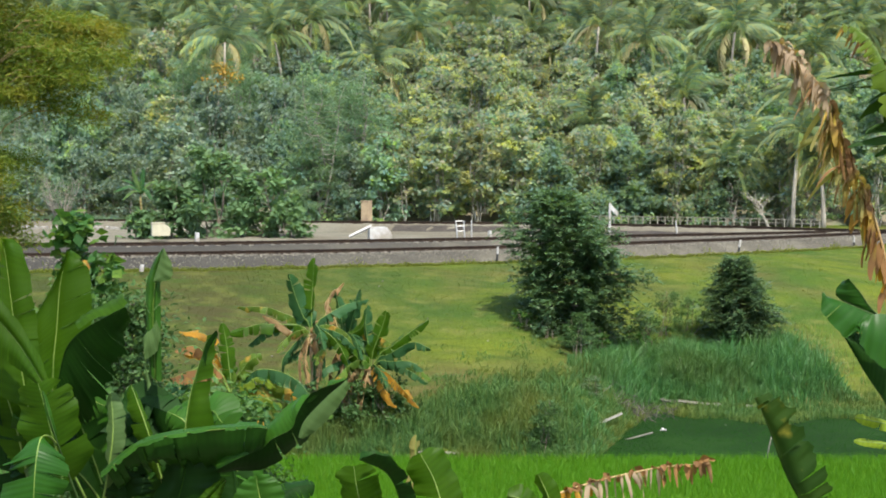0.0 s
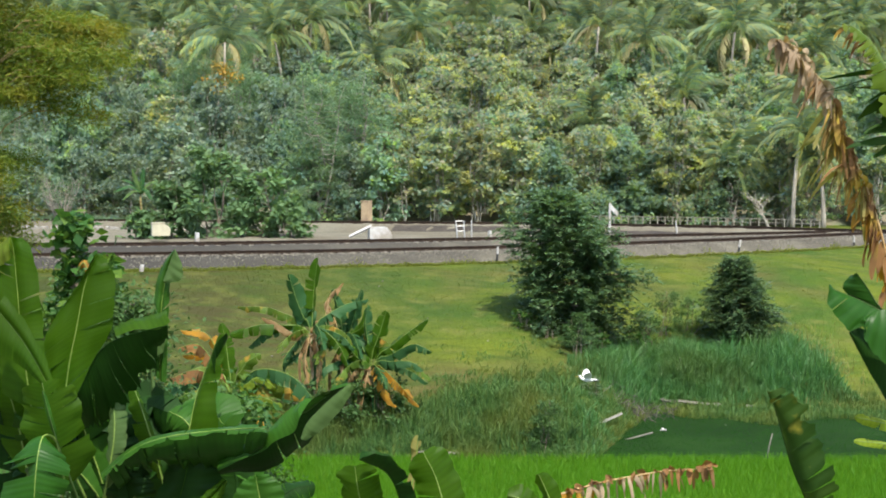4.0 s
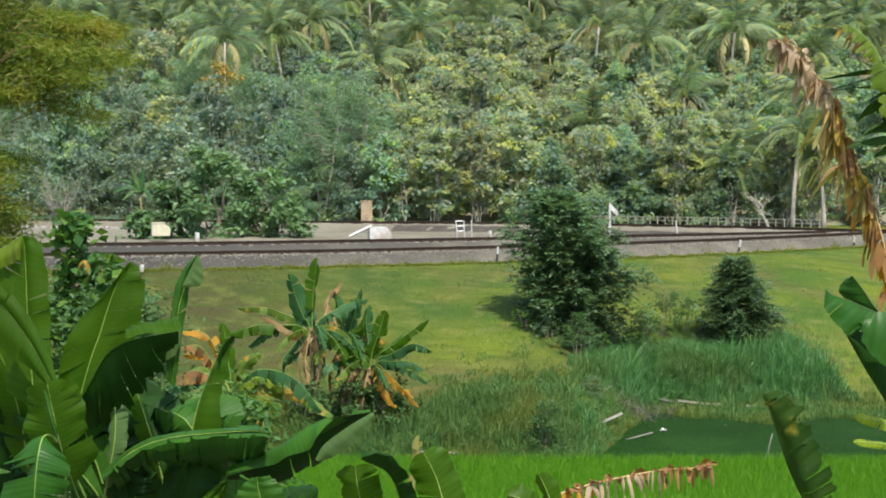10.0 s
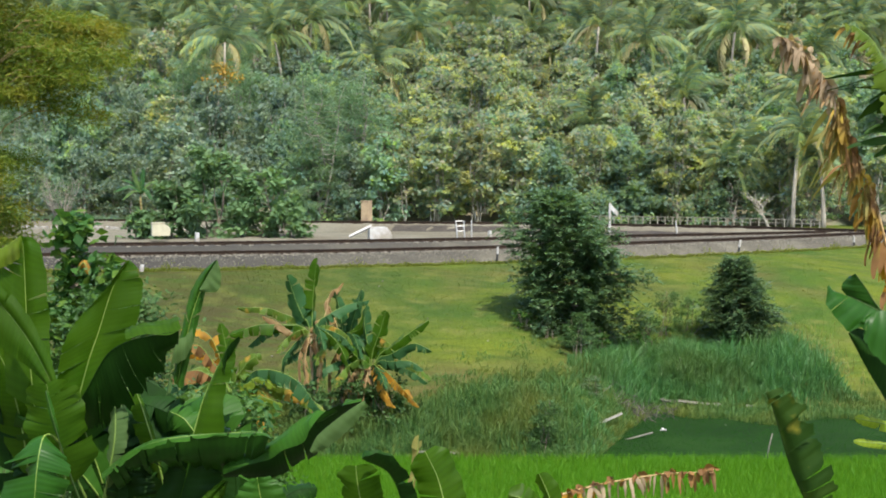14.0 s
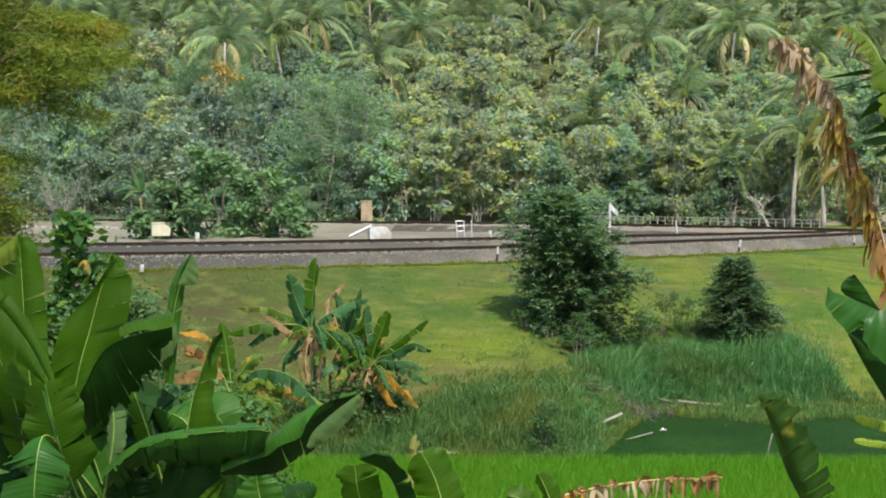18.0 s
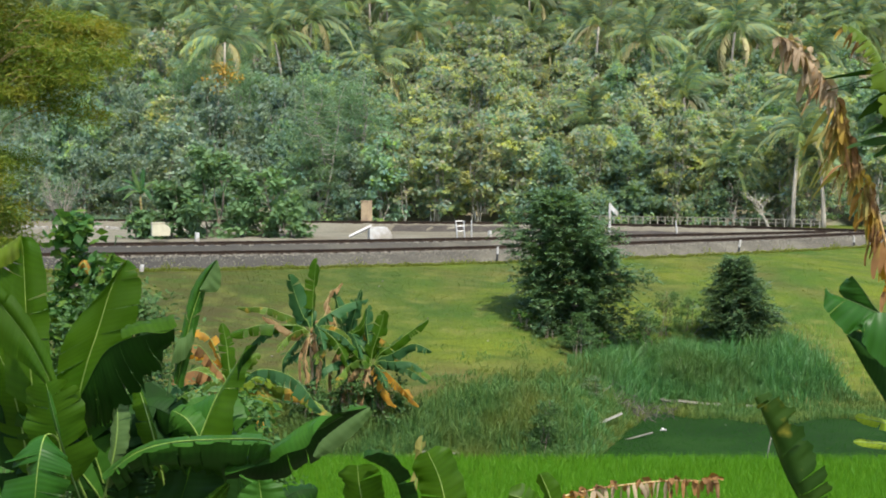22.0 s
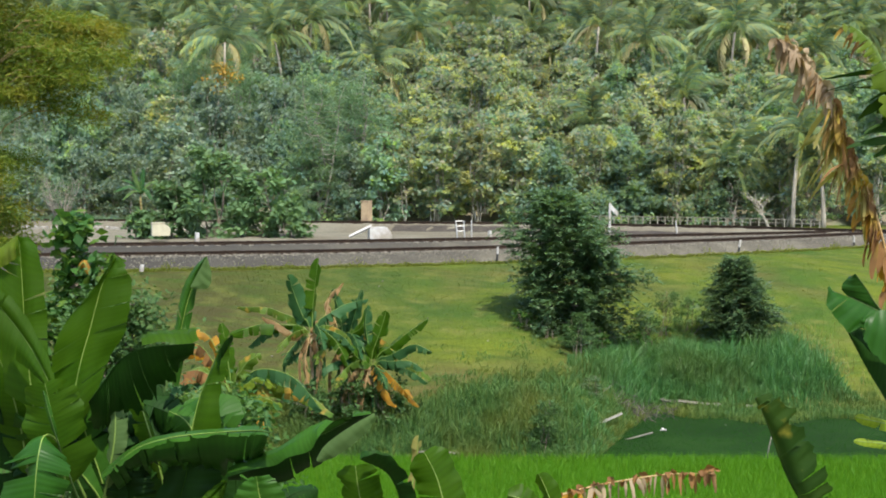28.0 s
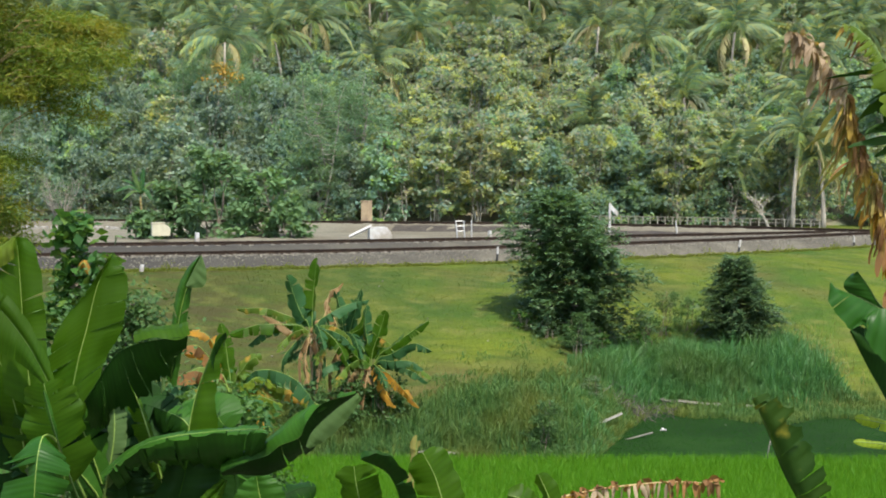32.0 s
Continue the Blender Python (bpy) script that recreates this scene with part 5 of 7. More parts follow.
    # Shaded blade and its brighter top lobe carry the light in their colours.
    hung("dark", 1.0, sheet_leaf(p, (-3.7, 14.8, 6.87), [(-3.68, 14.60, 7.83), (-3.54, 14.53, 8.05), (-3.43, 14.47, 8.23), (-3.31, 14.40, 8.37), (-3.13, 14.33, 8.47), (-2.90, 14.27, 8.53), (-2.59, 14.20, 8.59)], [[(-3.80, 15.00, 7.52), (-3.59, 14.93, 7.51), (-3.40, 14.87, 7.61), (-3.19, 14.80, 7.77), (-3.00, 14.73, 7.98), (-2.83, 14.67, 8.17), (-2.67, 14.60, 8.39)]], M_BANANA_SHADE, 15, tears=9, wave=0.11, bulge=0.05, ribmat=M_BANANA_SHADE, gap=0.02))
    hung("dark", 1.0, sheet_leaf(p, (-3.7, 14.8, 6.87), [(-3.13, 14.30, 8.50), (-2.92, 14.27, 8.56), (-2.70, 14.23, 8.55), (-2.56, 14.20, 8.62)], [[(-3.17, 14.50, 8.58), (-3.03, 14.47, 8.63), (-2.79, 14.43, 8.67), (-2.62, 14.40, 8.71)]], M_BANANA, 16, tears=0, wave=0.03, bulge=0.03, thick=0))
    hung("fold", 1.0, sheet_leaf(p, (-3.13, 15.0, 7.06), [(-2.89, 14.90, 7.85), (-2.81, 14.90, 8.38), (-2.70, 14.90, 8.48), (-2.63, 14.90, 8.57)], [[(-2.83, 14.90, 7.91), (-2.83, 14.90, 8.15), (-2.70, 14.90, 8.23), (-2.60, 14.90, 8.44)]], M_BANANA_UNDER, 17, tears=1, wave=0.03, bulge=0.03, thick=0))
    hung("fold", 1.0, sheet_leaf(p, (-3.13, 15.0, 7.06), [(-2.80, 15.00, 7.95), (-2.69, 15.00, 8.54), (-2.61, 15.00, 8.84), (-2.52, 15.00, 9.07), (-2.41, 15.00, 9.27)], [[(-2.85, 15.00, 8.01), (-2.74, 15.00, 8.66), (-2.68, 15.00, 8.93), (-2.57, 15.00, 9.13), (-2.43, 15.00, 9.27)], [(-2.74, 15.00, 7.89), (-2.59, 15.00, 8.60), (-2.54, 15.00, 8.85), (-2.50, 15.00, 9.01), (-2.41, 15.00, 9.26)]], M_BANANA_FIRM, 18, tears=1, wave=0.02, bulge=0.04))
    hung("fold", 1.0, sheet_leaf(p, (-3.13, 15.0, 7.06), [(-2.57, 14.92, 8.97), (-2.48, 14.92, 9.13), (-2.40, 14.92, 9.27)], [[(-2.56, 14.92, 8.94), (-2.39, 14.92, 8.95), (-2.35, 14.92, 9.09), (-2.39, 14.92, 9.27)]], M_BANANA_UNDER, 19, tears=0, wave=0.012, bulge=0.02, thick=0))
    hung("slant", 1.0, sheet_leaf(p, (-2.64, 14.9, 6.78), [(-2.60, 14.80, 7.34), (-2.47, 14.80, 7.79), (-2.36, 14.80, 8.05), (-2.27, 14.80, 8.23), (-2.18, 14.80, 8.38)], [[(-2.21, 14.70, 7.36), (-2.21, 14.70, 7.81), (-2.15, 14.70, 8.10), (-2.10, 14.70, 8.30), (-2.07, 14.70, 8.47)]], M_BANANA, 20, tears=1, wave=0.02, bulge=0.05))
    # Curled tip takes the shade colour.
    hung("slant", 1.0, sheet_leaf(p, (-2.64, 14.9, 6.78), [(-2.24, 14.65, 8.24), (-2.16, 14.65, 8.40), (-2.06, 14.65, 8.49)], [[(-2.23, 14.80, 7.92), (-2.25, 14.80, 8.10), (-2.16, 14.80, 8.22), (-2.09, 14.80, 8.41)]], M_BANANA_SHADE, 21, tears=0, wave=0.03, bulge=0.02, thick=0))
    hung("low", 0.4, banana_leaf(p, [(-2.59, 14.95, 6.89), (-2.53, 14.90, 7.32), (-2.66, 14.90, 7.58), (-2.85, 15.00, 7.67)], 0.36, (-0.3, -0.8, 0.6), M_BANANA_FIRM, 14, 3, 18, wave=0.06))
    # Hanging half is toned for shade, the strips above for light.
    hung("low", 0.5, sheet_leaf(p, (-3.71, 14.6, 6.85), [(-3.39, 14.50, 7.12), (-3.09, 14.42, 7.36), (-2.73, 14.34, 7.49), (-2.27, 14.26, 7.55), (-1.86, 14.18, 7.58), (-1.69, 14.10, 7.57)], [[(-3.41, 14.95, 6.90), (-3.08, 14.87, 7.04), (-2.70, 14.79, 7.00), (-2.28, 14.71, 7.07), (-1.98, 14.63, 7.14), (-1.78, 14.55, 7.32)]], M_BANANA_HALFSHADE, 22, tears=14, wave=0.18, bulge=0.09, gap=0.1))
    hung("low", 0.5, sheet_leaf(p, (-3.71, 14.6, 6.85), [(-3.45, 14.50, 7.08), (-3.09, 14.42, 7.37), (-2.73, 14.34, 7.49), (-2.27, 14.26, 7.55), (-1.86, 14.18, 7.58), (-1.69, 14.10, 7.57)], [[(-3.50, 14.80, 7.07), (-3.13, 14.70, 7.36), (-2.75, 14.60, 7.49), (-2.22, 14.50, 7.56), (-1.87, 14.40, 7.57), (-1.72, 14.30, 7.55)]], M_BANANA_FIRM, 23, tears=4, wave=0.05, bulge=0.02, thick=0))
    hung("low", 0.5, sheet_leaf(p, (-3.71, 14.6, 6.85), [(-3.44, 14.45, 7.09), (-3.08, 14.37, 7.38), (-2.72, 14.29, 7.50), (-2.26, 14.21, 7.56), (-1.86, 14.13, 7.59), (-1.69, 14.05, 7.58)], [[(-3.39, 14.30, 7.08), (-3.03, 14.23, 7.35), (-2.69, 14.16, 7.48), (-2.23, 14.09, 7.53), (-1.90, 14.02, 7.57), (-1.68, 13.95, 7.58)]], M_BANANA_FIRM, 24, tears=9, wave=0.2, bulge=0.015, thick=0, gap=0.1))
    hung("low", 0.3, sheet_leaf(p, (-3.2, 14.4, 6.3), [(-2.74, 14.70, 6.68), (-2.64, 14.70, 7.01), (-2.58, 14.70, 7.30), (-2.56, 14.70, 7.47)], [[(-3.03, 14.70, 6.68), (-2.87, 14.70, 7.01), (-2.80, 14.70, 7.27), (-2.60, 14.70, 7.46)], [(-2.27, 14.70, 6.68), (-2.27, 14.70, 7.01), (-2.34, 14.70, 7.27), (-2.52, 14.70, 7.46)]], M_BANANA_SHADE, 40, tears=2, wave=0.04, bulge=0.05, thick=0.004, ribmat=M_BANANA, gap=0.03))
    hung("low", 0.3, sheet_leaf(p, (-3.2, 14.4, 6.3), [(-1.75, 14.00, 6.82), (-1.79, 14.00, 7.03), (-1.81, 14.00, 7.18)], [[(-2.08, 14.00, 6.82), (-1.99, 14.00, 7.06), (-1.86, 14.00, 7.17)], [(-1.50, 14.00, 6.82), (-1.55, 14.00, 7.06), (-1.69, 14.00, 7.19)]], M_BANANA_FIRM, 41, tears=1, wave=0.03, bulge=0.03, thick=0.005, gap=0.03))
    hung("low", 0.3, sheet_leaf(p, (-3.2, 14.4, 6.3), [(-3.25, 14.90, 6.63), (-3.28, 14.90, 6.87), (-3.36, 14.90, 7.14)], [[(-3.02, 14.90, 6.63), (-2.98, 14.90, 6.89), (-3.19, 14.90, 7.09)], [(-3.49, 14.90, 6.63), (-3.54, 14.90, 6.90), (-3.43, 14.90, 7.13)]], M_BANANA_SHADE, 43, tears=4, wave=0.1, bulge=0.06, thick=0.003, ribmat=M_BANANA_SHADE, gap=0.05))
    hung("low", 0.3, sheet_leaf(p, (-3.2, 14.4, 6.3), [(-2.47, 14.50, 6.73), (-2.32, 14.50, 6.88), (-2.18, 14.50, 7.04)], [[(-2.41, 14.50, 6.69), (-2.24, 14.50, 6.83), (-2.17, 14.50, 7.03)], [(-2.51, 14.50, 6.79), (-2.39, 14.50, 6.92), (-2.21, 14.50, 7.05)]], M_BANANA, 44, tears=2, wave=0.05, bulge=0.03, thick=0.003, ribmat=M_BANANA, gap=0.05))
    hung("tall", 0.2, banana_leaf(p, [(-3.95, 14.60, 6.39), (-3.74, 14.20, 7.11), (-3.77, 14.00, 7.66), (-3.83, 13.90, 8.12)], 0.66, (0.1, -1, 0.3), M_BANANA, 12, 4, 9, stalk=0.3, wave=0.04))
    hung("low", 0.25, banana_leaf(p, [(-3.49, 14.40, 6.44), (-3.65, 14.10, 7.14), (-3.72, 13.80, 7.69), (-3.80, 13.75, 8.08)], 0.06, (0, -1, 0.15), M_BANANA_FIRM, 16, 1, 24, stalk=0.6, ribmat=M_BANANA_UNDER))
    # Drooping low leaf darkened by the same half-shade colour.
    hung("low", 0.25, banana_leaf(p, [(-3.54, 14.40, 6.78), (-3.75, 14.10, 7.47), (-3.81, 13.80, 7.64), (-3.82, 13.60, 7.54), (-3.84, 13.50, 7.21), (-3.87, 13.50, 6.67)], 0.72, (0, -1, 0.15), M_BANANA_HALFSHADE, 16, 6, 10, stalk=0.42, gap=0.16, wave=0.04, ragged=0.12))
    hung("low", 0.3, banana_leaf(p, [(-2.86, 15.00, 6.64), (-3.00, 14.90, 7.32), (-3.09, 14.90, 7.64), (-3.22, 15.00, 7.95)], 0.32, (0.2, -1, 0.2), M_BANANA, 22, 3, 11, halves=(1.0, 0.3)))
    hung("tall", 0.3, banana_leaf(p, [(-4.40, 15.40, 6.55), (-4.48, 15.30, 7.42), (-4.57, 15.10, 8.06), (-4.73, 15.00, 8.48)], 0.5, (0.3, -1, -0.2), M_BANANA, 12, 2, 12))
    hung("tall", 0.3, banana_leaf(p, [(-4.39, 15.60, 6.50), (-4.46, 15.50, 7.63), (-4.55, 15.50, 8.12), (-4.70, 15.50, 8.61)], 0.12, (0.5, -1, 0.1), M_BANANA_UNDER, 22, 2, 25))
    hung("low", 0.3, banana_leaf(p, [(-3.53, 14.80, 6.69), (-3.40, 14.70, 7.18), (-3.35, 14.70, 7.53), (-3.38, 14.80, 7.89)], 0.3, (-0.4, -1, 0.2), M_BANANA_UNDER, 20, 2, 13, wave=0.05, halves=(0.7, 0.9)))
    # Fill leaves whose colour supplies the dark between the lower blades.
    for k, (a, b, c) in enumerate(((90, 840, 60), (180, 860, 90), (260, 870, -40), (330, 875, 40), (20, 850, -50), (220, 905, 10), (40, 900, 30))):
        hung("low", 0.2, banana_leaf(p, [(-3.91, 15.60, 6.12), (-3.7 + a * 0.001, 15.4, 6.6), (-4.55 + a / 171 + c * 0.002, 15.3, 7.75 - (b - 840) / 171), (-4.55 + a / 171 + c / 120, 15.1, 7.7 - (b - 840) / 171)], 0.6, (0.1 * k - 0.3, -0.8, 0.3), M_BANANA_SHADE if k % 3 else M_BANANA_FIRM, 15, 5, 120 + k, wave=0.06, gap=0.15))

    # More fill behind, mostly with shade put in by colour.
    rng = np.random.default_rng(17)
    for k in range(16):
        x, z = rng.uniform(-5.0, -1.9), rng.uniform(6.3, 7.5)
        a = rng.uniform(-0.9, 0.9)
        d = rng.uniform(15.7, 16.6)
        hung("low", 0.25, banana_leaf(p, [(x, d, 5.4), (x + a * 0.2, d, z - 0.5), (x + a * 0.6, d - 0.1, z + 0.1), (x + a * 1.2, d - 0.3, z + rng.uniform(-0.3, 0.3))], rng.uniform(0.45, 0.7), (rng.uniform(-0.7, 0.7), -1, 0.3), M_BANANA_SHADE if k % 5 else M_BANANA_FIRM, 18, 5, 150 + k, wave=0.06, gap=0.15))

    p = banana_plant("young banana plant with a broad curled leaf", (-2.0, 14.6, ground_at(-2.0, 14.6)), (-2.21, 14.60, 6.39), 0.12)
    # One leaf in two tones: lit upper half, shaded lower half coloured in.
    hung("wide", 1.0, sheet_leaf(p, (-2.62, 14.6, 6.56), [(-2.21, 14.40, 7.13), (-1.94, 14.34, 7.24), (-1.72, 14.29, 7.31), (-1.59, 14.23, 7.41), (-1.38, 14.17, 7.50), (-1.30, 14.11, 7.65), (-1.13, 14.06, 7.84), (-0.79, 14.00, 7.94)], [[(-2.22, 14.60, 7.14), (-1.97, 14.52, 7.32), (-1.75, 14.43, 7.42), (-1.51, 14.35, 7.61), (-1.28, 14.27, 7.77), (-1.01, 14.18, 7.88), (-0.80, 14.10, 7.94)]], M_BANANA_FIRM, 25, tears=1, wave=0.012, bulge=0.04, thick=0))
    hung("wide", 1.0, sheet_leaf(p, (-2.62, 14.6, 6.56), [(-2.21, 14.40, 7.13), (-1.94, 14.34, 7.24), (-1.72, 14.29, 7.31), (-1.59, 14.23, 7.41), (-1.38, 14.17, 7.50), (-1.30, 14.11, 7.65), (-1.13, 14.06, 7.84), (-0.79, 14.00, 7.94)], [[(-2.24, 14.65, 7.08), (-2.02, 14.60, 7.06), (-1.68, 14.55, 7.08), (-1.46, 14.50, 7.21), (-1.26, 14.45, 7.36), (-1.09, 14.40, 7.59), (-0.81, 14.35, 7.87)]], M_BANANA_SHADE, 26, tears=2, wave=0.025, bulge=0.03, thick=0))
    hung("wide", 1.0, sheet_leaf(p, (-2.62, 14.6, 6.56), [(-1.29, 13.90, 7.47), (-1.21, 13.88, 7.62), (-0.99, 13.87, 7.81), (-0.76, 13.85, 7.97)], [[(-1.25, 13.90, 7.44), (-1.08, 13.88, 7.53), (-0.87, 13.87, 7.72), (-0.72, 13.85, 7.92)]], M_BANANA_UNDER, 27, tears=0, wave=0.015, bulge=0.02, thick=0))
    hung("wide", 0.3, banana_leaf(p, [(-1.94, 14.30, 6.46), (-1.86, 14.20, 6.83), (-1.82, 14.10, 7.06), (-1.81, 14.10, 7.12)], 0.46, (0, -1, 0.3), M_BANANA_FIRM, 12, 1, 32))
    hung("wide", 0.4, banana_leaf(p, [(-2.14, 14.90, 6.3), (-1.79, 14.90, 6.66), (-1.56, 15.00, 6.82), (-1.33, 15.10, 6.84)], 0.34, (0.1, -0.8, 0.8), M_BANANA_SHADE, 20, 3, 33))
    hung("low", 0.4, banana_leaf(p, [(-2.41, 15.10, 6.32), (-2.64, 15.10, 6.86), (-2.80, 15.00, 7.12), (-3.04, 15.00, 7.24)], 0.5, (-0.1, -0.8, 0.6), M_BANANA_SHADE, 20, 3, 34))
    hung("low", 0.4, banana_leaf(p, [(-2.31, 15.20, 6.23), (-2.20, 15.30, 6.81), (-2.28, 15.30, 7.18), (-2.37, 15.30, 7.42)], 0.45, (0.4, -1, 0.3), M_BANANA_SHADE, 16, 3, 35))

    p = banana_plant("low banana plant whose leaf tips rise over the field", (-0.4, 14.3, ground_at(-0.4, 14.3)), (-0.39, 14.30, 6.23), 0.12)
    hung("low", 0.3, banana_leaf(p, [(-0.65, 14.20, 6.38), (-0.76, 14.10, 6.74), (-0.82, 14.00, 7.05), (-0.85, 14.00, 7.30)], 0.5, (-0.2, -1, 0.2), M_BANANA, 10, 1, 41))
    hung("low", 0.3, banana_leaf(p, [(-0.30, 14.00, 6.43), (-0.38, 13.90, 6.90), (-0.51, 13.80, 7.26), (-0.78, 13.70, 7.43)], 0.42, (-0.6, -0.2, -0.6), M_BANANA_SHADE, 25, 1, 42))
    hung("low", 0.4, banana_leaf(p, [(0.09, 14.10, 6.35), (0.04, 14.00, 6.77), (-0.05, 14.00, 7.16), (-0.18, 14.00, 7.44)], 0.5, (0.2, -1, 0.2), M_BANANA, 16, 1, 43))
    hung("low", 0.3, banana_leaf(p, [(-0.37, 14.60, 6.15), (-0.34, 14.60, 6.74), (-0.27, 14.70, 7.18), (-0.24, 14.70, 7.47)], 0.16, (0.5, -1, 0.2), M_BANANA_SERE, 40, 6, 44))

    p = banana_plant("banana plant with one withered brown leaf", (1.0, 14, ground_at(1.0, 14)), (0.97, 14.00, 6.26), 0.12)
    hung("low", 0.2, banana_leaf(p, [(1.14, 14.00, 6.37), (1.11, 14.00, 6.71), (1.04, 14.00, 6.99), (0.94, 14.00, 7.22)], 0.26, (-0.5, -1, 0.2), M_BANANA, 20, 1, 51))
    hung("low", 0.2, banana_leaf(p, [(0.97, 14.00, 6.37), (0.89, 14.00, 6.77), (0.78, 14.00, 6.96), (0.64, 14.00, 7.01)], 0.3, (-0.5, -1, 0.4), M_BANANA, 20, 1, 52))
    hung("brown", 1.0, shred_leaf(p, (0.94, 14.3, 6.46), [(0.54, 14.30, 6.66), (0.82, 14.24, 6.80), (1.12, 14.19, 6.95), (1.48, 14.13, 7.07), (1.81, 14.07, 7.15), (2.19, 14.01, 7.22), (2.48, 13.96, 7.24), (2.63, 13.90, 7.28)], (
        (0.25, 0.42, 6, 0.3, (0.1, -0.1, -1), 0.2, 0.09, 2), (0.34, 0.74, 20, 0.27, (0.15, -0.1, -1), 0.2, 0.04, 1), (0.55, 1.0, 18, 0.15, (0.25, -0.1, -1), 0.25, 0.045, 3), (0.9, 1.0, 4, 0.15, (0.5, -0.1, -0.8), 0.2, 0.09, 0), (0.3, 1.0, 26, 0.05, (0.2, -0.4, 0.6), 0.1, 0.09, 3)), (M_BANANA_DRY, M_BANANA_GREY, M_BANANA_YELLOW, M_BANANA_RUST), 3, 0.009, label="withered brown leaf hanging in shreds"))


def right_bananas():
    p = banana_plant("tall banana plant with a withered hanging leaf and torn green leaves", (4.6, 13, ground_at(4.6, 13)), (4.47, 13.00, 8.46), 0.16)
    dry = "withered brown leaf hanging in long shreds"
    hung("withered", 1.0, shred_leaf(p, (4.37, 13.0, 8.2), [(4.29, 13.00, 8.46), (4.07, 12.97, 9.07), (3.93, 12.95, 9.58), (3.83, 12.93, 9.89), (3.72, 12.90, 10.14), (3.61, 12.88, 10.38), (3.52, 12.85, 10.61), (3.46, 12.82, 10.78), (3.37, 12.80, 10.92), (3.25, 12.77, 11.04), (3.13, 12.75, 11.18), (3.03, 12.72, 11.28), (2.89, 12.70, 11.32)], (
        (0.76, 1.0, 30, 0.24, (-0.25, -0.1, -0.9), 0.25, 0.075, 1), (0.8, 1.0, 12, 0.12, (0.5, 0.1, 0.4), 0.3, 0.05, 1), (0.62, 0.78, 18, 0.26, (-0.45, -0.1, -0.8), 0.2, 0.06, 1), (0.6, 0.76, 10, 0.3, (-0.6, 0, -0.7), 0.15, 0.035, 0),
        (0.36, 0.6, 26, 0.42, (-0.45, 0, -0.85), 0.12, 0.045, 3), (0.36, 0.6, 18, 0.36, (-0.35, -0.1, -0.9), 0.15, 0.05, 2), (0.34, 0.56, 18, 0.3, (-0.7, 0, -0.6), 0.2, 0.035, 0), (0.3, 0.6, 14, 0.14, (0.2, -0.2, -0.9), 0.2, 0.07, 2),
        (0.2, 0.34, 10, 0.26, (-0.15, -0.2, -0.95), 0.2, 0.1, 2), (0.22, 0.3, 7, 0.27, (-0.85, 0, -0.5), 0.2, 0.07, 4), (0.24, 0.34, 8, 0.3, (-0.7, 0, -0.7), 0.3, 0.05, 3),
        (0.06, 0.2, 12, 0.34, (-0.35, -0.1, -0.9), 0.25, 0.07, 2), (0.06, 0.2, 7, 0.3, (-0.6, 0, -0.7), 0.25, 0.06, 4)), (M_BANANA_DRY, M_BANANA_GREY, M_BANANA_RUST, M_BANANA_SERE, M_BANANA_YELLOW), 1, label=dry))
    hung("crest", 0.2, shred_leaf(p, (4.67, 13.0, 8.46), [(3.99, 12.60, 9.60), (3.96, 12.60, 10.24), (3.92, 12.60, 10.63), (3.85, 12.60, 10.92), (3.77, 12.60, 11.14), (3.68, 12.60, 11.29), (3.57, 12.60, 11.40), (3.45, 12.60, 11.42)], (
        (0.36, 0.52, 7, 0.38, (-1, 0, 0.05), 0.04, 0.035, 0), (0.18, 0.38, 8, 0.36, (-1, 0, -0.1), 0.06, 0.08, 0),
        (0.2, 0.6, 9, 0.3, (0.8, 0, -0.4), 0.2, 0.1, 0), (0.62, 0.98, 9, 0.16, (-0.7, 0, -0.5), 0.2, 0.03, 1)), (M_BANANA_TORN, M_BANANA_RUST), 2, ribmat=M_MIDRIB, label="arching green leaf torn to its midrib"))
    hung("crest", 0.2, sheet_leaf(p, (4.67, 13.0, 8.46), [(4.00, 12.55, 10.60), (3.87, 12.55, 10.97), (3.77, 12.55, 11.15), (3.68, 12.55, 11.29), (3.56, 12.55, 11.39), (3.43, 12.55, 11.43)], [[(3.80, 12.40, 10.60), (3.68, 12.40, 10.91), (3.61, 12.40, 11.07), (3.53, 12.40, 11.19), (3.46, 12.40, 11.28), (3.39, 12.40, 11.36)]], M_BANANA_LIME, 31, tears=9, wave=0.22, bulge=0.03, gap=0.14, label='arching yellow-green leaf with torn margin'))
    # Flap blades have shade in their colour, darkest on the one behind.
    hung("flap", 1.0, sheet_leaf(p, (4.51, 12.8, 8.08), [(3.93, 12.45, 8.87), (3.71, 12.45, 8.98), (3.51, 12.45, 9.07), (3.30, 12.45, 9.15)], [[(3.68, 12.35, 8.85), (3.55, 12.35, 8.82), (3.46, 12.35, 8.79), (3.35, 12.35, 8.92), (3.27, 12.35, 9.00), (3.27, 12.35, 9.15)]], M_BANANA_HALFSHADE, 1, tears=1, wave=0.012, bulge=0.03, ribmat=M_BANANA_UNDER))
    hung("flap", 1.0, sheet_leaf(p, (4.51, 12.8, 8.08), [(4.00, 12.50, 8.77), (3.76, 12.50, 8.99), (3.65, 12.50, 9.15), (3.55, 12.50, 9.28)], [[(3.79, 12.60, 8.95), (3.62, 12.60, 9.02), (3.50, 12.60, 9.09), (3.46, 12.60, 9.14), (3.48, 12.60, 9.20), (3.54, 12.60, 9.26)]], M_BANANA_HALFSHADE, 2, tears=1, wave=0.012, bulge=0.02, ribmat=M_BANANA_UNDER))
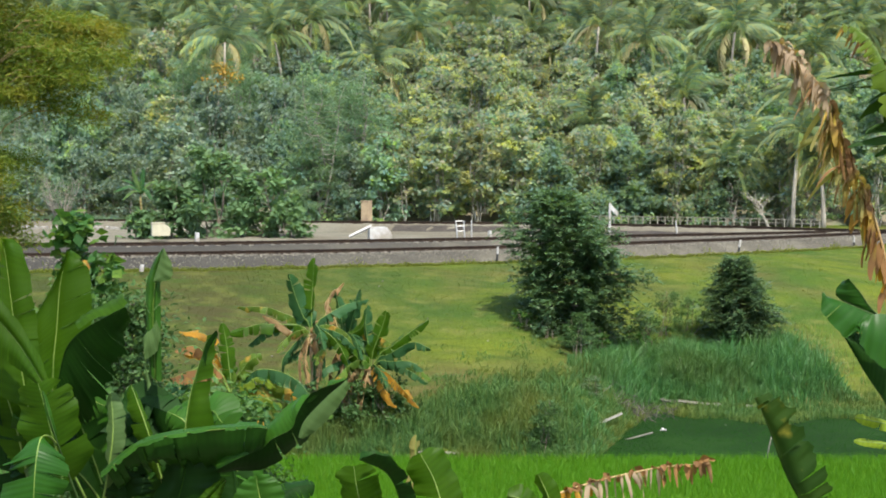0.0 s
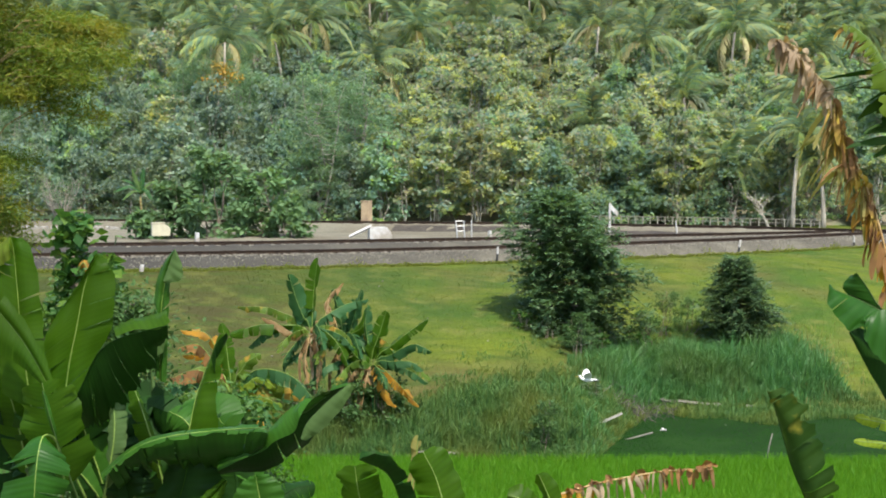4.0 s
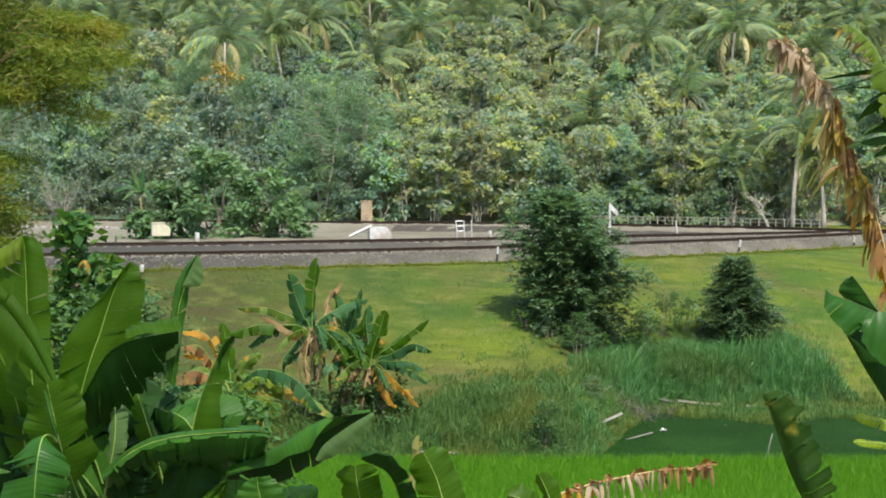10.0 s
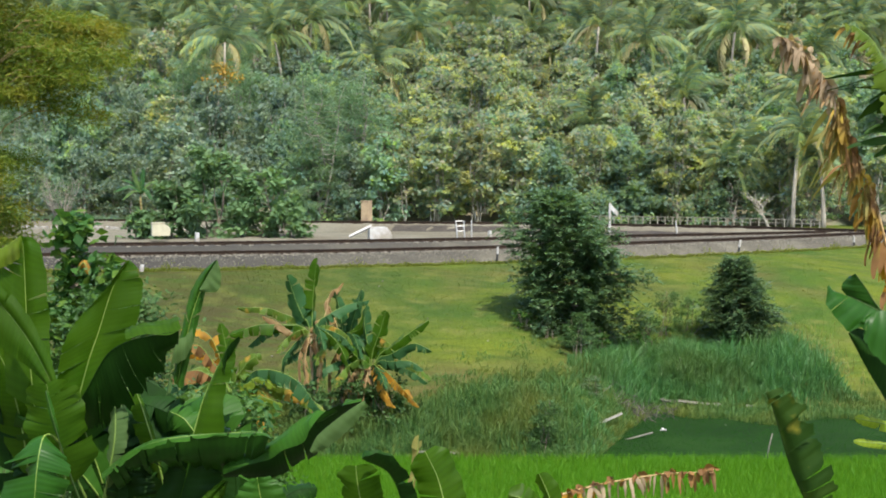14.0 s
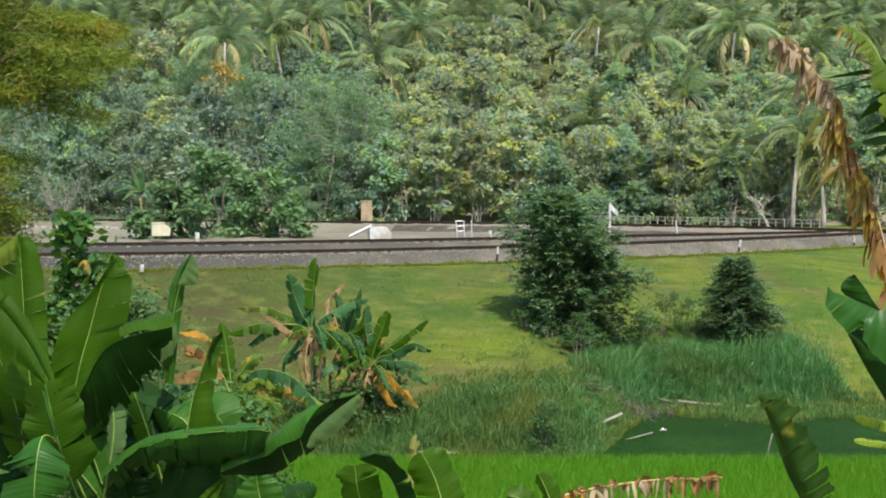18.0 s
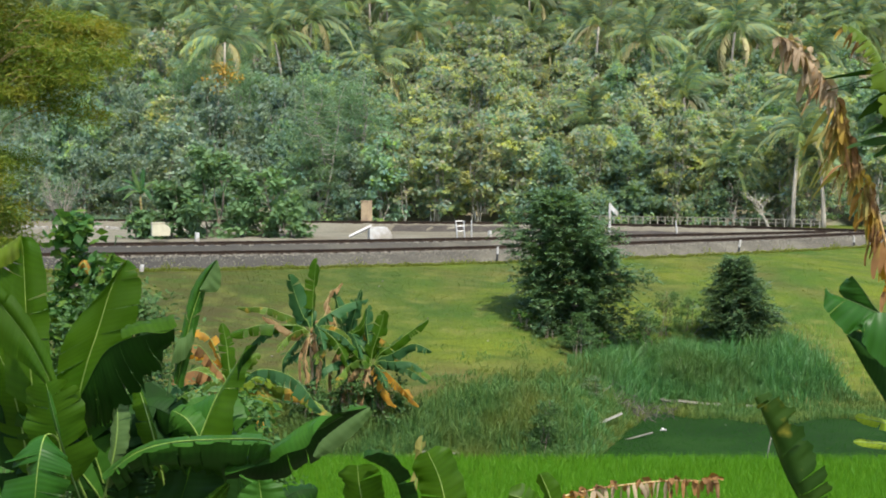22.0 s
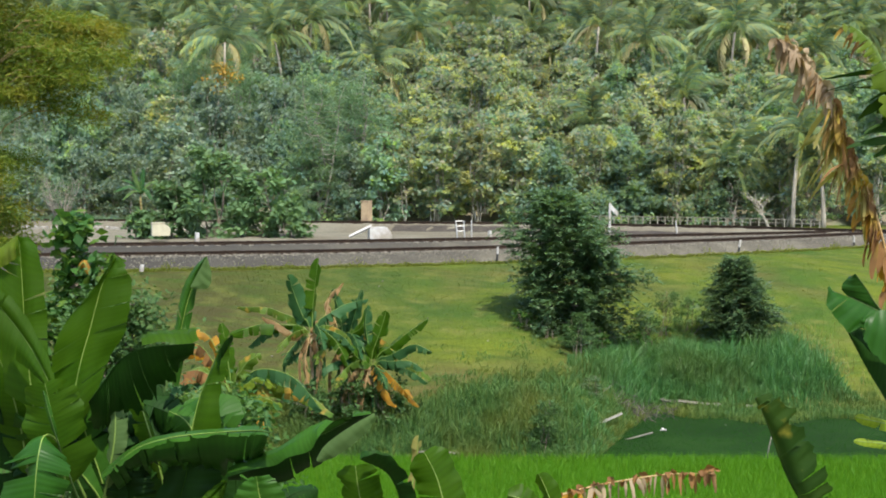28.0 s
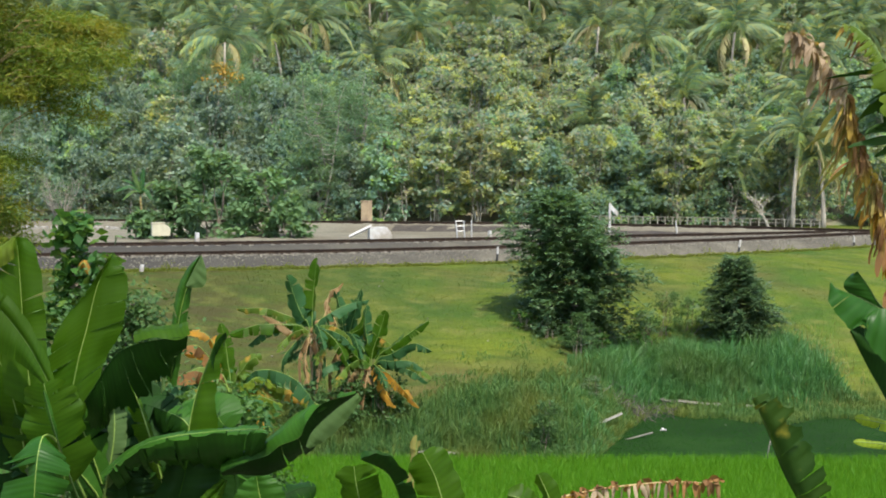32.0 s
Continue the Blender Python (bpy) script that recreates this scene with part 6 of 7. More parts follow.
    hung("flap", 1.0, sheet_leaf(p, (4.51, 12.8, 8.08), [(4.02, 12.42, 8.93), (3.80, 12.42, 8.97), (3.68, 12.42, 8.95), (3.62, 12.42, 8.90)], [[(4.01, 12.30, 8.50), (3.80, 12.30, 8.51), (3.68, 12.30, 8.60), (3.59, 12.30, 8.72), (3.56, 12.30, 8.80), (3.57, 12.30, 8.89)]], M_BANANA_HALFSHADE, 3, tears=2, wave=0.014, bulge=0.04, thick=0))
    hung("flap", 1.0, sheet_leaf(p, (4.51, 12.8, 8.08), [(4.18, 12.70, 7.49), (3.95, 12.70, 8.07), (3.74, 12.70, 8.42), (3.56, 12.70, 8.74)], [[(4.48, 12.70, 7.69), (4.17, 12.70, 8.30), (3.91, 12.70, 8.65), (3.66, 12.70, 8.79), (3.56, 12.70, 8.76)]], M_BANANA_SHADE, 4, tears=1, wave=0.01, bulge=0.03, ribmat=M_BANANA_SHADE))
    hung("crest", 0.3, banana_leaf(p, [(4.65, 12.90, 7.55), (4.26, 12.80, 7.85), (3.93, 12.70, 7.94), (3.64, 12.70, 8.00)], 0.14, (0, -0.8, 0.6), M_BANANA_PALE, 20, 5, 66))
    hung("crest", 0.3, banana_leaf(p, [(4.66, 12.90, 7.34), (4.26, 12.80, 7.67), (3.93, 12.70, 7.76), (3.63, 12.70, 7.79)], 0.1, (0, -0.8, 0.6), M_BANANA_PALE, 20, 3, 67))
    p = banana_plant("banana plant with a torn upright leaf", (4.0, 12.6, ground_at(4.0, 12.6)), (3.87, 12.60, 6.66), 0.14)
    hung("stub", 1.0, sheet_leaf(p, (3.47, 12.6, 6.66), [(3.43, 12.60, 6.81), (3.21, 12.60, 7.24), (3.06, 12.60, 7.56), (2.95, 12.60, 7.91), (2.84, 12.60, 8.25)], [[(3.69, 12.40, 6.86), (3.45, 12.40, 7.26), (3.34, 12.40, 7.60), (3.21, 12.40, 7.92), (3.04, 12.40, 8.18), (2.95, 12.40, 8.32)]], M_BANANA_TORN, 5, tears=11, wave=0.08, bulge=0.09, ribmat=M_BANANA_SHADE, gap=0.03))


near_bananas()
right_bananas()


def middle_bananas():
    """Clump at the back of the rice field."""
    rng = np.random.default_rng(77)

    def clump(label, foot, top, leaves, dry=True):
        p = banana_plant(label, foot, top, 0.17, dry)
        for k, (pts, w, face, mat, fold, tears, hang) in enumerate(leaves):
            pts = [Vector(q) for q in pts]
            start = Vector(top) + Vector((0, 0, -0.15))
            mid = start.lerp(pts[0], 0.5) + Vector((0, 0, 0.2))
            hung("breeze", rng.uniform(0.5, 1.2), banana_leaf(p, [start, mid, *pts], w * 1.25, face, mat, fold + 6, tears + 4, 200 + k + int(abs(foot[0] * 100)), hang=hang, ribmat=M_DRY_RIB if mat is M_BANANA_DRY else None, rib=0.012, blunt=0.4, gap=0.16, wave=0.05, ragged=0.1))
        for k in range(8):
            a = k * 0.85 + rng.uniform(-0.2, 0.2)
            ln = rng.uniform(1.3, 2.3)
            up = rng.uniform(-0.2, 0.9)
            t = Vector(top)
            o = Vector((math.cos(a), math.sin(a), 0))
            hung("breeze", rng.uniform(0.5, 1.2), banana_leaf(p, [t, t + o * ln * 0.3 + Vector((0, 0, 0.5 * up + 0.2)), t + o * ln * 0.75 + Vector((0, 0, up * 0.6)), t + o * ln * 1.1 + Vector((0, 0, up * 0.3 - 0.5))], rng.uniform(0.55, 0.75), UP, M_BANANA_MID if k % 5 else M_BANANA_OLD, 34, 10, 600 + k, hang=0.4, blunt=0.4, gap=0.2, ragged=0.15))
            if k % 2:
                continue
            low = t + o * 0.25 + Vector((0, 0, -0.3))
            hung("breeze", rng.uniform(0.3, 0.8), banana_leaf(p, [t + Vector((0, 0, -0.1)), low, low + o * 0.25 + Vector((0, 0, -0.7)), low + o * 0.2 + Vector((0, 0, -rng.uniform(1.2, 2.2)))], 0.4, (o.x, o.y - 0.3, 0.2), M_BANANA_DRY if k == 4 else M_BANANA_MID, 35, 8, 640 + k, hang=0.5, ribmat=M_DRY_RIB))
        return p

    clump("banana plant with upright leaves and dry sheaths below the embankment", (-4.65, 52.6, 0.1), (-4.78, 52.60, 4.18), [
        ([(-4.76, 52.60, 5.22), (-4.69, 52.60, 6.04), (-4.60, 52.60, 6.95)], 0.6, (0.6, -1, 0.1), M_BANANA, 20, 1, 0),
        ([(-5.10, 52.50, 4.81), (-5.42, 52.50, 5.64), (-5.61, 52.40, 6.35)], 0.75, (-0.3, -1, 0.3), M_BANANA_MID, 10, 1, 0),
        ([(-5.60, 52.20, 4.52), (-6.60, 52.00, 4.56), (-7.69, 51.80, 4.23)], 0.7, (0, -0.6, 0.8), M_BANANA, 30, 6, 0.3),
        ([(-4.32, 52.80, 4.78), (-3.61, 53.00, 5.18), (-2.74, 53.00, 5.39)], 0.6, (0, -0.5, 0.8), M_BANANA_MID, 30, 4, 0.2),
        ([(-4.17, 52.20, 4.23), (-3.75, 52.00, 3.80), (-3.37, 51.80, 3.05)], 0.5, (0.2, -0.8, 0.6), M_BANANA, 25, 3, 0.2),
        ([(-5.88, 52.90, 4.88), (-6.51, 53.00, 5.08), (-7.55, 53.00, 5.08)], 0.5, (0, -0.5, 0.8), M_BANANA_OLD, 35, 8, 0.5),
        ([(-5.41, 52.30, 4.22), (-6.00, 52.10, 4.65), (-6.50, 52.00, 4.87)], 0.5, (0, -0.6, 0.6), M_BANANA_DRY, 40, 9, 0.8),
        ([(-4.88, 52.10, 3.83), (-4.97, 51.90, 3.04), (-4.81, 51.90, 2.22)], 0.5, (0, -1, 0), M_BANANA_DRY, 40, 6, 0.6),
        ([(-4.61, 52.10, 4.04), (-4.44, 51.90, 3.04), (-4.57, 51.90, 2.01)], 0.45, (0, -1, 0), M_BANANA_DRY, 40, 6, 0.6),
        ([(-4.34, 53.00, 4.76), (-4.14, 53.20, 5.58), (-3.84, 53.40, 5.77)], 0.5, (0.2, -0.8, 0.5), M_BANANA_DRY, 40, 7, 0.6),
        ([(-5.42, 52.40, 3.79), (-5.82, 52.20, 3.20), (-5.70, 52.00, 2.41)], 0.5, (-0.3, -0.8, 0.5), M_BANANA_MID, 30, 6, 0.6)])
    clump("spreading banana plant with yellowing lower leaves below the embankment", (-2.4, 52.9, 0.1), (-2.68, 52.90, 2.90), [
        ([(-2.78, 52.90, 3.94), (-2.86, 52.90, 4.57), (-2.77, 52.90, 5.19)], 0.5, (-0.3, -1, 0.2), M_BANANA_MID, 16, 1, 0),
        ([(-2.48, 52.80, 3.74), (-2.25, 52.80, 4.37), (-2.07, 52.80, 4.99)], 0.55, (0.3, -1, 0.2), M_BANANA, 16, 1, 0),
        ([(-1.94, 52.70, 3.65), (-1.32, 52.50, 4.15), (-0.53, 52.40, 4.70)], 0.5, (0.1, -0.7, 0.8), M_BANANA, 22, 3, 0),
        ([(-1.94, 52.50, 3.41), (-1.10, 52.20, 3.86), (-0.41, 52.00, 3.60)], 0.55, (0, -0.6, 0.8), M_BANANA_MID, 28, 4, 0.2),
        ([(-1.93, 52.30, 3.19), (-1.20, 52.00, 3.23), (-0.69, 51.90, 2.93)], 0.5, (0, -0.6, 0.8), M_BANANA_MID, 28, 4, 0.2),
        ([(-2.13, 52.20, 2.89), (-1.61, 52.00, 2.41), (-0.86, 51.90, 1.56)], 0.5, (0.2, -0.8, 0.5), M_BANANA_YELLOW, 30, 6, 0.5),
        ([(-2.38, 52.20, 2.79), (-2.12, 52.00, 2.20), (-1.71, 51.90, 1.56)], 0.5, (0.2, -0.8, 0.5), M_BANANA_YELLOW, 30, 6, 0.5),
        ([(-2.96, 52.40, 3.17), (-3.36, 52.20, 3.61), (-3.76, 52.20, 4.02)], 0.55, (-0.2, -0.8, 0.6), M_BANANA, 22, 3, 0.1),
        ([(-2.76, 52.40, 2.66), (-2.85, 52.30, 2.15), (-2.95, 52.20, 1.34)], 0.5, (0, -1, 0.1), M_BANANA_DRY, 35, 6, 0.6),
        ([(-2.34, 52.40, 2.55), (-1.93, 52.30, 1.74), (-1.81, 52.20, 0.93)], 0.5, (0.1, -1, 0.1), M_BANANA_MID, 30, 6, 0.5),
        ([(-3.21, 53.20, 3.91), (-3.43, 53.40, 4.72), (-3.01, 53.40, 5.67)], 0.5, (-0.3, -1, 0.3), M_BANANA_MID, 20, 3, 0.0),
        ([(-3.28, 52.60, 2.73), (-3.59, 52.60, 2.11), (-3.80, 52.50, 1.08)], 0.5, (-0.1, -1, 0.1), M_BANANA_DRY, 35, 6, 0.6)], True)
    clump("banana plant crowded between two others below the embankment", (-3.6, 53.4, 0.1), (-3.77, 53.40, 3.57), [
        ([(-3.72, 53.40, 4.30), (-3.85, 53.40, 5.04), (-4.05, 53.40, 5.73)], 0.45, (-0.3, -1, 0.2), M_BANANA_MID, 18, 3, 0),
        ([(-3.47, 53.30, 4.10), (-3.29, 53.20, 4.74), (-3.00, 53.20, 5.75)], 0.45, (0.2, -1, 0.2), M_BANANA_MID, 18, 3, 0),
        ([(-3.38, 53.20, 4.11), (-2.99, 53.00, 4.35), (-2.74, 53.00, 5.08)], 0.4, (0.2, -1, 0.3), M_BANANA, 22, 3, 0.1),
        ([(-4.06, 53.50, 4.71), (-4.28, 53.60, 5.33), (-3.69, 53.60, 5.96)], 0.4, (0.1, -0.8, 0.6), M_BANANA_DRY, 40, 9, 0.6),
        ([(-3.58, 53.00, 3.09), (-3.44, 52.80, 2.49), (-3.36, 52.80, 1.87)], 0.4, (0, -1, 0.1), M_BANANA_DRY, 36, 8, 0.5)])
    clump("young yellow-green banana plant among bushes", (-4.9, 34, ground_at(-4.9, 34)), (-4.99, 34.00, 4.83), [
        ([(-5.06, 34.00, 5.51), (-5.12, 34.00, 6.04), (-5.22, 34.00, 6.55)], 0.35, (0.2, -1, 0.2), M_BANANA, 14, 1, 0),
        ([(-4.76, 33.80, 5.40), (-4.55, 33.70, 5.68), (-4.24, 33.60, 5.85)], 0.35, (0.2, -0.7, 0.7), M_BANANA_OLD, 20, 3, 0),
        ([(-4.70, 33.80, 5.00), (-4.29, 33.70, 5.02), (-3.80, 33.60, 4.43)], 0.4, (0.2, -0.7, 0.7), M_BANANA_OLD, 20, 3, 0.2),
        ([(-4.74, 33.60, 4.76), (-4.40, 33.50, 4.52), (-3.99, 33.40, 4.07)], 0.35, (0.2, -0.7, 0.7), M_BANANA_YELLOW, 20, 3, 0.3),
        ([(-5.26, 34.00, 5.10), (-5.66, 34.00, 5.51), (-6.16, 33.80, 5.29)], 0.45, (0, -0.6, 0.8), M_BANANA_OLD, 25, 4, 0.2),
        ([(-5.26, 34.20, 5.34), (-5.62, 34.20, 5.75), (-6.16, 34.20, 5.78)], 0.35, (0, -0.6, 0.8), M_BANANA_YELLOW, 25, 5, 0.3),
        ([(-5.32, 34.40, 5.59), (-5.66, 34.50, 6.23), (-6.30, 34.50, 6.31)], 0.35, (0, -0.6, 0.8), M_BANANA_YELLOW, 25, 5, 0.3),
        ([(-5.10, 33.80, 4.60), (-5.15, 33.70, 4.28), (-5.20, 33.70, 3.95)], 0.4, (0, -1, 0.1), M_BANANA_RUST, 30, 5, 0.5),
        ([(-5.33, 33.60, 5.30), (-5.77, 33.50, 5.51), (-6.35, 33.40, 5.30)], 0.6, (0, -0.7, 0.7), M_BANANA_RUST, 35, 9, 0.6),
        ([(-5.27, 33.60, 4.90), (-5.71, 33.50, 5.05), (-6.19, 33.40, 4.86)], 0.6, (0, -0.7, 0.7), M_BANANA_OLD, 35, 7, 0.5),
        ([(-5.38, 34.10, 5.49), (-5.78, 34.00, 6.02), (-6.27, 33.90, 5.95)], 0.5, (0, -0.7, 0.7), M_BANANA_RUST, 35, 9, 0.6),
        ([(-4.55, 33.70, 4.88), (-4.14, 33.60, 4.83), (-3.75, 33.60, 4.63)], 0.3, (0.1, -0.7, 0.7), M_BANANA_PALE, 20, 3, 0.2),
        ([(-4.62, 33.70, 5.15), (-4.27, 33.60, 5.30), (-3.85, 33.60, 5.03)], 0.3, (0.1, -0.7, 0.7), M_BANANA_PALE, 20, 3, 0.2)])


middle_bananas()


def left_side_plants():
    rng = np.random.default_rng(91)
    # creeper on an old stump
    p = thing("creeper_stump", "old stump wrapped in heart-leaved green creeper", "creeper", pose(-5.1, 20, ground_at(-5.1, 20)))
    base = ground_at(-5.1, 20)
    top = 9.42 - base
    part("stump", mesh_of("stump", *tube([(0, 0, -0.2), (0.05, 0, top * 0.5), (0, 0, top * 0.93)], [0.14, 0.11, 0.08], 8), M_BARK, True), p)
    c = []
    for z, r, n in ((top, 0.24, 50), (top - 0.14, 0.3, 60), (top - 0.28, 0.26, 50), (top - 0.6, 0.16, 26), (top - 0.95, 0.35, 70), (top - 1.2, 0.5, 170), (top - 1.6, 0.6, 220), (top - 2.0, 0.65, 240), (top - 2.5, 0.75, 260), (top - 3.2, 0.8, 260)):
        c.append(rng.normal(0, 1, (n, 3)) * np.array((r, r, 0.14)) * 0.6 + np.array((0, 0, z)))
    c.append(rng.uniform(-1, 1, (1300, 3)) * np.array((0.4, 0.3, 1.35)) + np.array((0.2, 0, top - 1.75)))
    v, f = leaf_cloud(rng, np.concatenate(c), 0.17, 0.15, 0.2, 0.1)
    part("creeper", mesh_of("creeper", v, f, M_VINE), p)
    banana_leaf(p, [(-4.85, 19.20, 8.82), (-4.78, 19.10, 8.92), (-4.71, 19.00, 8.95), (-4.65, 19.00, 8.80)], 0.11, (0.2, -1, 0.4), M_BANANA_YELLOW, 14, 3, 400, label="yellowed leaf caught in the creeper")
    for x, y, tall, sp, n, leaf, m, lab in (
            (-6.8, 25, 5.0, 1.5, 2000, 0.14, M_LOWBUSH, "leafy green shrub behind the banana plants"), (-5.4, 33, 1.5, 1.0, 2400, 0.08, M_VINE, "low yellowing shrub beside young banana plant"),
            (-6.5, 36, 2.0, 1.2, 3000, 0.09, M_VINE, "low yellowing shrub beside young banana plant"), (-3.4, 52.4, 2.0, 1.6, 2600, 0.16, M_LOWBUSH, "undergrowth beneath the banana clump"), (-5.0, 52.4, 1.8, 1.5, 2200, 0.16, M_LOWBUSH, "undergrowth beneath the banana clump"), (-2.0, 52.6, 1.9, 1.3, 2000, 0.16, M_LOWBUSH, "undergrowth beneath the banana clump"), (-4.2, 30, 2.6, 1.0, 1500, 0.13, M_VINE, "yellow-green shrub in front of the field"), (-5.0, 31, 3.2, 1.1, 1500, 0.12, M_VINE, "yellowing shrub beside the field"), (-6.0, 29, 3.6, 1.2, 1700, 0.14, M_LOWBUSH, "leafy green shrub behind the banana plants")):
        tree("shrub", lab, pose(x, y, ground_at(x, y) - 0.1), rng, tall, sp, leaf, n, m, M_BARK, 0.0, 26, 0.04, 4, 0.1, 0.6, group="shrubs by the field", category="bush")
    for x, y, tall, sp, n, leaf, m, lab in (
            (-4.1, 18.6, 5.5, 0.7, 9000, 0.09, M_LOWBUSH, "green feathery shrub behind the banana plants"), (-4.75, 19.4, 5.4, 0.7, 5000, 0.1, M_LOWBUSH, "leafy green shrub around the creeper stump"),
            (-3.35, 20, 4.3, 0.8, 4200, 0.11, M_LOWBUSH, "leafy green shrub behind the banana plants"), (-3.0, 20.6, 4.2, 0.9, 3000, 0.12, M_VINE, "yellowing shrub behind the banana plants")):
        tree("shrub", lab, pose(x, y, ground_at(x, y) - 0.1), rng, tall, sp, leaf, n, m, M_BARK, 0.35, 40, 0.035, 4, 0.06, 0.6, group="shrubs by the field", category="bush", taper=0.6)
    # tall feathery tree whose branches reach in at the side
    th = thing("bamboo_clump", "tall arching bamboo with feathery yellow-green foliage", "bamboo", pose(-13.2, 36, ground_at(-13.2, 36)))
    cs = []
    for k in range(70):
        high = k % 7 < 5
        z = rng.uniform(11.2, 15.6) if high else rng.uniform(8.3, 10.5)
        reach = (5.2 if z < 15 else 4.8) * math.sqrt(max(0.1, 1 - ((z - 12.6) / 3.1) ** 2)) if high else 2.6
        x = rng.uniform(0.2, 1.0) ** 0.7 * reach
        y = rng.uniform(-1.6, 1.6)
        path = spline([(rng.normal(0, 0.3), rng.normal(0, 0.3), -0.2), (x * 0.12, y * 0.1, z * 0.6), (x * 0.5, y * 0.5, z * 0.98), (x, y, z)], 12)
        part("cane", mesh_of("cane", *tube(path, [0.04 * (1 - 0.85 * i / 12) for i in range(13)], 5, False), M_BANANA_STEM, True), th)
        for c in (path[12], path[11], path[10]):
            q = rng.normal(0, 1, (210, 3)) * np.array((0.3, 0.34, 0.13))
            q[:, 2] -= 0.12 * q[:, 0] ** 2
            cs.append(np.array(c) + q)
    v, f = leaf_cloud(rng, np.concatenate(cs), 0.19, 0.034, 0.2, 0.05)
    part("foliage", mesh_of("foliage", v, f, M_BAMBOO), th)
    far = banana_plant("small banana plant at the foot of the wooded hill", (-24.6, 118, YARD_Z), (-24.6, 118, 8.0), 0.12)
    for k, (mid, tip) in enumerate((((-25.5, 117.6, 8.75), (-26.7, 117.3, 8.3)), ((-24.9, 118, 9.2), (-25.25, 118, 10.1)), ((-24.5, 118, 9.2), (-24.4, 118, 10.2)), ((-25.2, 117.4, 8.3), (-25.9, 117.0, 7.6)), ((-24.1, 117.5, 8.5), (-23.5, 117.2, 7.6)), ((-24.0, 118.3, 9.0), (-23.2, 118.5, 9.2)), ((-25.2, 118.4, 9.0), (-26.2, 118.6, 9.3)))):
        banana_leaf(far, [(-24.6, 118, 7.9), (-24.6, 118, 8.3), mid, tip], 0.5, UP, M_BANANA_UNDER if k % 2 else M_BANANA_MID, 14, 3, 300 + k)


left_side_plants()


# ---- egret ----
def make_egret():
    bird = thing("egret", "white egret in flight with dark legs trailing", "bird", pose(0, 0, 0))
    bm = bmesh.new()
    bmesh.ops.create_uvsphere(bm, u_segments=14, v_segments=8, radius=1)
    for v in bm.verts:
        v.co = Vector((v.co.x * 0.23, v.co.y * 0.075, v.co.z * 0.075 - 0.02 * v.co.x))
    me = bpy.data.meshes.new("body")
    bm.to_mesh(me)
    bm.free()
    me.materials.append(M_FEATHERS)
    part("body", me, bird)
    part("neck", mesh_of("neck", *tube([(-0.18, 0, 0.02), (-0.25, 0, 0.08), (-0.22, 0, 0.12), (-0.3, 0, 0.12)], [0.05, 0.035, 0.03, 0.035], 7), M_FEATHERS, True), bird)
    part("beak", mesh_of("beak", *tube([(-0.3, 0, 0.12), (-0.41, 0, 0.1)], [0.015, 0.003], 5), M_BEAK), bird)
    for sd in (-1, 1):
        part("leg", mesh_of("leg", *tube([(0.15, sd * 0.02, -0.03), (0.4, sd * 0.02, -0.04)], [0.012, 0.008], 5), M_BLACK), bird)
    part("tail", mesh_of("tail", [(0.17, -0.04, 0), (0.17, 0.04, 0), (0.33, 0.07, 0.0), (0.33, -0.07, 0.0), (0.17, 0, 0.03), (0.32, 0, 0.02)], [(0, 3, 2, 1), (0, 4, 5, 3), (4, 1, 2, 5)], M_FEATHERS), bird)
    wings = []
    for sd in (-1, 1):
        v = [(-0.12, 0, 0), (0.12, 0, 0), (-0.16, 0.2, 0.03), (0.12, 0.2, 0.02), (-0.1, 0.36, 0.02), (0.1, 0.36, 0.0), (0.02, 0.48, 0.0)]
        v = [(a, b * sd, c) for a, b, c in v]
        v += [(a, b, c - 0.015) for a, b, c in v]
        f = [(0, 1, 3, 2), (2, 3, 5, 4), (4, 5, 6), (8, 7, 9, 10), (10, 9, 11, 12), (12, 11, 13), (0, 2, 9, 7), (2, 4, 11, 9), (4, 6, 13, 11), (1, 8, 10, 3), (3, 10, 12, 5), (5, 12, 13, 6)]
        wings.append(part("wing", mesh_of("wing", v, f, M_FEATHERS), bird, "", pose(0, sd * 0.05, 0.04)))
    return bird, wings


EGRET, WINGS = make_egret()


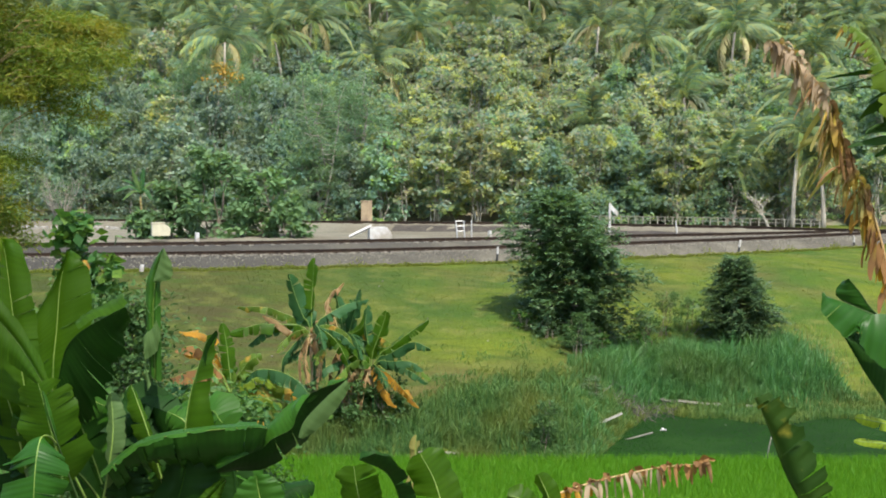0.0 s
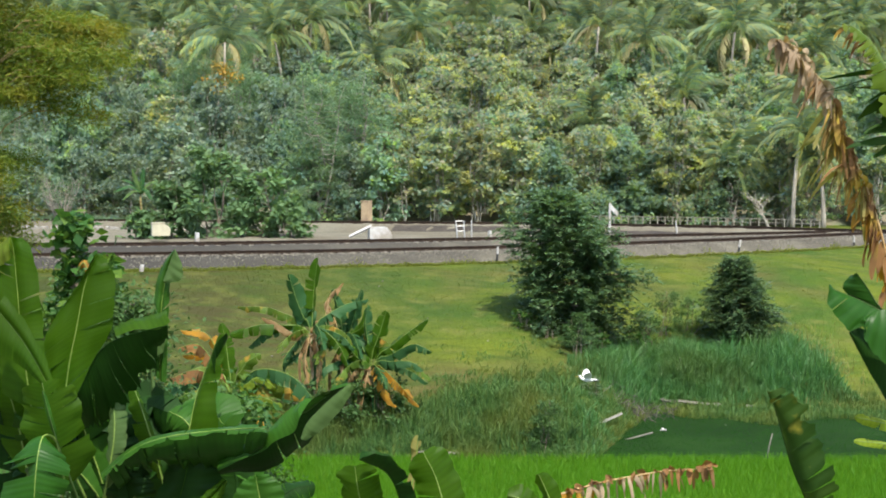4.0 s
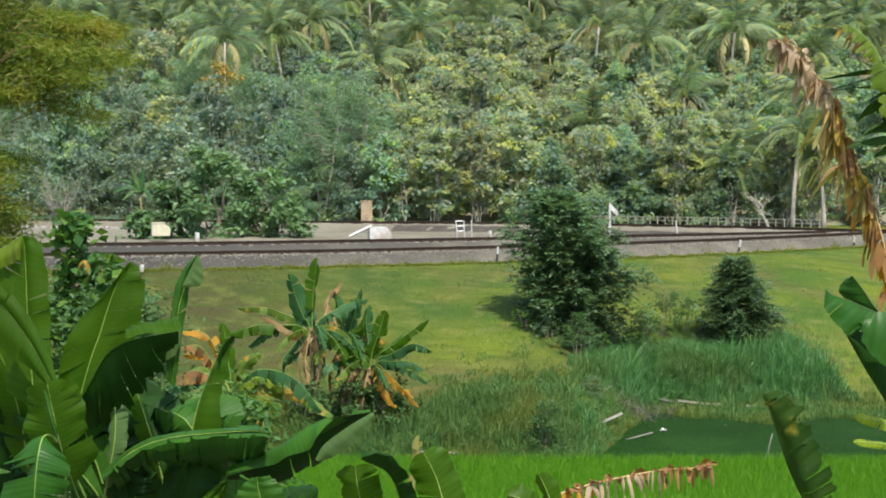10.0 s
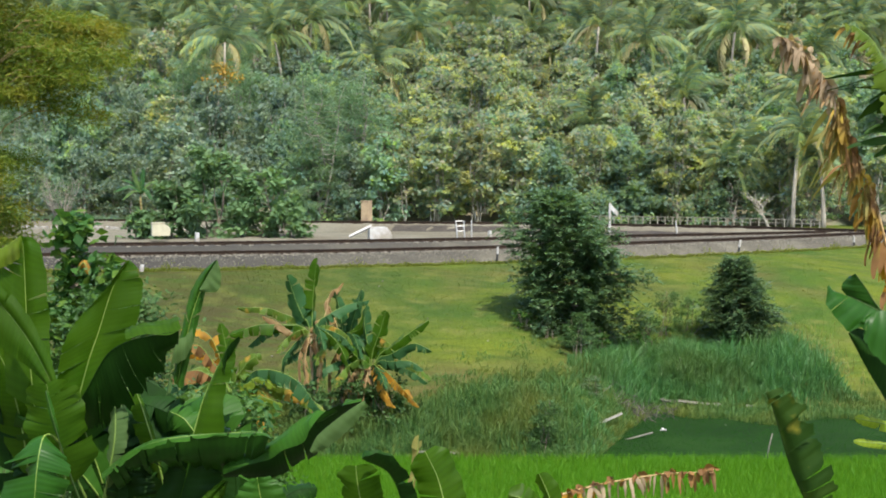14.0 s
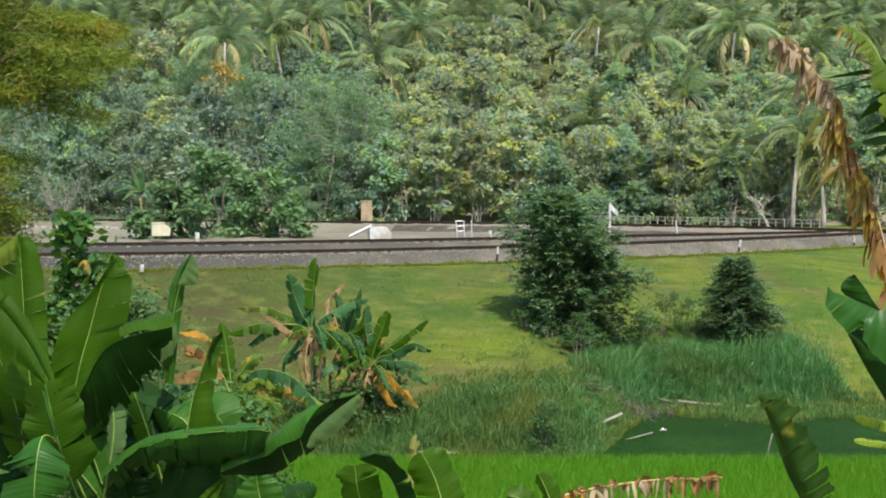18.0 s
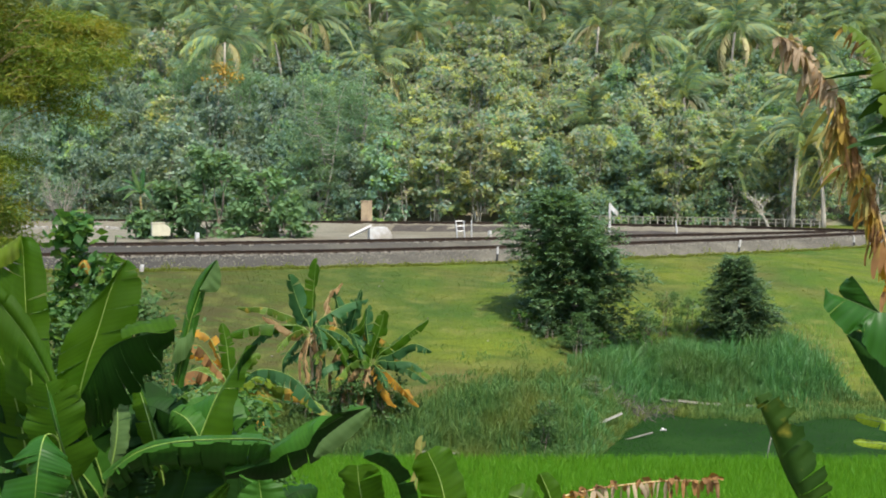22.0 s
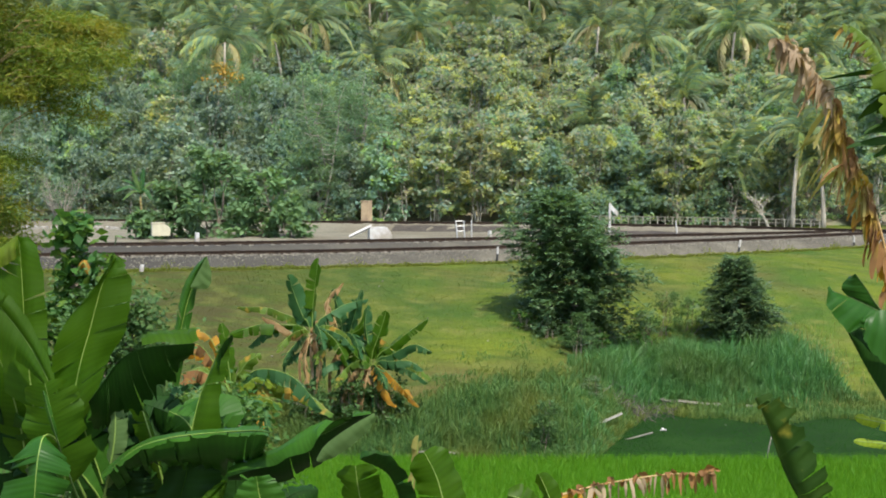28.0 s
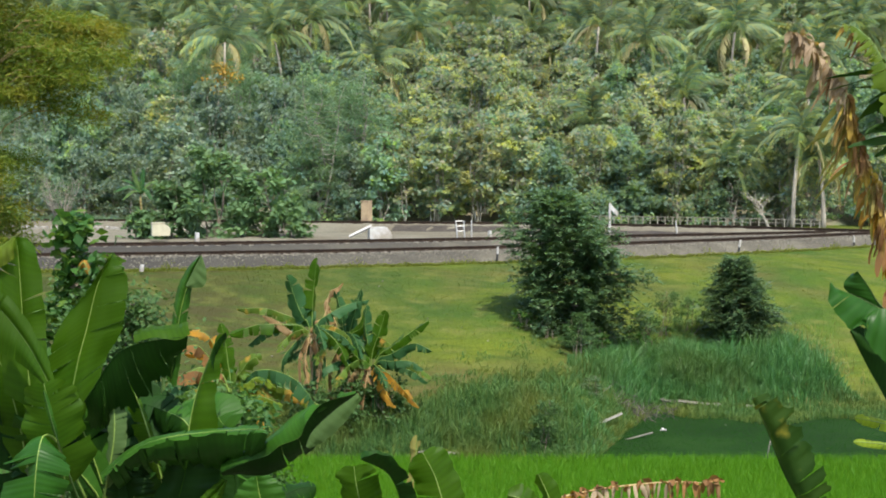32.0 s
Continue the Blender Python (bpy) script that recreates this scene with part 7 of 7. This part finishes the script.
# ---- what moves ----
GUST_TIMES = (0, 1, 2, 3, 6, 7, 8, 9, 10, 11, 12, 13, 14, 17, 18, 19, 20, 21, 22, 23, 24, 25, 28, 29, 30, 31, 32)
GUSTS = {
    "dark": (-16.5, -17.1, -7.8, -3.9, -3.9, -1.7, 0.0, 1.7, -0.4, -0.8, -0.8, 0.0, -0.4, -3.9, -2.5, -11.6, -7.4, -6.0, -1.7, 1.0, 5.6, 2.5, 5.2, 0.8, 1.4, -2.5, 2.5),
    "fold": (-12.2, -13.1, -12.2, -11.4, -5.5, -0.6, 0.3, -1.1, -3.4, -1.1, 1.4, 0.0, 1.7, -4.8, -4.8, -4.8, 0.8, -2.8, 1.7, 3.1, 2.2, -1.4, -1.1, -1.4, -1.1, -3.4, -2.5),
    "slant": (-8.0, -3.2, -1.4, -6.2, -1.4, 2.2, 2.8, 3.6, -2.2, 0.4, 2.8, 0.0, -0.4, -6.2, -6.2, -2.6, -3.2, -6.2, 5.8, 8.0, 8.6, 7.6, -2.6, -4.4, -4.0, -1.4, -5.0),
    "tall": (-12.9, -13.5, -7.7, -8.7, -3.0, -5.3, -1.8, -1.2, 0.7, -4.2, 0.9, 0.0, 0.0, -7.7, -2.6, -3.2, -2.3, -0.7, -0.3, -0.9, 1.2, -3.5, -2.6, -2.1, -5.9, -3.0, -3.8),
    "wide": (-6.4, -8.8, -9.5, -6.4, -2.6, 1.1, -1.1, 1.7, 3.6, 4.3, 2.5, 0.0, 0.0, -3.3, -1.9, -2.6, -5.1, 0.3, 2.0, 3.9, 7.9, 5.9, 4.0, 1.7, -3.6, -0.5, -2.3),
    "flap": (-2.0, 2.6, 2.0, 1.7, 0.0, -1.4, 2.0, -2.6, -0.6, -0.3, -2.3, 0.0, 0.6, -0.3, 0.3, -0.6, 0.0, 0.3, -0.6, -3.4, 1.4, -4.3, 0.6, 1.1, 3.1, 0.0, 1.7),
    "stub": (-3.6, -4.3, -1.8, 3.2, -4.7, -5.0, -4.0, -2.2, -1.1, -4.0, 0.4, 0.0, 0.0, -1.4, -2.5, -4.0, -2.9, -2.9, -3.6, 0.0, -2.5, -2.5, -3.6, -3.2, -2.9, -3.2, -4.3),
    "withered": (-0.7, -0.5, -0.4, -0.2, 0.5, 0.2, 0.4, 0.2, 0.0, 0.2, 0.2, 0.0, 0.7, 0.5, 0.2, -0.4, 0.4, 0.9, 0.7, 0.2, 0.2, 0.0, 0.2, 0.9, 1.6, 2.5, 2.5),
    "brown": (-2.9, -2.0, -1.2, -2.4, 0.9, 1.4, -1.2, -1.8, -1.6, -0.5, -0.7, 0.0, -0.2, 2.8, 2.5, 2.5, 3.2, 3.2, 2.9, 1.8, -0.7, -1.6, 0.4, 2.5, 4.0, 2.3, 3.6),
}


def wind(kind, t, k):
    """Sway of a leaf in degrees: its gusts second by second, or a light flutter of its own."""
    flutter = math.sin(t * 2.1 + k * 1.7) + 0.6 * math.sin(t * 3.7 + k * 2.9)
    if kind in GUSTS:
        return float(np.interp(t, GUST_TIMES, GUSTS[kind]))
    if kind == "low":
        return float(np.interp(t, GUST_TIMES, GUSTS["slant"])) * 0.6 + flutter * 0.9
    return 0.9 * flutter


def motions():
    times = [i * 0.5 for i in range(65)]
    for k, (leaf, kind, gain) in enumerate(MOVING):
        place = leaf.matrix_basis.copy()
        rows = []
        for t in times:
            a = wind(kind, t, k) * gain
            rows.append((t, place @ pose(0, 0, 0, 0.5 * gain * math.sin(t * 2.4 + k), a, 0)))
        walk(leaf, rows)
    walk(EGRET, [(0.0, pose(17, 50.5, 0.9)), (2.6, pose(17, 50.5, 0.9)), (3.0, pose(*(16.43, 50.00, 1.42))), (3.2, pose(*(14.24, 50.00, 2.27))), (3.3, pose(*(13.13, 50.00, 2.61))), (3.4, pose(*(11.86, 50.00, 2.63))),
                 (3.5, pose(*(10.72, 50.00, 2.71))), (4.0, pose(*(5.02, 50.00, 2.86))), (4.5, pose(*(-0.65, 49.00, 2.66))), (5.0, pose(*(-5.92, 48.00, 2.15))), (5.4, pose(*(-9.87, 47.00, 1.48))), (5.9, pose(*(-12.21, 46.00, 0.48))), (32.0, pose(*(-12.21, 46.00, 0.48)))])
    for sd, wing in zip((-1, 1), WINGS):
        rows = [(0.0, pose(0, sd * 0.05, 0.04, sd * -70, 0, 0)), (2.6, pose(0, sd * 0.05, 0.04, sd * -70, 0, 0))]
        for i in range(24):
            rows.append((2.8 + i * 0.13, pose(0, sd * 0.05, 0.04, sd * (48 if i % 2 else -34), 0, 0)))
        rows += [(6.0, pose(0, sd * 0.05, 0.04, sd * -70, 0, 0)), (32.0, pose(0, sd * 0.05, 0.04, sd * -70, 0, 0))]
        walk(wing, rows)


motions()
